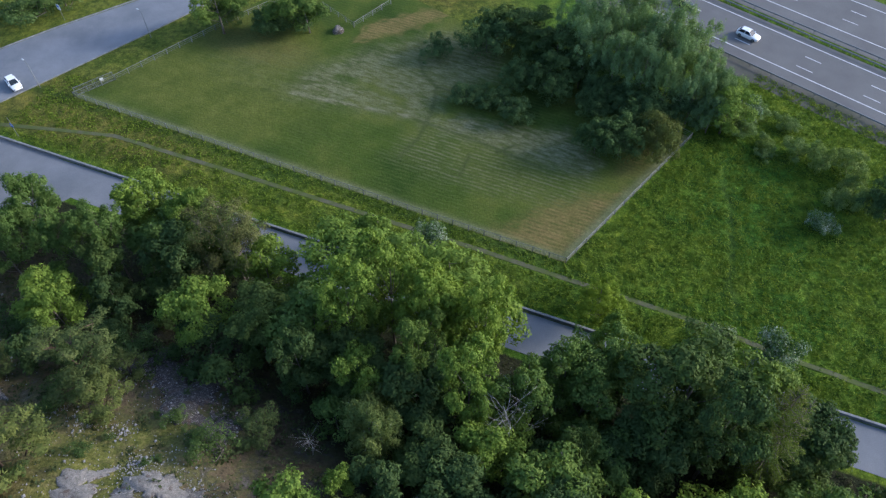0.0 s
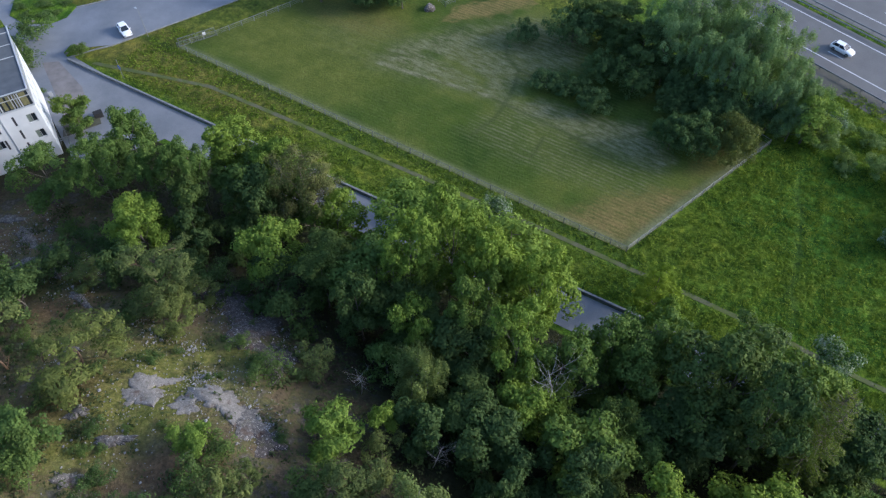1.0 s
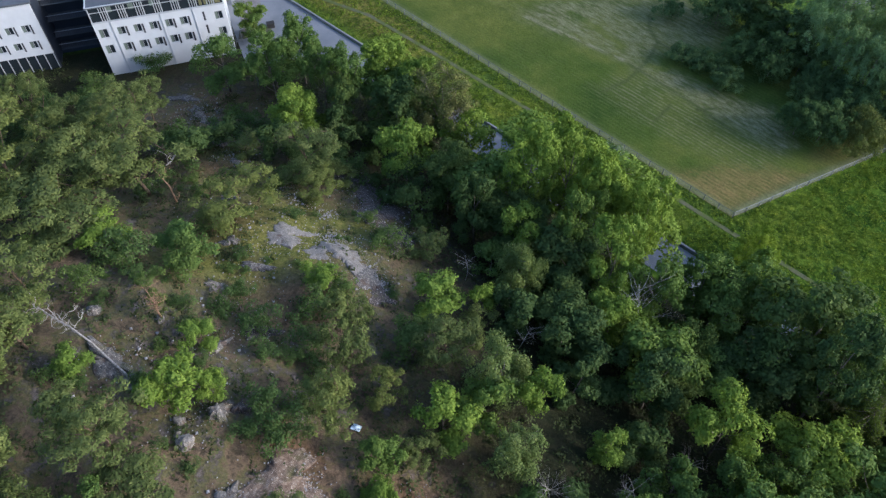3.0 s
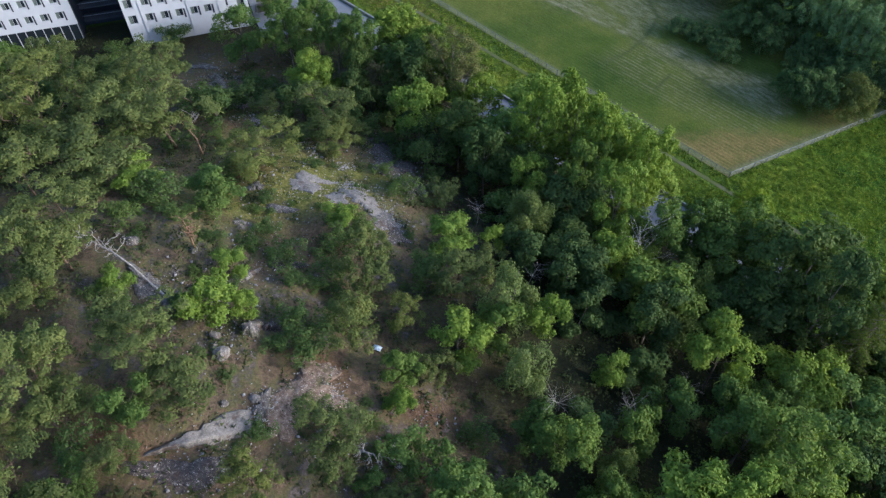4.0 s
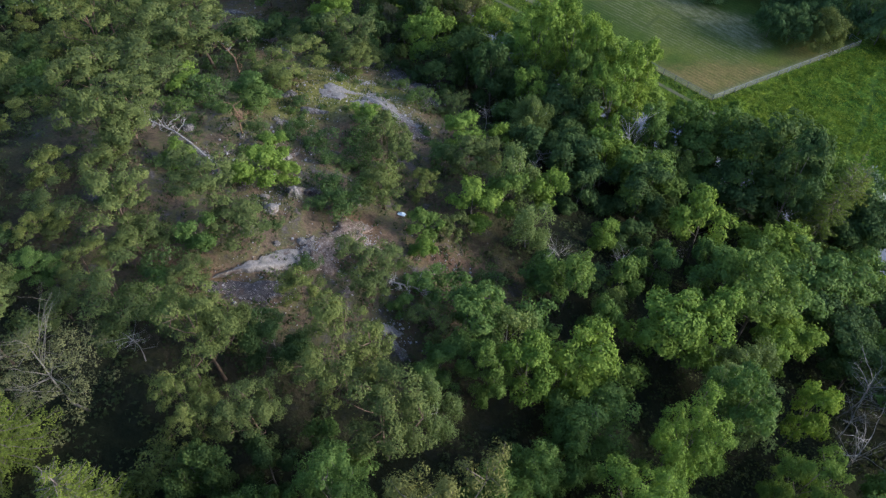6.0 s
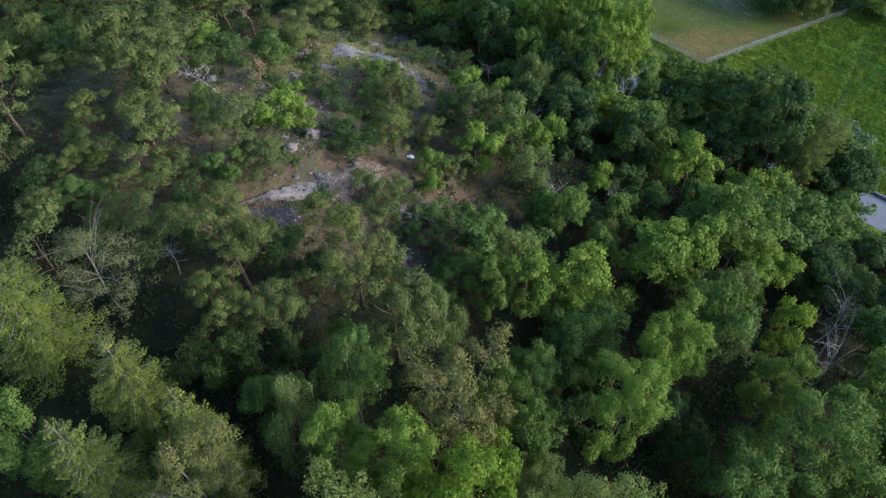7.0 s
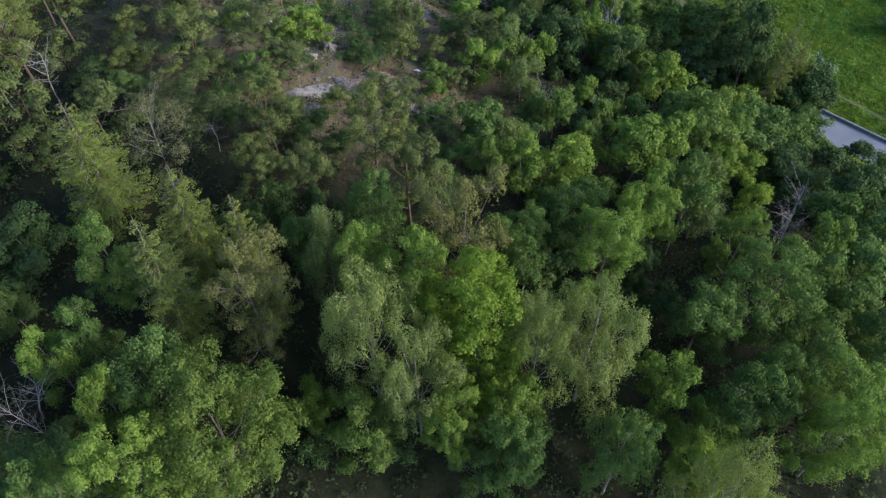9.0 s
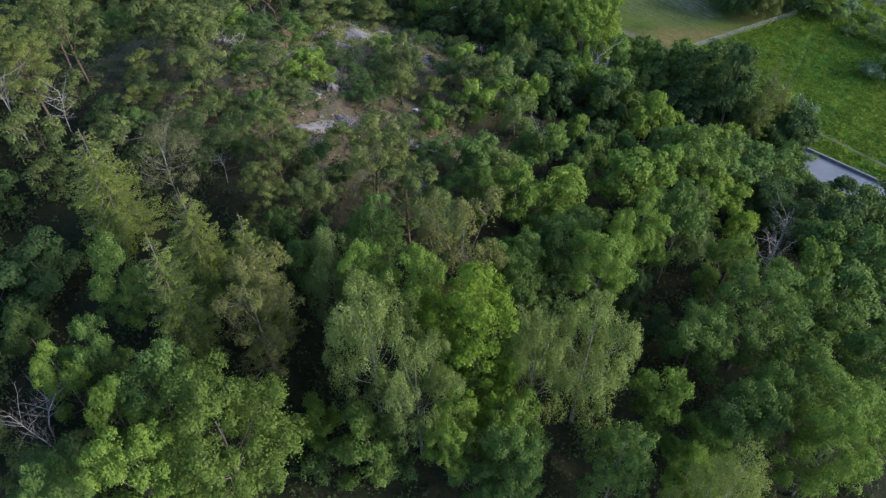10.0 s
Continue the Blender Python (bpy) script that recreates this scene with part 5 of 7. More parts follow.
FILL_DARK_B = [
    (-116.2, 43.0, 3.1, 5.5), (-16.2, 18.3, 2.5, 3.0), (-74.2, 23.2, 2.5, 4.6), (-57.1, -37.8, 3.3, 8.2), (-70.4, 12.0, 2.6, 4.1), (-27.2, 45.9, 3.4, 6.6),
    (-87.8, -6.2, 2.2, 5.4), (-84.2, 2.8, 2.3, 5.6), (-107.0, 11.9, 2.4, 5.0), (53.3, 22.2, 2.3, 5.0), (-90.4, 38.8, 2.7, 4.9), (-47.7, -47.0, 2.5, 5.5),
    (-40.7, 49.7, 2.3, 4.1), (-111.0, 48.7, 2.6, 4.4), (-57.3, -32.1, 3.3, 8.2), (-72.0, -6.8, 2.6, 5.9), (-87.3, 43.6, 3.0, 5.9), (-55.8, 40.4, 3.1, 5.8),
    (-118.9, 28.7, 2.5, 6.4), (42.2, 19.8, 3.3, 6.2), (6.0, -23.0, 2.9, 7.2), (47.6, 22.8, 3.0, 5.8), (-34.8, 55.9, 3.3, 6.1), (58.2, 20.1, 2.7, 5.1),
]
FILL_DARK_C = [
    (-107.2, 20.6, 2.9, 6.0), (8.2, 30.2, 2.8, 6.0), (-52.6, -32.2, 2.6, 6.0), (-29.9, 58.1, 2.4, 4.5), (-108.8, 30.8, 2.6, 6.4), (-23.8, 40.9, 2.7, 5.2),
    (-24.7, -15.4, 1.8, 3.4), (-51.2, -15.2, 2.0, 3.0), (-55.2, 49.0, 2.6, 4.5), (-76.2, -22.6, 2.9, 6.7), (-89.1, 1.6, 2.3, 5.1), (61.8, 11.8, 2.3, 4.5),
    (39.9, 9.4, 2.2, 4.3), (-40.9, 45.9, 2.4, 3.2), (-118.4, 38.5, 2.8, 6.9), (-119.6, 45.7, 2.3, 4.8), (-111.9, 44.5, 2.9, 5.5), (-43.9, -6.0, 1.8, 3.0),
]
FILL_DARK = FILL_DARK_A + FILL_DARK_B + FILL_DARK_C
FILL_PINE_A = [
    (-88.0, 21.9, 2.3, 5.3), (-81.5, 32.8, 2.5, 4.2), (-92.6, -4.6, 3.3, 7.9), (-52.0, -24.8, 3.4, 9.0), (-114.7, 27.2, 2.5, 6.5), (-104.5, 42.6, 2.4, 4.2),
    (-76.6, 43.4, 2.3, 3.9), (-78.2, 13.6, 3.2, 7.9), (-113.0, 13.4, 3.3, 7.3), (-79.1, 38.1, 2.6, 5.5), (-106.6, 15.9, 2.8, 6.9),
    (-69.3, -14.3, 3.0, 6.4), (-10.6, 22.7, 2.3, 3.0), (-117.2, 33.7, 2.5, 6.4), (-102.7, 2.7, 3.0, 6.3), (-96.2, 40.8, 2.8, 5.4), (-100.2, 37.7, 2.4, 5.2),
    (-104.9, 34.9, 3.5, 7.2), (-67.2, 7.7, 2.3, 3.0), (-105.2, 28.0, 3.4, 7.1), (-82.3, -6.8, 3.2, 6.6), (-90.7, 13.8, 2.4, 6.3),
]
FILL_PINE_B = [
    (-106.2, 5.8, 2.5, 5.4), (-35.7, 43.7, 2.3, 3.4), (-99.3, 48.7, 2.9, 5.3), (-66.4, 1.3, 1.8, 3.2), (-101.4, 18.3, 2.8, 7.1),
    (-97.0, 26.5, 2.3, 5.8), (-110.8, 40.2, 3.1, 6.1), (-85.0, -1.2, 3.0, 6.9), (-71.3, -1.2, 3.1, 7.6), (-84.3, 21.5, 2.6, 6.0), (-81.5, 10.7, 2.5, 6.4),
    (-65.8, -29.3, 2.3, 5.4), (-90.7, 9.0, 2.8, 6.9), (-40.0, -52.4, 2.8, 5.1), (-36.6, -55.0, 2.3, 5.9), (-47.9, -29.3, 2.3, 5.7), (-42.7, -24.9, 3.5, 7.7),
    (-62.1, -14.8, 2.6, 6.5), (-117.2, 22.1, 2.5, 5.9), (-51.1, 45.6, 2.5, 3.3), (-110.8, 26.0, 2.2, 4.7), (-118.0, 17.0, 2.4, 5.8),
]
FILL_PINE_C = [
    (-113.0, 19.9, 3.1, 7.3), (-96.8, 14.7, 2.8, 6.2), (-55.7, -14.1, 2.2, 4.6), (-85.0, 37.2, 2.4, 4.1), (-86.4, 33.1, 3.4, 7.1), (-74.2, 11.8, 2.3, 5.2),
    (-92.1, 44.5, 2.6, 4.8), (-24.9, -29.8, 2.4, 5.3), (-53.3, -42.0, 3.1, 6.1), (-66.4, 27.6, 2.9, 5.7), (-84.1, 26.1, 2.4, 5.1), (-106.7, 46.8, 2.6, 5.3),
    (-95.7, 7.8, 2.6, 6.5), (-112.2, 34.0, 2.9, 7.0), (-60.3, -25.4, 2.6, 5.6), (-19.8, 33.8, 2.4, 3.4), (-97.4, -0.4, 3.1, 8.1),
    (-85.6, 13.2, 3.1, 8.1), (-101.6, 25.5, 2.4, 5.4), (-65.6, -11.6, 3.1, 6.6), (-27.7, -52.5, 2.6, 5.8), (-31.4, -57.3, 2.2, 5.5), (-117.3, 50.7, 2.9, 5.8),
]
FILL_PINE_D = [
    (-110.4, 9.1, 2.6, 6.2), (-75.6, 2.4, 2.4, 6.1), (-43.8, -49.7, 2.8, 4.0), (-77.7, 34.3, 2.8, 5.1), (-86.6, -12.8, 2.3, 5.5),
    (-98.2, 22.1, 2.9, 7.2), (-99.4, 32.7, 2.3, 4.9), (-81.0, 44.1, 2.5, 5.0), (-90.3, 28.8, 2.7, 4.9), (-91.8, 4.5, 2.3, 5.7),
]
FILL_PINE = FILL_PINE_A + FILL_PINE_B + FILL_PINE_C + FILL_PINE_D
FILL_BUSH_A = [
    (-59.9, 57.7, 1.9, 2.2), (-57.3, 56.2, 1.7, 2.1), (-52.9, 8.3, 0.9, 1.1), (-48.2, 14.0, 0.6, 0.7), (-43.3, 1.5, 1.4, 1.7), (-28.3, 35.7, 1.3, 1.5),
    (-25.9, 33.4, 1.2, 1.5), (-37.7, 7.6, 0.8, 1.0), (-25.2, 21.0, 1.8, 2.2), (-42.9, 43.0, 1.3, 1.6), (-42.8, 40.0, 0.6, 0.7), (-36.8, 3.5, 1.1, 1.3),
    (-39.5, 42.6, 1.0, 1.2), (-14.6, -1.9, 0.8, 0.9), (-29.7, 30.3, 0.6, 0.7), (-23.6, 11.4, 1.7, 2.1), (-57.1, 31.7, 1.5, 1.9), (-58.6, 15.5, 1.8, 2.1),
    (-22.0, 35.2, 0.6, 0.7), (-46.9, 23.9, 1.5, 1.8), (-31.2, -1.3, 0.5, 0.7), (-42.2, 15.6, 0.6, 0.7), (-36.2, 1.9, 0.5, 0.6), (-36.1, 31.8, 1.1, 1.3),
]
FILL_BUSH_B = [
    (-20.6, 24.0, 0.8, 1.0), (-51.1, 33.5, 0.6, 0.7), (-25.9, 2.4, 1.4, 1.6), (-43.6, 41.3, 0.8, 1.0), (-35.0, 23.0, 0.5, 0.6), 
    (-49.7, 32.3, 0.8, 0.9), (-42.1, 21.3, 0.5, 0.6), (-54.9, 31.5, 0.6, 0.7), (-40.4, 40.7, 1.8, 2.2), (-46.1, 11.0, 0.7, 0.8), (-49.1, 38.8, 0.8, 0.9),
    (-23.1, -6.4, 1.3, 1.5), (-28.7, 30.7, 0.5, 0.7), (-55.4, 7.9, 0.8, 0.9), (-28.3, -2.3, 0.8, 0.9), (-38.7, 13.5, 1.2, 1.4), (-16.3, 0.2, 0.5, 0.6),
    (-40.9, 1.4, 1.1, 1.3), (-37.8, 22.9, 1.1, 1.3), (-41.1, 29.9, 0.9, 1.1), (-38.0, 20.4, 0.9, 1.0), (-50.6, 13.3, 1.0, 1.2), (-14.0, -4.5, 0.8, 1.0),
]
FILL_BUSH_C = [
    (-41.9, 38.3, 1.5, 1.7), (-17.0, -5.1, 1.0, 1.2), (-41.0, -0.8, 0.8, 0.9), (-42.7, 28.5, 0.8, 1.0), (-45.5, 15.0, 1.0, 1.2), (-55.3, 34.2, 0.7, 0.8),
    (-21.1, 9.9, 0.9, 1.1), (-36.4, 20.7, 0.6, 0.7), (-24.1, -8.1, 0.6, 0.7), (-58.9, 53.5, 1.1, 1.3), (-31.5, 23.6, 0.6, 0.7), (-28.5, 40.0, 0.6, 0.7),
    (-40.3, 13.2, 0.6, 0.7), (-58.3, 13.0, 0.9, 1.1), (-34.5, 33.9, 0.6, 0.7), (-44.5, 28.8, 1.0, 1.3), (-37.0, 11.8, 0.7, 0.8), (-56.5, 53.5, 0.7, 0.8),
    (-48.7, 32.5, 0.5, 0.6), (-50.9, 37.8, 0.5, 0.6), (-27.2, 18.0, 1.9, 2.3), (-50.0, 34.1, 0.6, 0.8), (-33.3, 14.7, 0.6, 0.7),
]
FILL_BUSH_D = [
    (-57.1, 35.6, 1.1, 1.3), (-30.6, 36.7, 0.5, 0.6), (-52.5, 34.9, 1.0, 1.2), (-45.5, 9.7, 0.7, 0.9), (-43.6, 14.0, 1.1, 1.3),
    (-43.5, 15.6, 0.9, 1.0), (-18.0, -2.6, 1.3, 1.6), (-44.4, 25.6, 1.2, 1.4), (-53.0, 32.9, 0.6, 0.7), (-34.8, 6.6, 1.1, 1.3),
    (-33.2, 7.3, 0.9, 1.1), (-18.1, 15.8, 0.6, 0.7), (-26.8, 11.8, 1.2, 1.4),
]
FILL_BUSH = FILL_BUSH_A + FILL_BUSH_B + FILL_BUSH_C + FILL_BUSH_D
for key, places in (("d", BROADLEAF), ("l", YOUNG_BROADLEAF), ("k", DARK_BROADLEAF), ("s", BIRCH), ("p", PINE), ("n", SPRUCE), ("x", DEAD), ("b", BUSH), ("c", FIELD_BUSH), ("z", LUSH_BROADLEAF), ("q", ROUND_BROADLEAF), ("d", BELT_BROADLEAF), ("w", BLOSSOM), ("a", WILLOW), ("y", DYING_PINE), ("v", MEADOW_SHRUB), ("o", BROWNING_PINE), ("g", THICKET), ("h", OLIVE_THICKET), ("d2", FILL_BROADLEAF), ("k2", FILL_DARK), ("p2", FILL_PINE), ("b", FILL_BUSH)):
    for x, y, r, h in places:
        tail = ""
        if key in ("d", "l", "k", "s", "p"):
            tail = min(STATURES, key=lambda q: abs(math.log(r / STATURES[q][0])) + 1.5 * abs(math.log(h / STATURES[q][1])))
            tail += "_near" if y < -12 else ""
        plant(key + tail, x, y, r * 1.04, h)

BARE = [(-33, 26, 8), (-27, 28, 6), (-29, 41, 6), (-34, 18, 6), (-24, -3, 6), (-30, -7, 5), (-19, -1, 4.5), (-31, 10, 5), (-40, 5, 4), (-13, -10, 3), (-62, 54, 5), (-27, 35, 4), (-24, 22, 4)]


# rocks
def slab(x, y, rx, ry, turn, rise, material, label, seed, name="rock_outcrop", category="rock"):
    """Bedrock that breaks through the forest floor; it follows the ground and its rim sinks in."""
    rng_ = np.random.default_rng(seed)
    ph = rng_.uniform(0, 6.28, 6)
    ca, sa = math.cos(turn), math.sin(turn)
    vs, fs = [], []
    rings, seg = 14, 44
    for i in range(rings + 1):
        t = i / rings
        for k in range(seg):
            w = 2 * math.pi * k / seg
            edge = 1 + 0.22 * math.sin(2 * w + ph[0]) + 0.18 * math.sin(3 * w + ph[1]) + 0.14 * math.sin(6 * w + ph[2]) + 0.1 * math.sin(11 * w + ph[3]) + 0.07 * math.sin(19 * w + ph[4])
            u, v = rx * t * edge * math.cos(w), ry * t * edge * math.sin(w)
            px, py = x + ca * u - sa * v, y + sa * u + ca * v
            dome = rise * (1 - t ** 3) - 0.5 * max(0, t - 0.9) * 4
            crack = (0.15 if material == ROCK_PALE else 0.35) * rise * (noise.noise(Vector((px * 0.6, py * 0.6, ph[4]))) + 0.5 * noise.noise(Vector((px * 1.7, py * 1.7, ph[5]))))
            step = (0.05 if material == ROCK_PALE else 0.25) * rise * (math.floor(2.5 * noise.noise(Vector((px * 0.25, py * 0.25, ph[3])))) / 2)
            vs.append((px, py, gz(px, py) + dome + (crack + step) * (1 - t ** 4)))
    for i in range(rings):
        for k in range(seg):
            j = (k + 1) % seg
            fs.append((i * seg + k, i * seg + j, (i + 1) * seg + j, (i + 1) * seg + k))
    return tagged(mesh_object(name, vs, fs, material), label, category, "rocks on the hill")


for i, (x, y, rx, ry, turn, rise, m, label) in enumerate([
    (-35.4, 27.6, 2.3, 1.9, 0.3, 0.2, ROCK_PALE, "smooth grey bedrock slab amid yellowed grass"),
    (-33.8, 29.2, 1.5, 0.7, 0.5, 0.16, ROCK_PALE, "narrow grey bedrock slab amid yellowed grass"),
    (-30.6, 26.6, 1.7, 1.4, 0.2, 0.18, ROCK_PALE, "smooth grey bedrock slab beside white stones"),
    (-27.4, 27.2, 3.2, 1.8, -0.55, 0.24, ROCK_PALE, "long grey bedrock slab with pale lichen"),
    (-23.9, 25.1, 2.4, 1.4, -0.75, 0.26, ROCK, "grey bedrock slab flecked with white lichen"),
    (-21.6, 23.2, 2.0, 1.3, -0.9, 0.2, ROCK_DARK, "dark bedrock edge flecked with white lichen"),
    (-33.6, 45.0, 5.2, 3.2, -0.75, 0.3, ROCK_DARK, "dark bare rock face with scattered pale stones"),
    (-28.6, 39.6, 5.0, 2.8, -0.8, 0.3, ROCK_DARK, "dark bare rock face with scattered pale stones"),
    (-24.2, 34.6, 3.6, 2.2, -0.85, 0.3, ROCK_DARK, "dark bare rock face below a slab"),
    (-35.8, 21.8, 1.6, 0.8, 0.2, 0.3, ROCK, "low grey rock with a pale top"),
    (-40.6, 4.4, 2.6, 1.3, -0.25, 0.7, ROCK, "broad grey boulder slab under a fallen tree"),
    (-38.2, 3.4, 1.5, 0.9, -0.4, 0.5, ROCK, "grey rock step under a fallen tree"),
    (-33.2, 10.0, 0.5, 1.4, -0.3, 0.5, ROCK, "narrow upright grey rock"),
    (-24.2, -3.9, 0.8, 1.5, 0.2, 0.6, ROCK, "cracked upright granite step beside a ledge"),
    (-21.6, -0.4, 3.2, 2.5, 0.6, 0.3, ROCK_BROWN, "brown rubble-strewn rock in a clearing"),
    (-22.4, -4.2, 2.0, 1.8, 0.4, 0.25, ROCK_BROWN, "brown stony slope in a clearing"),
    (-19.0, -1.2, 1.5, 1.2, 0.0, 0.3, ROCK_BROWN, "stony knoll with pale rubble"),
    (-63.5, 50.5, 2.4, 1.2, 0.5, 0.3, ROCK, "grey bedrock at the foot of the hill"),
    (-60.4, 53.4, 3.0, 1.4, -0.4, 0.3, ROCK_DARK, "dark bedrock at the foot of the hill"),
    (-26.8, -11.6, 3.6, 1.6, 0.3, 0.2, ROCK_DARK, "dark stony ground below a granite ledge"),
    (-28.9, 3.2, 1.1, 0.9, 0.2, 0.9, ROCK, "large rounded grey boulder among bushes"),
    (-27.6, 4.4, 0.9, 0.7, 1.2, 0.7, ROCK_DARK, "dark boulder beside a larger one"),
    (-13.4, -9.9, 1.0, 0.8, 0.4, 0.35, ROCK_PALE, "small grey rock ledge between trees"),
    (-12.0, -11.4, 1.4, 0.6, -0.5, 0.3, ROCK, "narrow rock ledge between trees"),
    (-72.0, 60.6, 2.6, 1.2, 0.2, 0.3, ROCK, "grey bedrock at the foot of the hill"),
    (-66.5, 56.6, 3.4, 1.3, -0.6, 0.3, ROCK, "grey bedrock at the foot of the hill"),
    (-57.5, 48.6, 2.6, 1.2, -0.6, 0.3, ROCK, "grey bedrock in brown grass"),
    (-38.0, 17.5, 1.3, 0.8, 0.8, 0.3, ROCK, "low lichen-covered rock in brown grass"),
    (-40.5, 24.5, 1.2, 0.7, 0.1, 0.3, ROCK, "low lichen-covered rock in brown grass"),
    (-31.0, 13.5, 1.8, 1.2, 0.5, 0.3, ROCK_DARK, "dark rock in brown litter"),
    (-46.0, 33.0, 1.6, 0.7, -0.5, 0.25, ROCK, "low lichen-covered rock in brown grass"),
    (-50.5, 42.5, 2.2, 0.8, -0.6, 0.25, ROCK, "low lichen-covered rock in brown grass"),
]):
    slab(x, y, rx, ry, turn, rise, m, label, 300 + i)


def ledge(back, front, lift, material, label, seed):
    """A smooth wedge of bedrock between its upper and lower edge; the lower edge breaks off in a lip."""
    def along(line, t):
        i = min(int(t * (len(line) - 1)), len(line) - 2)
        f = t * (len(line) - 1) - i
        return Vector(line[i]).lerp(Vector(line[i + 1]), f)

    nu, nv = 46, 18
    vs, fs = [], []
    for i in range(nu + 1):
        a, b = along(back, i / nu), along(front, i / nu)
        for j in range(nv + 1):
            v = j / nv
            q = a.lerp(b, v)
            q = q + Vector((noise.noise(Vector((q.x * 1.3, q.y * 1.3, seed))), noise.noise(Vector((q.x * 1.3, q.y * 1.3, seed + 9))))) * 0.22
            rim = min(1.0, 7 * min(v, 1 - v), 9 * min(i / nu, 1 - i / nu))
            h = lift * (0.35 + 0.65 * v) * rim - 0.12 * (1 - rim)
            h += 0.09 * rim * (noise.noise(Vector((q.x * 0.9, q.y * 0.9, seed))) + 0.5 * noise.noise(Vector((q.x * 3.1, q.y * 3.1, seed))))
            vs.append((q.x, q.y, gz(q.x, q.y) + h))
    for i in range(nu):
        for j in range(nv):
            k = i * (nv + 1) + j
            fs.append((k, k + nv + 1, k + nv + 2, k + 1))
    return tagged(mesh_object("rock_outcrop", vs, fs, material, None, True), label, "rock", "rocks on the hill")


ledge([(-30.6, -11.5), (-28.8, -9.7), (-27.5, -7.8), (-26.7, -5.6), (-24.8, -4.4)], [(-30.5, -11.7), (-28.6, -10.4), (-26.9, -9.3), (-25.3, -8.1), (-23.6, -6.5)], 0.6, ROCK_PALE, "pale smooth granite ledge in a clearing", 3.0)


def boulder(x, y, r, seed, material, label):
    bm = bmesh.new()
    bmesh.ops.create_icosphere(bm, subdivisions=3, radius=1.0)
    for v in bm.verts:
        p = v.co.copy()
        q = 1 + 0.35 * noise.noise(p * 0.9 + Vector((seed, 0, 0))) + 0.15 * noise.noise(p * 2.3 + Vector((0, seed, 0)))
        v.co = Vector((round(p.x * 2.2) / 2.2 * 0.35 + p.x * 0.65, round(p.y * 2.2) / 2.2 * 0.35 + p.y * 0.65, p.z * 0.75)) * q * r
    me = bpy.data.meshes.new("boulder")
    bm.to_mesh(me)
    bm.free()
    me.materials.append(material)
    ob = new("boulder", me)
    ob.matrix_basis = pose(x, y, gz(x, y) + 0.25 * r, 0, 0, seed * 40)
    return tagged(ob, label, "rock", "boulders")


for i, (x, y, r) in enumerate([(-29.9, -0.5, 0.8), (-31.6, 1.2, 0.5), (-30.9, 0.0, 0.4), (-25.1, -3.6, 0.45), (-27.0, -5.1, 0.35), (-36.8, 3.0, 0.5), (-45.5, 9.0, 0.7), (-39.5, 10.5, 0.5), (-14.2, 118.6, 1.0)]):
    boulder(x, y, r, i + 1, ROCK_PALE if i < 4 else ROCK, "squarish pale granite boulder on the forest floor" if i < 8 else "grey boulder on the field's far edge")


def stones():
    """Loose rubble round the outcrops."""
    rng_ = np.random.default_rng(17)
    vs, fs = [], []
    spots = [(-30.5, 30.2, 1.6, 260), (-29, 28.5, 4, 500), (-23, 24.6, 2.4, 420), (-25, 27.5, 2.5, 200), (-33.5, 34.5, 2.2, 220), (-37.5, 36.2, 2.2, 200), (-41.5, 38, 2.2, 160), (-28.5, 40, 5, 700), (-34, 45, 4, 350), (-24, 35, 3, 260), (-67, 57, 7, 600), (-58, 50, 5, 400), (-52, 44, 4, 220), (-36, 27, 7, 350), (-18.9, -1.2, 1.1, 420), (-20.5, 0.2, 2.4, 420), (-23.5, -4.2, 2.0, 420), (-21, -4, 4, 240), (-26, -11, 4, 420), (-34, 12, 6, 420), (-40, 5, 4, 260), (-31, 2, 4, 220), (-37, 22, 6, 260), (-13, -9.5, 2.5, 200), (-15, -5, 3, 200), (-11, 2, 3, 160), (-46, 30, 6, 160)]
    for cx, cy, spread, n in spots:
        for _ in range(int(0.6 * n)):
            x, y = cx + rng_.normal(0, spread * 0.5), cy + rng_.normal(0, spread * 0.5)
            r = rng_.uniform(0.03, 0.085) * (1 + (rng_.random() < 0.08) * 1.4)
            z = gz(x, y) + 0.1 + 0.3 * r
            k = len(vs)
            for p in ((1, 0, 0), (0.2, 1, 0), (-1, 0.2, 0), (-0.1, -1, 0), (0.1, 0.1, 0.5), (0, 0, -2.0)):
                q = np.array(p) * r * rng_.uniform(0.7, 1.3, 3)
                vs.append((x + q[0], y + q[1], z + q[2]))
            fs += [(k, k + 1, k + 4), (k + 1, k + 2, k + 4), (k + 2, k + 3, k + 4), (k + 3, k, k + 4), (k + 1, k, k + 5), (k + 2, k + 1, k + 5), (k + 3, k + 2, k + 5), (k, k + 3, k + 5)]
    tagged(mesh_object("rubble", vs, fs, STONE_CHIP), "pale loose stones scattered on rock and litter", "stones", "", "stuff")


stones()


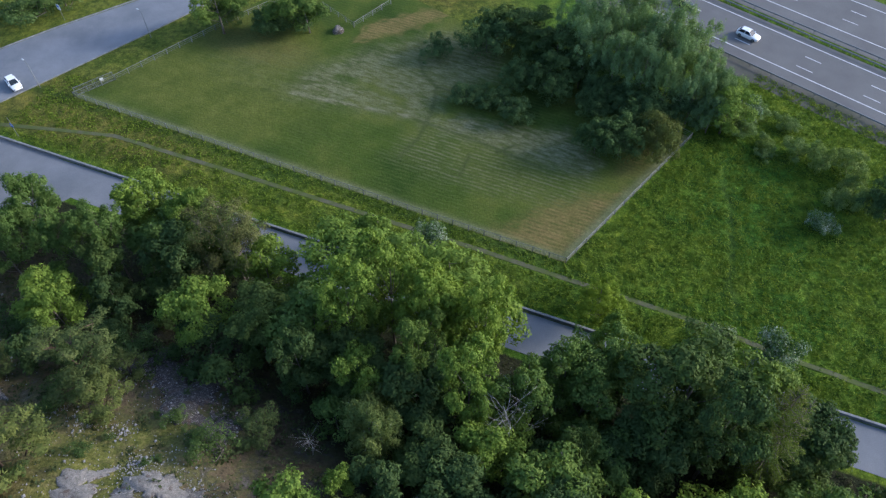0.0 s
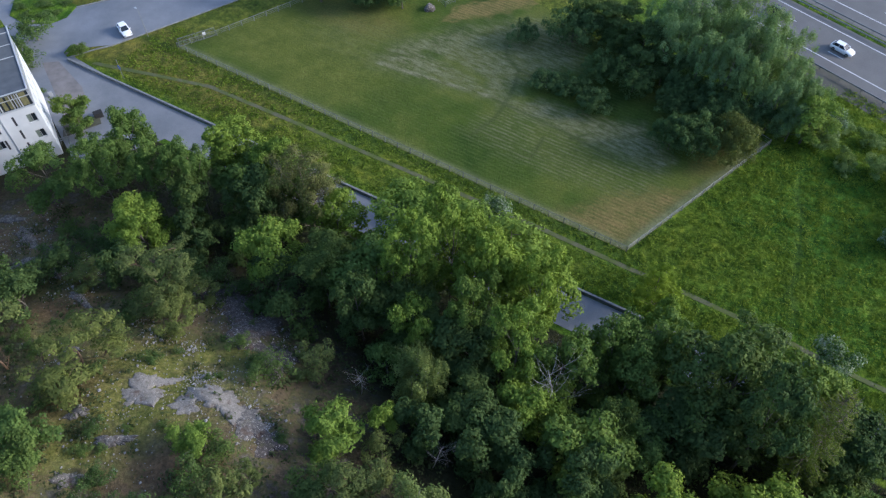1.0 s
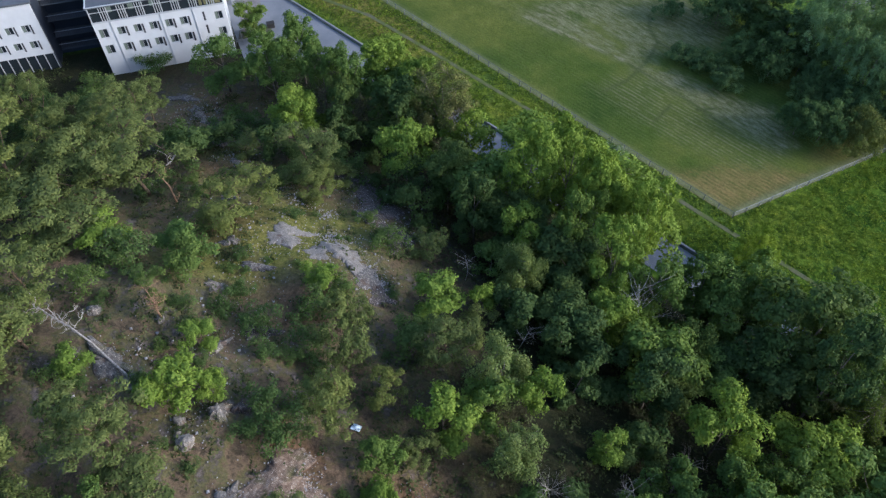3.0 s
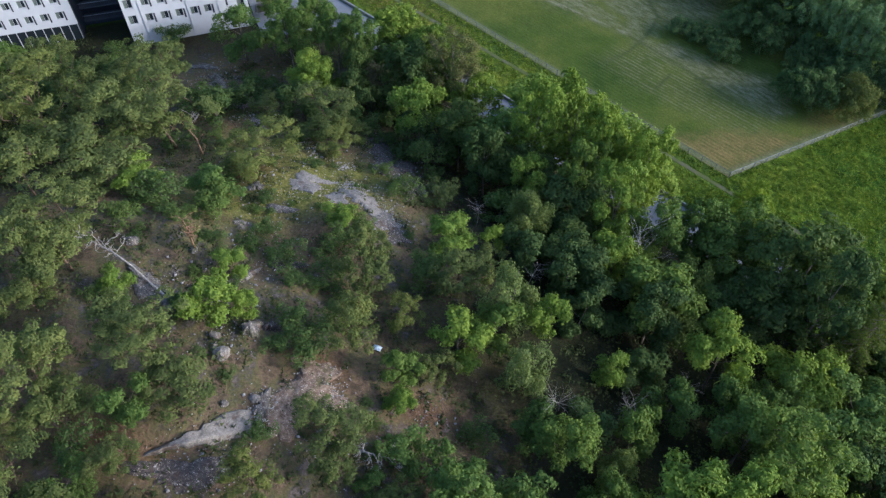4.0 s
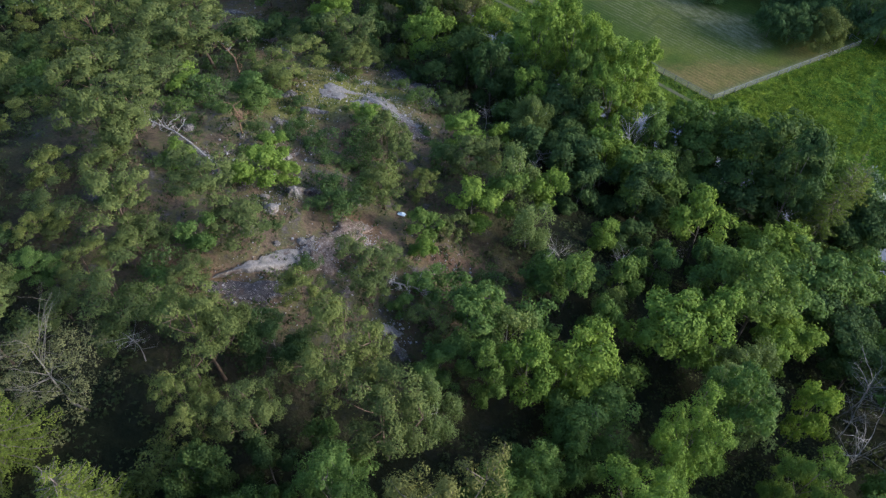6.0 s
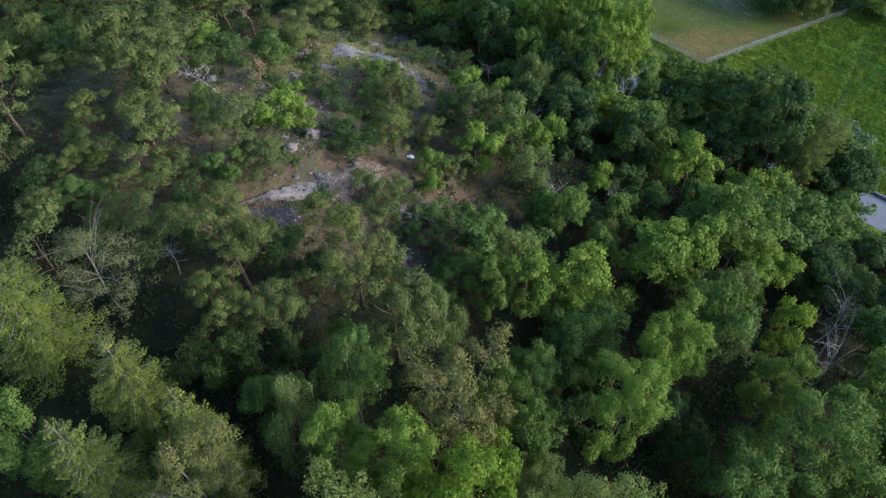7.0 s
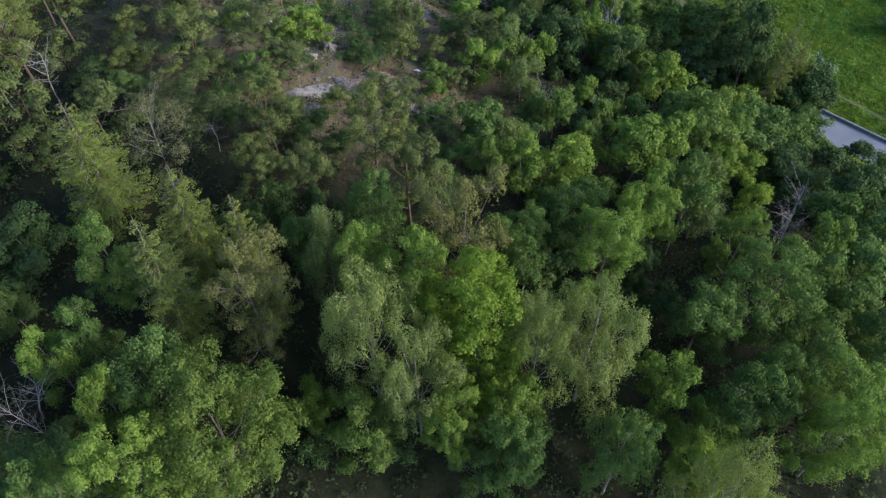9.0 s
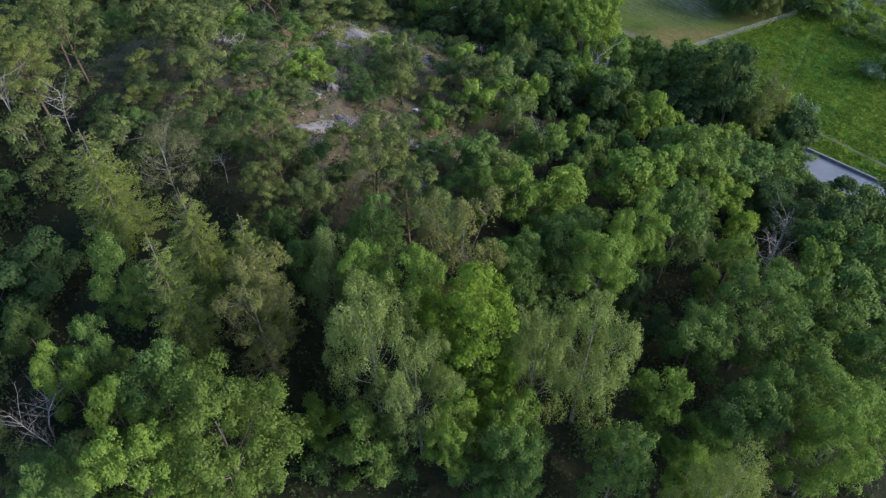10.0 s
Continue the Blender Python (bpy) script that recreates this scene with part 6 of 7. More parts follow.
# low growth
def tufts(name, material, label, category, spots, blade, wide, seed, per=7):
    rng_ = np.random.default_rng(seed)
    at, out = [], []
    for x, y, r, h in spots:
        n = per
        w = rng_.uniform(0, 6.28, n)
        q = r * np.sqrt(rng_.uniform(0, 1, n))
        px, py = x + q * np.cos(w), y + q * np.sin(w)
        z = gz(x, y) + h * rng_.uniform(0.3, 1.0, n) * (1 - 0.6 * (q / r) ** 2)
        at.append(np.stack([px, py, z], 1))
        out.append(np.stack([np.cos(w) * 0.7, np.sin(w) * 0.7, np.full(n, 0.6)], 1))
    v, f = leaf_cards(rng_, np.concatenate(at), np.concatenate(out), blade, wide)
    return tagged(mesh_object(name, v, f, material), label, category, "", "stuff")


rng = np.random.default_rng(23)
spots = []
while len(spots) < 7000:
    x, y = rng.uniform(-110, 85), rng.uniform(-75, 72)
    d, s = road_frame(x, y)
    if y < -58 or x < -20 - 1.14 * (y + 72) or y < 5 and x > 32 + 0.3 * (y + 72):
        continue
    if d < 8 or s < -2 and d < 40 or any(math.hypot(x - a, y - b) < c * 0.62 for a, b, c in BARE) and rng.random() < 0.75:
        continue
    spots.append((x, y, rng.uniform(0.5, 1.2), rng.uniform(0.3, 1.1)))
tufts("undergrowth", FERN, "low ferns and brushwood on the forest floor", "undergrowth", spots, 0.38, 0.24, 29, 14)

GRASS = leaf_mat("meadow_blades", (0.066, 0.122, 0.011), (0.132, 0.198, 0.018), (0.24, 0.29, 0.032), 0.35, 0.8)
spots = []
while len(spots) < 14000:
    x, y = rng.uniform(-80, 85), rng.uniform(20, 110)
    d, s = road_frame(x, y)
    east = np.dot((x - 18.5, y - 60.8), (0.684, -0.729)) > 0.6 and np.dot((x - HW0.x, y - HW0.y), N) < -4.5
    verge = -17.5 < d + 0.0 < -0.8 and s > -22
    if d > -0.6 or not (east or verge) or line_dist(np.float64(x), np.float64(y), FOOT) < 0.6 or line_dist(np.float64(x), np.float64(y), TRAIL) < 0.4:
        continue
    if inside(np.float64(x), np.float64(y), FIELD):
        continue
    if not east and rng.random() < 0.45:
        continue
    lush = 1.0 if east else 0.55
    spots.append((x, y, rng.uniform(0.25, 0.8), rng.uniform(0.12, 0.5) * lush))
tufts("tall_grass", GRASS, "tall uneven meadow grass beside the fence", "grass", spots, 0.36, 0.13, 31, 9)


# fallen and bare wood
def lying(points, r, label, branches=0, seed=0, material=BARK_DEAD, crown=0.0):
    """A lying trunk; its limbs leave it past the share 'crown' of its length and twist and fork."""
    rng_ = np.random.default_rng(seed)
    pts = [Vector((x, y, gz(x, y) + h)) for x, y, h in points]
    wood_ = [tube(pts, [r * (1 - 0.55 * i / (len(pts) - 1)) for i in range(len(pts))], 7)]

    def limb(p, way, length, r0, level):
        line, q, w = [p], p, way
        for _ in range(5):
            w = (w + Vector(rng_.normal(0, 0.38, 3))).normalized()
            w.z = max(w.z, -0.15)
            q = q + w * length / 5
            line.append(q)
        wood_.append(tube(line, [r0 * (1 - 0.15 * i) for i in range(6)], 4))
        if level < 2:
            for _ in range(3):
                k = rng_.integers(1, 5)
                limb(line[k], (w + Vector(rng_.normal(0, 0.8, 3))).normalized(), length * rng_.uniform(0.4, 0.65), r0 * 0.6, level + 1)

    n = len(pts) - 1
    along = (pts[-1] - pts[0]).normalized()
    for k in range(branches):
        t = n * (crown + (1 - crown) * (k + rng_.uniform(0, 1)) / branches) * 0.999
        a = pts[int(t)].lerp(pts[int(t) + 1], t - int(t))
        v = Vector(sphere_points(rng_, 1)[0])
        v.z = abs(v.z) * 0.6 + 0.1
        limb(a, (v + along * 0.4).normalized(), rng_.uniform(1.2, 2.4), r * 0.42, 0)
    v, f = joined(wood_)
    root = tagged(new("fallen_tree"), label, "dead wood", "fallen trees")
    mesh_object("trunk", v, f, material, root, True)
    return root


lying([(-38.0, 3.6, 0.5), (-40.2, 4.4, 1.0), (-42.2, 5.1, 1.3), (-44.4, 5.6, 1.6), (-46.7, 6.1, 2.0), (-48.6, 6.6, 2.3)], 0.12, "fallen bleached pine with a bare twisted crown", 11, 5, BARK_DEAD, 0.5)
lying([(-39.3, 10.7, -0.1), (-39.2, 10.5, 1.6), (-39.0, 10.4, 3.2), (-38.5, 10.2, 4.0)], 0.12, "bare orange-brown broken pine above bushes", 8, 6, BARK_ORANGE, 0.6)
lying([(-15.4, -4.8, 0.6), (-13.4, -4.6, 0.9), (-11.2, -4.2, 1.3)], 0.1, "fallen bleached trunk with broken limbs", 9, 7)
lying([(-60.9, 42.6, 0.4), (-59.8, 40.2, 0.6), (-58.6, 37.8, 0.9)], 0.15, "pale fallen trunk among pines", 3, 8)
lying([(6.9, -3.0, 0.0), (7.0, -3.2, 2.6), (7.4, -3.4, 4.2), (7.3, -3.4, 5.1), (6.6, -3.3, 5.6)], 0.1, "broken pale snag leaning between leafy trees", 1, 9)
lying([(-51.7, 30.3, -0.1), (-52.0, 30.5, 3.0), (-53.4, 31.2, 3.6), (-54.6, 31.6, 4.4)], 0.12, "bare orange-brown pine limb among crowns", 5, 12, BARK_ORANGE)


# the white snag that stands over the belt of trees
snag = make_tree("dead_birch", "white leafless birch standing above green trees", "tree", None, dead_meshes(91, 12, 2.6), None, BARK_BIRCH)
snag.matrix_basis = pose(6.7, 30.9, gz(6.7, 30.9), 0, 0, 30) @ Matrix.Diagonal((0.8, 0.8, 1.12, 1))


# pale tarpaulin in the clearing
def tarp(x, y):
    vs, fs, n = [], [], 9
    for j in range(n):
        for i in range(n):
            u, v = (i / (n - 1) - 0.5) * 0.9, (j / (n - 1) - 0.5) * 0.7
            vs.append((x + u, y + v, gz(x + u, y + v) + 0.3 * math.exp(-9 * u * u - 12 * v * v) + 0.16 + 0.08 * math.sin(5 * u + 3 * v)))
    for j in range(n - 1):
        for i in range(n - 1):
            k = j * n + i
            fs.append((k, k + 1, k + n + 1, k + n))
    ob = mesh_object("tarpaulin", vs, fs, TARP, None, True)
    sol = ob.modifiers.new("thickness", "SOLIDIFY")
    sol.thickness = 0.02
    tagged(ob, "crumpled pale blue tarpaulin on the ground", "tarpaulin")


tarp(-18.0, 6.9)


# the white building at the foot of the hill; u along the front, v into the depth, w up
B = Matrix(((0.83, -0.557, 0, -88.0), (0.557, 0.83, 0, 63.7), (0, 0, 1, -2.55), (0, 0, 0, 1)))
house = tagged(new("office_building"), "white rendered office building with a glazed top floor", "building")
house.matrix_basis = B


def wall_with_holes(name, parent, u0, u1, w0, w1, v, thick, holes, material):
    """A front wall in strips round its openings (u0, u1, w0, w1), from v to v + thick."""
    bm = bmesh.new()
    us = sorted({u0, u1, *[h[0] for h in holes], *[h[1] for h in holes]})
    for a, b in zip(us, us[1:]):
        mid = (a + b) / 2
        cuts = sorted((h[2], h[3]) for h in holes if h[0] < mid < h[1])
        w = w0
        for lo, hi in cuts:
            if lo > w:
                box(bm, (a, v, w), (b, v + thick, lo))
            w = max(w, hi)
        if w < w1:
            box(bm, (a, v, w), (b, v + thick, w1))
    bmesh.ops.remove_doubles(bm, verts=bm.verts, dist=0.0005)
    return part(name, bm, material, parent)


def window(parent, u0, u1, w0, w1, v, bars=1, name="window"):
    bm = bmesh.new()
    f = 0.1
    box(bm, (u0, v + 0.04, w0), (u0 + f, v + 0.16, w1))
    box(bm, (u1 - f, v + 0.04, w0), (u1, v + 0.16, w1))
    box(bm, (u0 + f, v + 0.04, w0), (u1 - f, v + 0.16, w0 + f))
    box(bm, (u0 + f, v + 0.04, w1 - f), (u1 - f, v + 0.16, w1))
    for k in range(bars):
        c = u0 + (u1 - u0) * (k + 1) / (bars + 1)
        box(bm, (c - 0.03, v + 0.05, w0 + f), (c + 0.03, v + 0.15, w1 - f))
    win = part(name, bm, FRAME_GREY, parent)
    part("pane", box(bmesh.new(), (u0 + 0.02, v + 0.09, w0 + 0.02), (u1 - 0.02, v + 0.11, w1 - 0.02)), GLASS, win)
    part("sash", box(bmesh.new(), (u0 + f, v + 0.055, w0 + f), (u0 + (u1 - u0) * 0.42, v + 0.085, w1 - f)), BLIND_GREEN, win, "half-drawn grey blind")
    part("sill", box(bmesh.new(), (u0 - 0.08, v - 0.1, w0 - 0.07), (u1 + 0.08, v + 0.05, w0 - 0.005)), FRAME_GREY, win)
    return win


FRONT = []
SLOTS = []
for w in (5.0, 8.15):
    for u in (4.2, 6.85, 9.45, 12.05, 14.5):
        FRONT.append((u - 0.78, u + 0.55, w - 0.05, w + 1.5, 1))
        SLOTS.append((u + 0.62, u + 0.95, w - 0.45, w + 1.45))
    FRONT.append((0.45, 1.95, w - 0.2, w + 1.55, 1))
    FRONT.append((19.6, 21.0, w - 0.1, w + 1.5, 1))
for w in (3.1, 5.6, 8.2):
    SLOTS.append((17.7, 18.05, w, w + 1.8))
holes = [f[:4] for f in FRONT] + SLOTS
wall_with_holes("front_wall", house, 0, 21.6, 0.5, 10.9, 0, 0.35, holes, RENDER_WHITE)
for u0, u1, w0, w1, bars in FRONT:
    window(house, u0, u1, w0, w1, 0.1, bars)
for u0, u1, w0, w1 in SLOTS:
    box_part("vent_panel", (u0, 0.12, w0), (u1, 0.2, w1), SHUTTER, house)
box_part("plinth", (0.05, 0.04, -1.2), (21.55, 17.4, 0.5), CONCRETE, house)
wall_with_holes("side_wall", house, 0.352, 17.5, 0.5, 10.9, -21.6, 0.35, [(2.0 + 2.6 * k, 3.3 + 2.6 * k, w, w + 1.4) for k in range(6) for w in (5.0, 8.15)], RENDER_WHITE).matrix_basis = Matrix.Rotation(math.pi / 2, 4, "Z")
side = new("side_windows")
side.parent = house
side.matrix_basis = Matrix.Rotation(math.pi / 2, 4, "Z")
for k in range(6):
    for w in (5.0, 8.15):
        window(side, 2.0 + 2.6 * k, 3.3 + 2.6 * k, w, w + 1.4, -21.5, 1).name = "window"
box_part("back_wall", (0, 17.15, 0.5), (21.2, 17.5, 10.9), RENDER_WHITE, house)
box_part("west_wall", (0, 0.355, 0.5), (0.35, 17.14, 10.9), CLAD_DARK, house)
for k, w in enumerate((0.6, 3.9, 7.1, 10.6)):
    box_part("floor_slab", (0.36, 0.36, w), (21.2, 17.1, w + 0.25), CONCRETE, house)
for u in (2.9, 10.9, 16.3):
    v_, f_ = tube([Vector((u, -0.09, 0.0)), Vector((u, -0.09, 10.9))], [0.05, 0.05], 6)
    mesh_object("downpipe", v_, f_, FRAME_GREY, house)
# glazed top floor
box_part("glazing_sill", (-0.05, -0.08, 10.9), (21.65, 17.55, 11.05), FRAME_GREY, house)
box_part("glazing", (0.12, 0.16, 11.05), (21.48, 17.3, 13.72), GLASS, house)
u = 0.02
k = 0
while u < 21.5:
    wide = 0.16 if k % 4 == 0 else 0.1
    box_part("mullion", (u, 0.0, 11.05), (u + wide, 0.15, 13.72), FRAME_GREY, house)
    u += (1.75, 0.4, 0.4, 0.3)[k % 4]
    k += 1
for v0 in np.arange(0.2, 17.4, 1.4):
    box_part("mullion", (21.5, v0, 11.05), (21.6, v0 + 0.12, 13.72), FRAME_GREY, house)
box_part("transom", (0.0, 0.03, 12.75), (21.5, 0.12, 12.83), FRAME_GREY, house)
roof = box_part("roof", (-0.12, -0.18, 13.72), (21.75, 17.7, 13.9), ROOF_GREY, house)
for lo, hi in (((-0.18, -0.24, 13.9), (21.82, -0.06, 14.05)), ((21.62, -0.06, 13.9), (21.82, 17.75, 14.05)), ((-0.18, -0.06, 13.9), (0.0, 17.75, 14.05))):
    part("roof_edge", box(bmesh.new(), lo, hi, None, 0.02), FRAME_GREY, roof)
# penthouse of pale sheet metal, set back from the front
plant_room = part("roof_plant_room", box(bmesh.new(), (0.3, 5.4, 13.9), (14.4, 17.4, 17.55)), ROOF_LIGHT, roof)
for u in (3.4, 6.9, 10.4, 13.9):
    part("seam", box(bmesh.new(), (u, 5.37, 13.9), (u + 0.07, 5.4, 17.55)), ROOF_GREY, plant_room)
part("plant_room_roof", box(bmesh.new(), (0.2, 5.3, 17.55), (14.4, 17.5, 17.7)), ROOF_FELT, plant_room)
part("roof_edge", box(bmesh.new(), (0.16, 5.24, 17.56), (14.42, 5.34, 17.84), None, 0.02), RENDER_WHITE, plant_room)
part("roof_edge", box(bmesh.new(), (0.16, 5.34, 17.56), (0.26, 17.5, 17.84), None, 0.02), RENDER_WHITE, plant_room)
light_box = part("rooflight_box", box(bmesh.new(), (14.4, 6.0, 13.9), (18.2, 17.4, 17.3), None, 0.03), ROOF_LIGHT, roof)
part("ledge", box(bmesh.new(), (14.4, 5.5, 13.9), (18.5, 6.0, 14.7), None, 0.04), ROOF_LIGHT, light_box)
for lo, hi in (((14.42, 6.6, 17.3), (14.72, 17.3, 17.75)), ((17.0, 6.6, 17.3), (17.25, 17.3, 17.75)), ((14.72, 6.6, 17.3), (17.0, 6.75, 17.75))):
    part("frame", box(bmesh.new(), lo, hi), CLAD_DARK, light_box)
part("parapet", box(bmesh.new(), (17.4, 6.3, 17.3), (17.75, 17.3, 18.1), None, 0.03), RENDER_WHITE, light_box)
part("parapet", box(bmesh.new(), (18.0, 6.05, 17.3), (18.18, 17.3, 17.6), None, 0.02), FRAME_GREY, light_box)
bm = bmesh.new()
for s in (0, 1):
    bmesh.ops.create_uvsphere(bm, u_segments=12, v_segments=6, radius=0.48, matrix=Matrix.Translation((15.3 + 1.13 * s, 7.4, 17.35)) @ Matrix.Diagonal((1.1, 1.1, 0.75, 1)))
dome = part("roof_dome", bm, DOME, light_box)
for j in range(1, 9):
    c = dome.copy()
    scene.collection.objects.link(c)
    c.location = (0, 1.12 * j, 0)
for u, v in ((15.2, 3.0),):
    hood = box(bmesh.new(), (u, v, 13.9), (u + 1.5, v + 1.3, 14.5))
    for q in hood.verts:
        if q.co.z > 14.2:
            q.co.x += 0.22 if q.co.x < u + 0.7 else -0.22
            q.co.y += 0.2 if q.co.y < v + 0.6 else -0.2
    part("vent_hood", hood, VENT_GREY, roof)
for v in (9.0, 12.5, 16.0):
    part("roof_cable", box(bmesh.new(), (18.3, v, 13.9), (21.5, v + 0.08, 13.95)), RENDER_WHITE, roof)
# pale ventilation unit with cross arms on the penthouse
unit = part("ventilation_unit", box(bmesh.new(), (4.6, 8.0, 17.7), (6.4, 9.4, 18.7), None, 0.15), RENDER_WHITE, roof)
for a, b in (((4.0, 9.6, 18.6), (7.6, 10.6, 19.0)), ((4.6, 11.2, 18.8), (7.2, 9.4, 18.9))):
    v_, f_ = tube([Vector(a), Vector(b)], [0.12, 0.12], 6)
    mesh_object("duct", v_, f_, RENDER_WHITE, unit)
# drawn blinds behind the last panes
for u, w in ((17.6, 0.5), (18.4, 0.7), (19.4, 0.5), (20.2, 0.9)):
    box_part("blind", (u, 0.142, 11.2), (u + w, 0.158, 13.5), BLIND, house)
for u, w in ((3.0, 0.8), (6.4, 0.9), (9.8, 0.8), (13.2, 0.9)):
    box_part("blind", (u, 0.146, 12.5), (u + w, 0.158, 13.6), BLIND_GREEN, house)

# dark stair bay with its galleries, and the second white block behind it
bay = tagged(new("stair_block"), "dark navy stair bay with open galleries", "building")
bay.matrix_basis = B
box_part("back_wall", (-9.0, 12.0, -1.0), (-0.02, 17.4, 13.6), CLAD_DARK, bay)
box_part("base_wall", (-8.9, 9.4, -1.2), (-0.05, 9.7, 1.0), CLAD_DARK, bay)
box_part("roof", (-8.95, 9.2, 13.62), (-0.2, 17.4, 13.88), ROOF_GREY, bay)
for w in (1.0, 3.6, 6.8, 10.0):
    g = box_part("gallery", (-8.9, 9.5, w), (-0.05, 11.98, w + 0.18), ROOF_GREY, bay)
    for k in range(24):
        u = -8.8 + k * 0.37
        part("baluster", box(bmesh.new(), (u, 9.52, w + 0.19), (u + 0.05, 9.57, w + 1.1)), SHUTTER, g)
    part("handrail", box(bmesh.new(), (-8.9, 9.5, w + 1.1), (-0.05, 9.6, w + 1.16)), FRAME_GREY, g)
wing = tagged(new("office_wing"), "white rendered office wing with dark glazed ground floor", "building")
wing.matrix_basis = B
WING = [(-10.8 - 2.6 * k - 1.3, -10.8 - 2.6 * k, w, w + 1.45, 1) for k in range(7) for w in (5.0, 8.15)]
WSLOT = [(u1 + 0.08, u1 + 0.4, w0 - 0.45, w1) for u0, u1, w0, w1, b in WING]
wall_with_holes("front_wall", wing, -32, -9.1, 3.6, 13.5, 5.0, 0.35, [h[:4] for h in WING] + WSLOT, RENDER_WHITE)
for u0, u1, w0, w1, bars in WING:
    window(wing, u0, u1, w0, w1, 5.1, bars)
for u0, u1, w0, w1 in WSLOT:
    box_part("vent_panel", (u0, 5.12, w0), (u1, 5.2, w1), SHUTTER, wing)
box_part("shop_glazing", (-31.9, 5.25, -0.3), (-9.2, 5.35, 3.6), GLASS, wing)
for k in range(16):
    box_part("mullion", (-31.8 + 1.5 * k, 5.1, -0.3), (-31.68 + 1.5 * k, 5.24, 3.6), FRAME_GREY, wing)
box_part("plinth", (-32, 5.02, -1.2), (-9.1, 20, -0.3), CONCRETE, wing)
box_part("side_wall", (-9.1, 5.36, -0.3), (-8.96, 20, 13.5), CLAD_DARK, wing)
box_part("body", (-31.9, 5.4, -0.3), (-9.12, 20, 13.4), CLAD_DARK, wing)
box_part("roof", (-32.3, 4.7, 13.5), (-8.8, 20.3, 13.8), ROOF_GREY, wing)

# steel steps at the corner of the building
steps = tagged(new("outside_steps"), "galvanised steel steps with railings beside the building", "steps")
steps.matrix_basis = B
for k in range(6):
    box_part("tread", (21.8 + 0.02, 2.0 + 0.3 * k, 0.17 * k), (23.1, 2.28 + 0.3 * k, 0.17 * k + 0.04), GALV, steps)
for u in (21.85, 23.05):
    v_, f_ = tube([Vector((u, 1.9, 0.9)), Vector((u, 3.8, 1.95)), Vector((u, 5.2, 1.95))], [0.03] * 3, 5)
    mesh_object("handrail", v_, f_, GALV, steps)
    for y0, h in ((2.0, 0.95), (3.0, 1.5), (3.8, 1.95), (5.1, 1.95)):
        box_part("post", (u - 0.025, y0, -0.1), (u + 0.025, y0 + 0.05, h), GALV, steps)


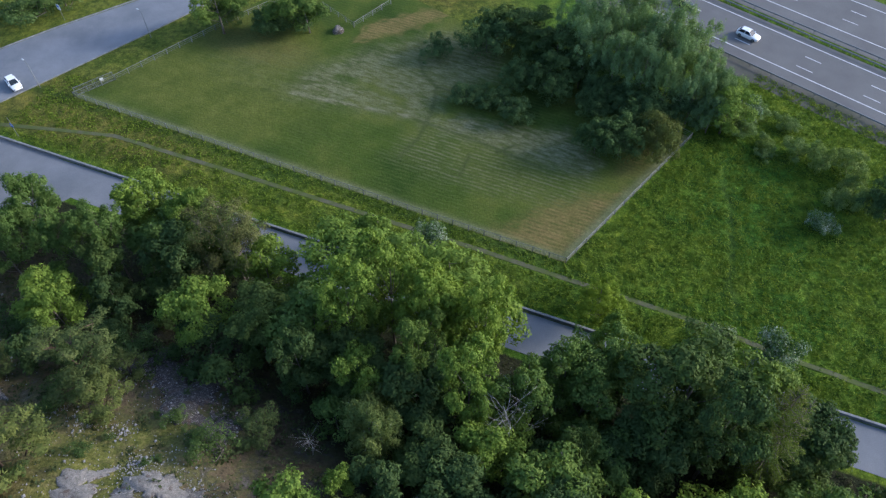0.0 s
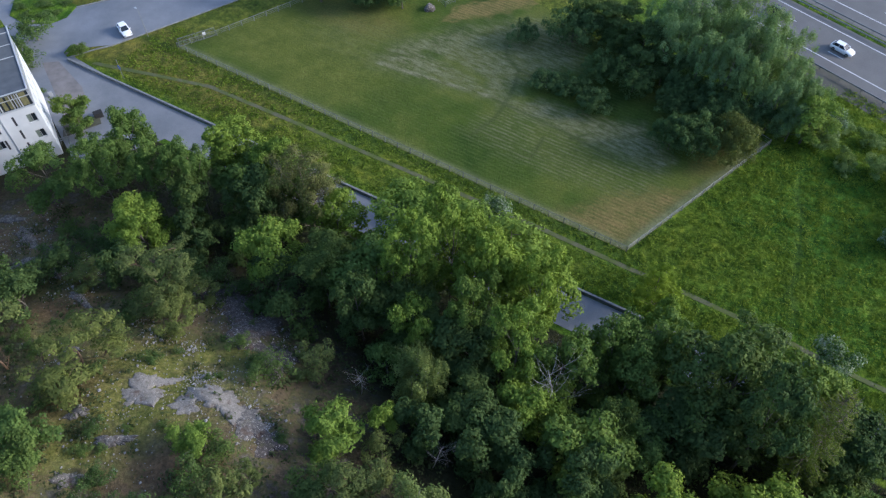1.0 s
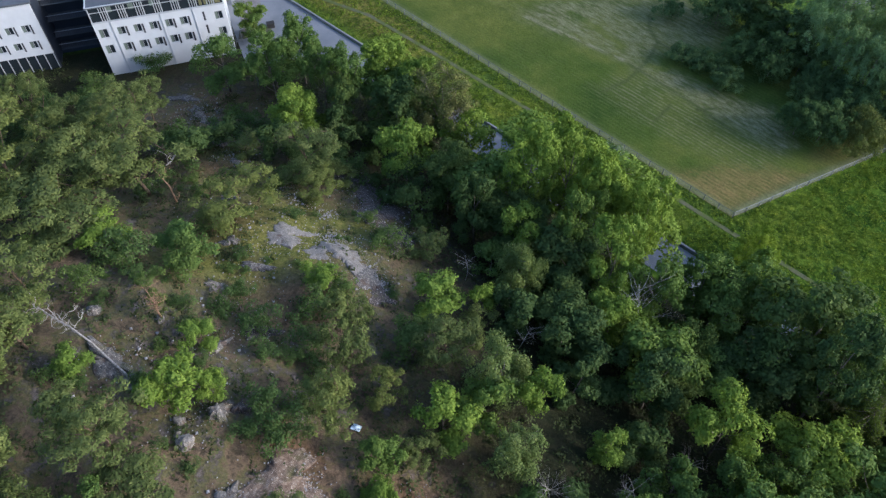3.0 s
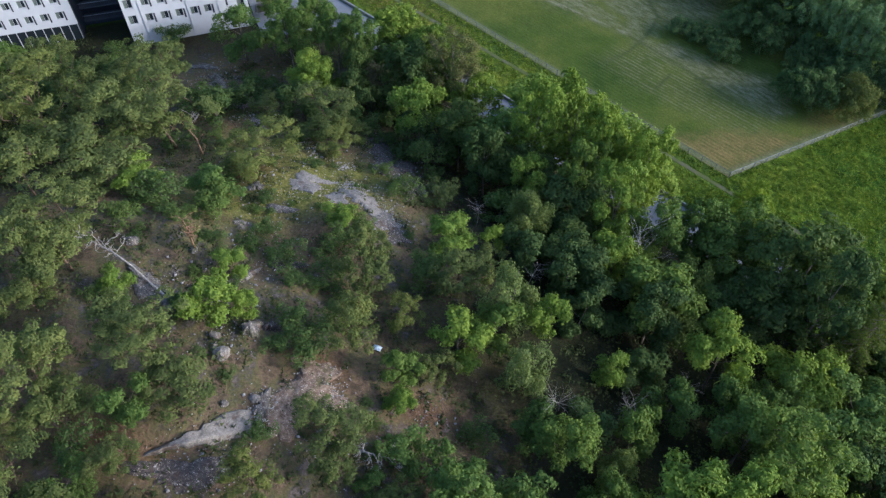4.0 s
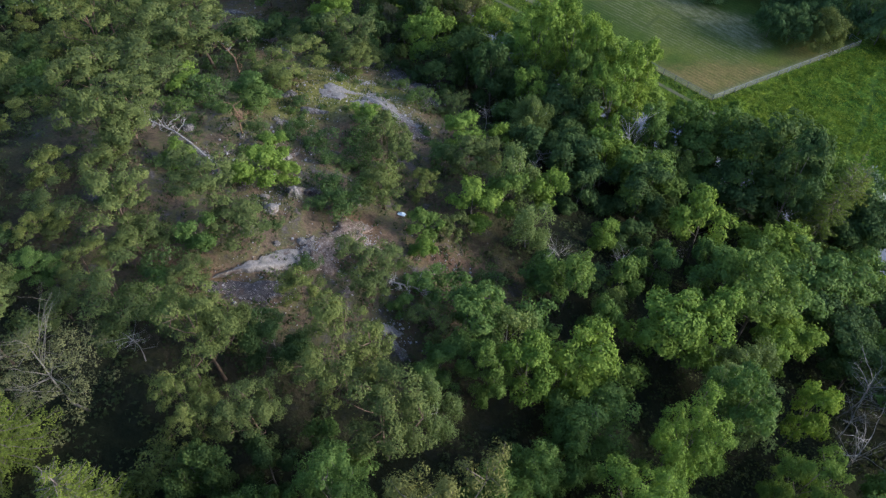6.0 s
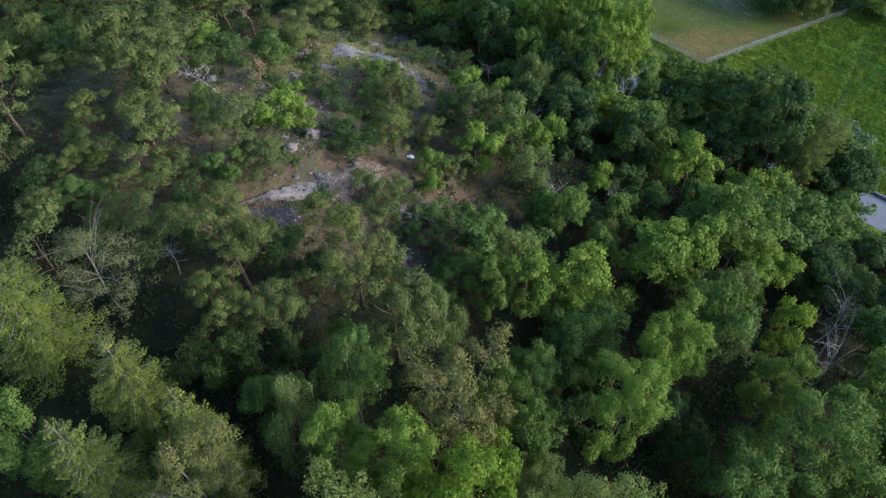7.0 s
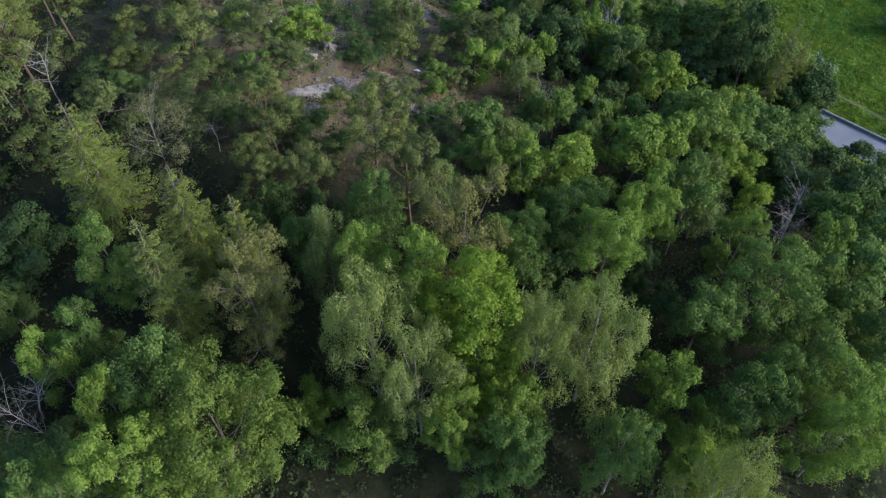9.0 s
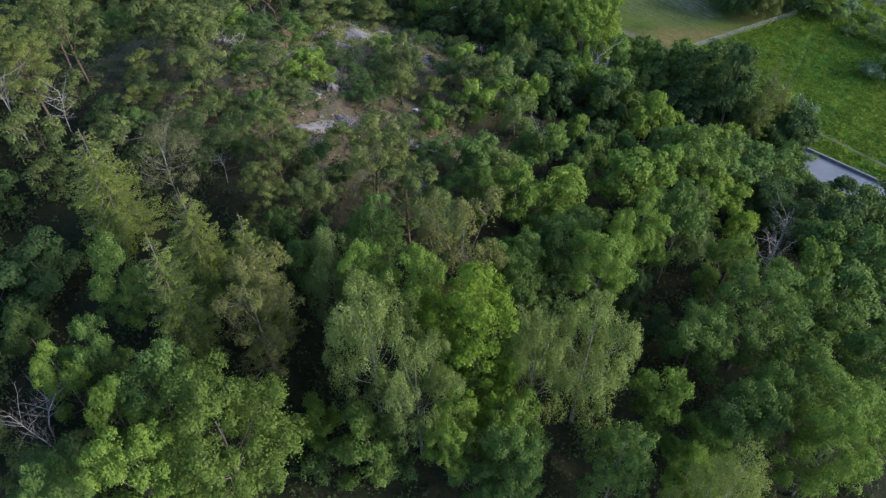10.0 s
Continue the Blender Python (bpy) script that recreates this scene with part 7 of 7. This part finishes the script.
# cars
def car(x, y, heading, paint, label):
    root = tagged(new("car"), label, "car")
    # cross sections along the length: (y, half width, sill, shoulder)
    secs = [(-2.15, 0.70, 0.42, 0.78), (-2.05, 0.82, 0.28, 0.92), (-1.4, 0.88, 0.22, 0.95), (0.0, 0.90, 0.20, 0.95), (0.9, 0.89, 0.20, 0.93), (1.5, 0.87, 0.24, 0.86), (2.0, 0.80, 0.30, 0.74), (2.15, 0.66, 0.40, 0.62)]
    vs, fs = [], []
    for yy, hw_, lo, hi in secs:
        vs += [(-hw_ * 0.93, yy, lo), (-hw_, yy, lo + 0.18), (-hw_ * 0.97, yy, hi - 0.05), (-hw_ * 0.86, yy, hi), (hw_ * 0.86, yy, hi), (hw_ * 0.97, yy, hi - 0.05), (hw_, yy, lo + 0.18), (hw_ * 0.93, yy, lo)]
    for i in range(len(secs) - 1):
        for k in range(8):
            j = (k + 1) % 8
            fs.append((i * 8 + k, i * 8 + j, (i + 1) * 8 + j, (i + 1) * 8 + k))
    fs += [tuple(range(8)), tuple(range(len(vs) - 8, len(vs)))]
    mesh_object("body", vs, fs, paint, root, True)
    # cabin: base ring and roof ring
    base = [(-0.76, -1.95, 0.93), (0.76, -1.95, 0.93), (0.76, 0.95, 0.93), (-0.76, 0.95, 0.93)]
    top = [(-0.60, -1.35, 1.44), (0.60, -1.35, 1.44), (0.60, 0.1, 1.46), (-0.60, 0.1, 1.46)]
    mesh_object("cabin_glass", base + top, [(0, 1, 5, 4), (1, 2, 6, 5), (2, 3, 7, 6), (3, 0, 4, 7)], GLASS, root)
    bm = box(bmesh.new(), (-0.61, -1.42, 1.44), (0.61, 0.14, 1.5), None, 0.03)
    part("roof", bm, paint, root)
    for sx in (-1, 1):
        for a, b in ((0, 4), (3, 7)):
            p, q = Vector(base[a]), Vector(top[a])
            p.x, q.x = sx * abs(p.x), sx * abs(q.x)
            v, f = tube([p, q], [0.045, 0.04], 5)
            mesh_object("pillar", v, f, paint, root)
        v, f = tube([Vector((sx * 0.77, -0.55, 0.93)), Vector((sx * 0.61, -0.55, 1.45))], [0.05, 0.04], 5)
        mesh_object("pillar", v, f, paint, root)
        bm = box(bmesh.new(), (sx * 0.98 - 0.1, 0.62, 0.92), (sx * 0.98 + 0.08, 0.76, 1.05), None, 0.02)
        part("mirror", bm, paint, root)
        bm = box(bmesh.new(), (sx * 0.58 - 0.16, 1.96, 0.56), (sx * 0.58 + 0.16, 2.13, 0.7), None, 0.02)
        part("headlight", bm, GLASS, root)
        bm = box(bmesh.new(), (sx * 0.66 - 0.1, -2.13, 0.66), (sx * 0.66 + 0.1, -2.0, 0.86), None, 0.02)
        part("tail_light", bm, LAMP_RED, root)
        for yy in (-1.3, 1.35):
            v, f = tube([Vector((sx * 0.7, yy, 0.32)), Vector((sx * 0.74, yy, 0.32)), Vector((sx * 0.9, yy, 0.32)), Vector((sx * 0.92, yy, 0.32))], [0.28, 0.32, 0.32, 0.28], 16)
            wheel = mesh_object("wheel", v, f, TYRE, root, True)
            v, f = tube([Vector((sx * 0.915, yy, 0.32)), Vector((sx * 0.93, yy, 0.32))], [0.2, 0.17], 12)
            mesh_object("rim", v, f, GALV, wheel)
    root.matrix_basis = pose(x, y, gz(x, y) + 0.045, 0, 0, heading)
    return root


CAR_DARK = plain_mat("black_car_paint", (0.02, 0.022, 0.025), 0.25, 0, 0.05, 1, 0.6)
car(-71.0, 107.9, 224 - 5, CAR_WHITE, "white hatchback parked on grey asphalt")
car(61.3, 109.4, 180 + 42.5, CAR_WHITE, "white hatchback on the motorway")
car(52.4, 120.4, 180 + 42.5, CAR_DARK, "black car on the motorway")


def street_lamp(x, y, height, turn, label):
    root = tagged(new("street_lamp"), label, "street lamp", "street lamps")
    v, f = tube([Vector((0, 0, -0.2)), Vector((0, 0, 1.0)), Vector((0, 0, height))], [0.09, 0.075, 0.045], 8)
    mesh_object("pole", v, f, GALV, root, True)
    v, f = tube([Vector((0, 0, height - 0.05)), Vector((0.3, 0, height + 0.12)), Vector((0.7, 0, height + 0.15))], [0.04, 0.035, 0.03], 6)
    mesh_object("arm", v, f, GALV, root, True)
    part("lamp_head", box(bmesh.new(), (0.55, -0.14, height + 0.08), (1.15, 0.14, height + 0.2), None, 0.04), FRAME_GREY, root)
    root.matrix_basis = pose(x, y, gz(x, y), 0, 0, turn)


street_lamp(-66.3, 106.9, 5.6, 140, "slim grey street lamp at the kerb")
street_lamp(-49.4, 120.1, 5.6, 140, "slim grey street lamp at the kerb")
street_lamp(-61.4, 67.4, 5.0, 60, "slim pale lamp post between trees")


def road_sign(x, y, height, label, shape="round"):
    root = tagged(new("road_sign"), label, "road sign", "road signs")
    v, f = tube([Vector((0, 0, -0.2)), Vector((0, 0, height))], [0.035, 0.035], 6)
    mesh_object("pole", v, f, GALV, root)
    if shape == "round":
        v, f = tube([Vector((0, -0.06, height - 1.6)), Vector((0, -0.04, height - 1.6))], [0.42, 0.42], 18)
        mesh_object("sign_face", v, f, SIGN_BLUE, root)
        part("sign_bar", box(bmesh.new(), (-0.22, -0.08, height - 1.65), (0.22, -0.065, height - 1.53)), PAINT_WHITE, root)
    else:
        part("sign_face", box(bmesh.new(), (-0.45, -0.07, height - 1.2), (0.45, -0.03, height - 0.1), None, 0.01), PAINT_WHITE, root)
        part("sign_bar", box(bmesh.new(), (-0.35, -0.09, height - 0.65), (0.35, -0.075, height - 0.2)), SIGN_BLUE, root)
    root.matrix_basis = pose(x, y, gz(x, y), 0, 0, -35)


road_sign(-66.8, 94.9, 4.2, "round blue road sign on a slim grey pole")
road_sign(-67.1, 127.3, 3.6, "white and blue rectangular road sign on a pole", "board")

# planted islands at the junction
def island(points, label, soil=GROUND):
    c = Vector((sum(p[0] for p in points) / len(points), sum(p[1] for p in points) / len(points)))
    vs, fs = [], []
    n = len(points)
    for h, k in ((-0.1, 1.0), (0.17, 1.0), (0.2, 0.94), (0.34, 0.4)):
        for p in points:
            q = c.lerp(Vector(p), k)
            vs.append((q.x, q.y, gz(q.x, q.y) + h))
    for r in range(3):
        for k in range(n):
            j = (k + 1) % n
            fs.append((r * n + k, r * n + j, (r + 1) * n + j, (r + 1) * n + k))
    fs.append(tuple(range(3 * n, 4 * n)))
    tagged(mesh_object("traffic_island", vs, fs, soil), label, "traffic island", "", "structure")


island([(-96, 112.6), (-92, 110.2), (-87, 110.4), (-84.6, 112.6), (-84, 116.4), (-92, 122), (-98, 120)], "kerbed island planted with low shrubs")
island([(-80.6, 101.6), (-79.6, 100.6), (-77.4, 101.2), (-76.4, 102.8), (-78, 104.2), (-80.2, 103.6)], "small planted island with pale boulders")
for x, y, r, h in [(-95, 115, 1.6, 1.3), (-92.6, 112.8, 1.3, 1.0), (-89.6, 112.6, 1.5, 1.0), (-87, 113.6, 1.3, 1.0), (-90.5, 116.5, 1.8, 1.6), (-79, 102.4, 0.9, 0.9), (-78, 103, 0.8, 0.7), (-86.5, 117, 1.3, 1.0)]:
    plant("b", x, y, r, h)
for x, y in [(-79.9, 101.4), (-78.6, 103.6), (-90.5, 110.9)]:
    boulder(x, y, 0.4, 11 + x, ROCK_PALE, "pale boulder on a planted island")

island([(-71.6, 79.4), (-66.6, 83.2), (-67.4, 84.6), (-69.6, 84.6), (-72.8, 82.2)], "kerbed planting bed with a small tree", SHOULDER)
for x, y, r, h in [(-71.0, 81.0, 0.8, 0.7), (-68.8, 82.8, 0.9, 0.8), (-85.2, 96.4, 2.3, 4.6), (-88.2, 100.4, 1.7, 3.2), (-79.6, 90.2, 0.7, 1.2)]:
    plant("b", x, y, r, h)
plant("f", -86.0, 130.5, 2.6, 2.4)
plant("f", -80.5, 131.0, 2.4, 2.2)
plant("f", -90.5, 126.5, 2.2, 2.0)


def bin_box(x, y, turn, size, material, label, name, category):
    root = tagged(new(name), label, category)
    a, b, h = size
    part("body", box(bmesh.new(), (-a, -b, 0), (a, b, h), None, 0.04), material, root)
    part("lid", box(bmesh.new(), (-a - 0.04, -b - 0.04, h + 0.004), (a + 0.04, b + 0.04, h + 0.09), None, 0.03), material, root)
    root.matrix_basis = pose(x, y, gz(x, y) + 0.05, 0, 0, turn)


bin_box(-67.6, 84.9, 35, (0.7, 0.5, 0.9), TYRE, "black wheeled waste container on the asphalt", "waste_container", "container")
bin_box(-77.9, 89.6, 35, (0.3, 0.22, 0.8), VENT_GREY, "white utility cabinet on brown paving", "utility_cabinet", "cabinet")

# wire panels and a small notice where the field fence turns
gate = tagged(new("field_gate"), "grey wire mesh gate with a white notice", "gate")
for p, q in (((-59.4, 104.1), (-56.6, 106.0)), ((-56.4, 106.1), (-53.6, 108.0))):
    p, q = Vector(p), Vector(q)
    way = q - p
    m = Matrix.Translation((p.x, p.y, gz(p.x, p.y))) @ Matrix.Rotation(math.atan2(way.y, way.x), 4, "Z")
    L_ = way.length
    bm = bmesh.new()
    for z in (0.08, 1.72):
        box(bm, (0, -0.03, z), (L_, 0.03, z + 0.06))
    for x in (0, L_ - 0.06):
        box(bm, (x, -0.035, -0.2), (x + 0.06, 0.035, 1.85))
    ob = part("gate_frame", bm, GALV, gate)
    ob.matrix_basis = m
    bm = bmesh.new()
    for k in range(1, int(L_ / 0.16)):
        box(bm, (0.16 * k, -0.008, 0.14), (0.16 * k + 0.02, 0.008, 1.72))
    ob = part("wire_mesh", bm, GALV, gate)
    ob.matrix_basis = m
bm = box(bmesh.new(), (1.0, -0.06, 0.9), (1.6, -0.04, 1.5))
ob = part("notice", bm, RENDER_WHITE, gate, "white notice board")
ob.matrix_basis = m
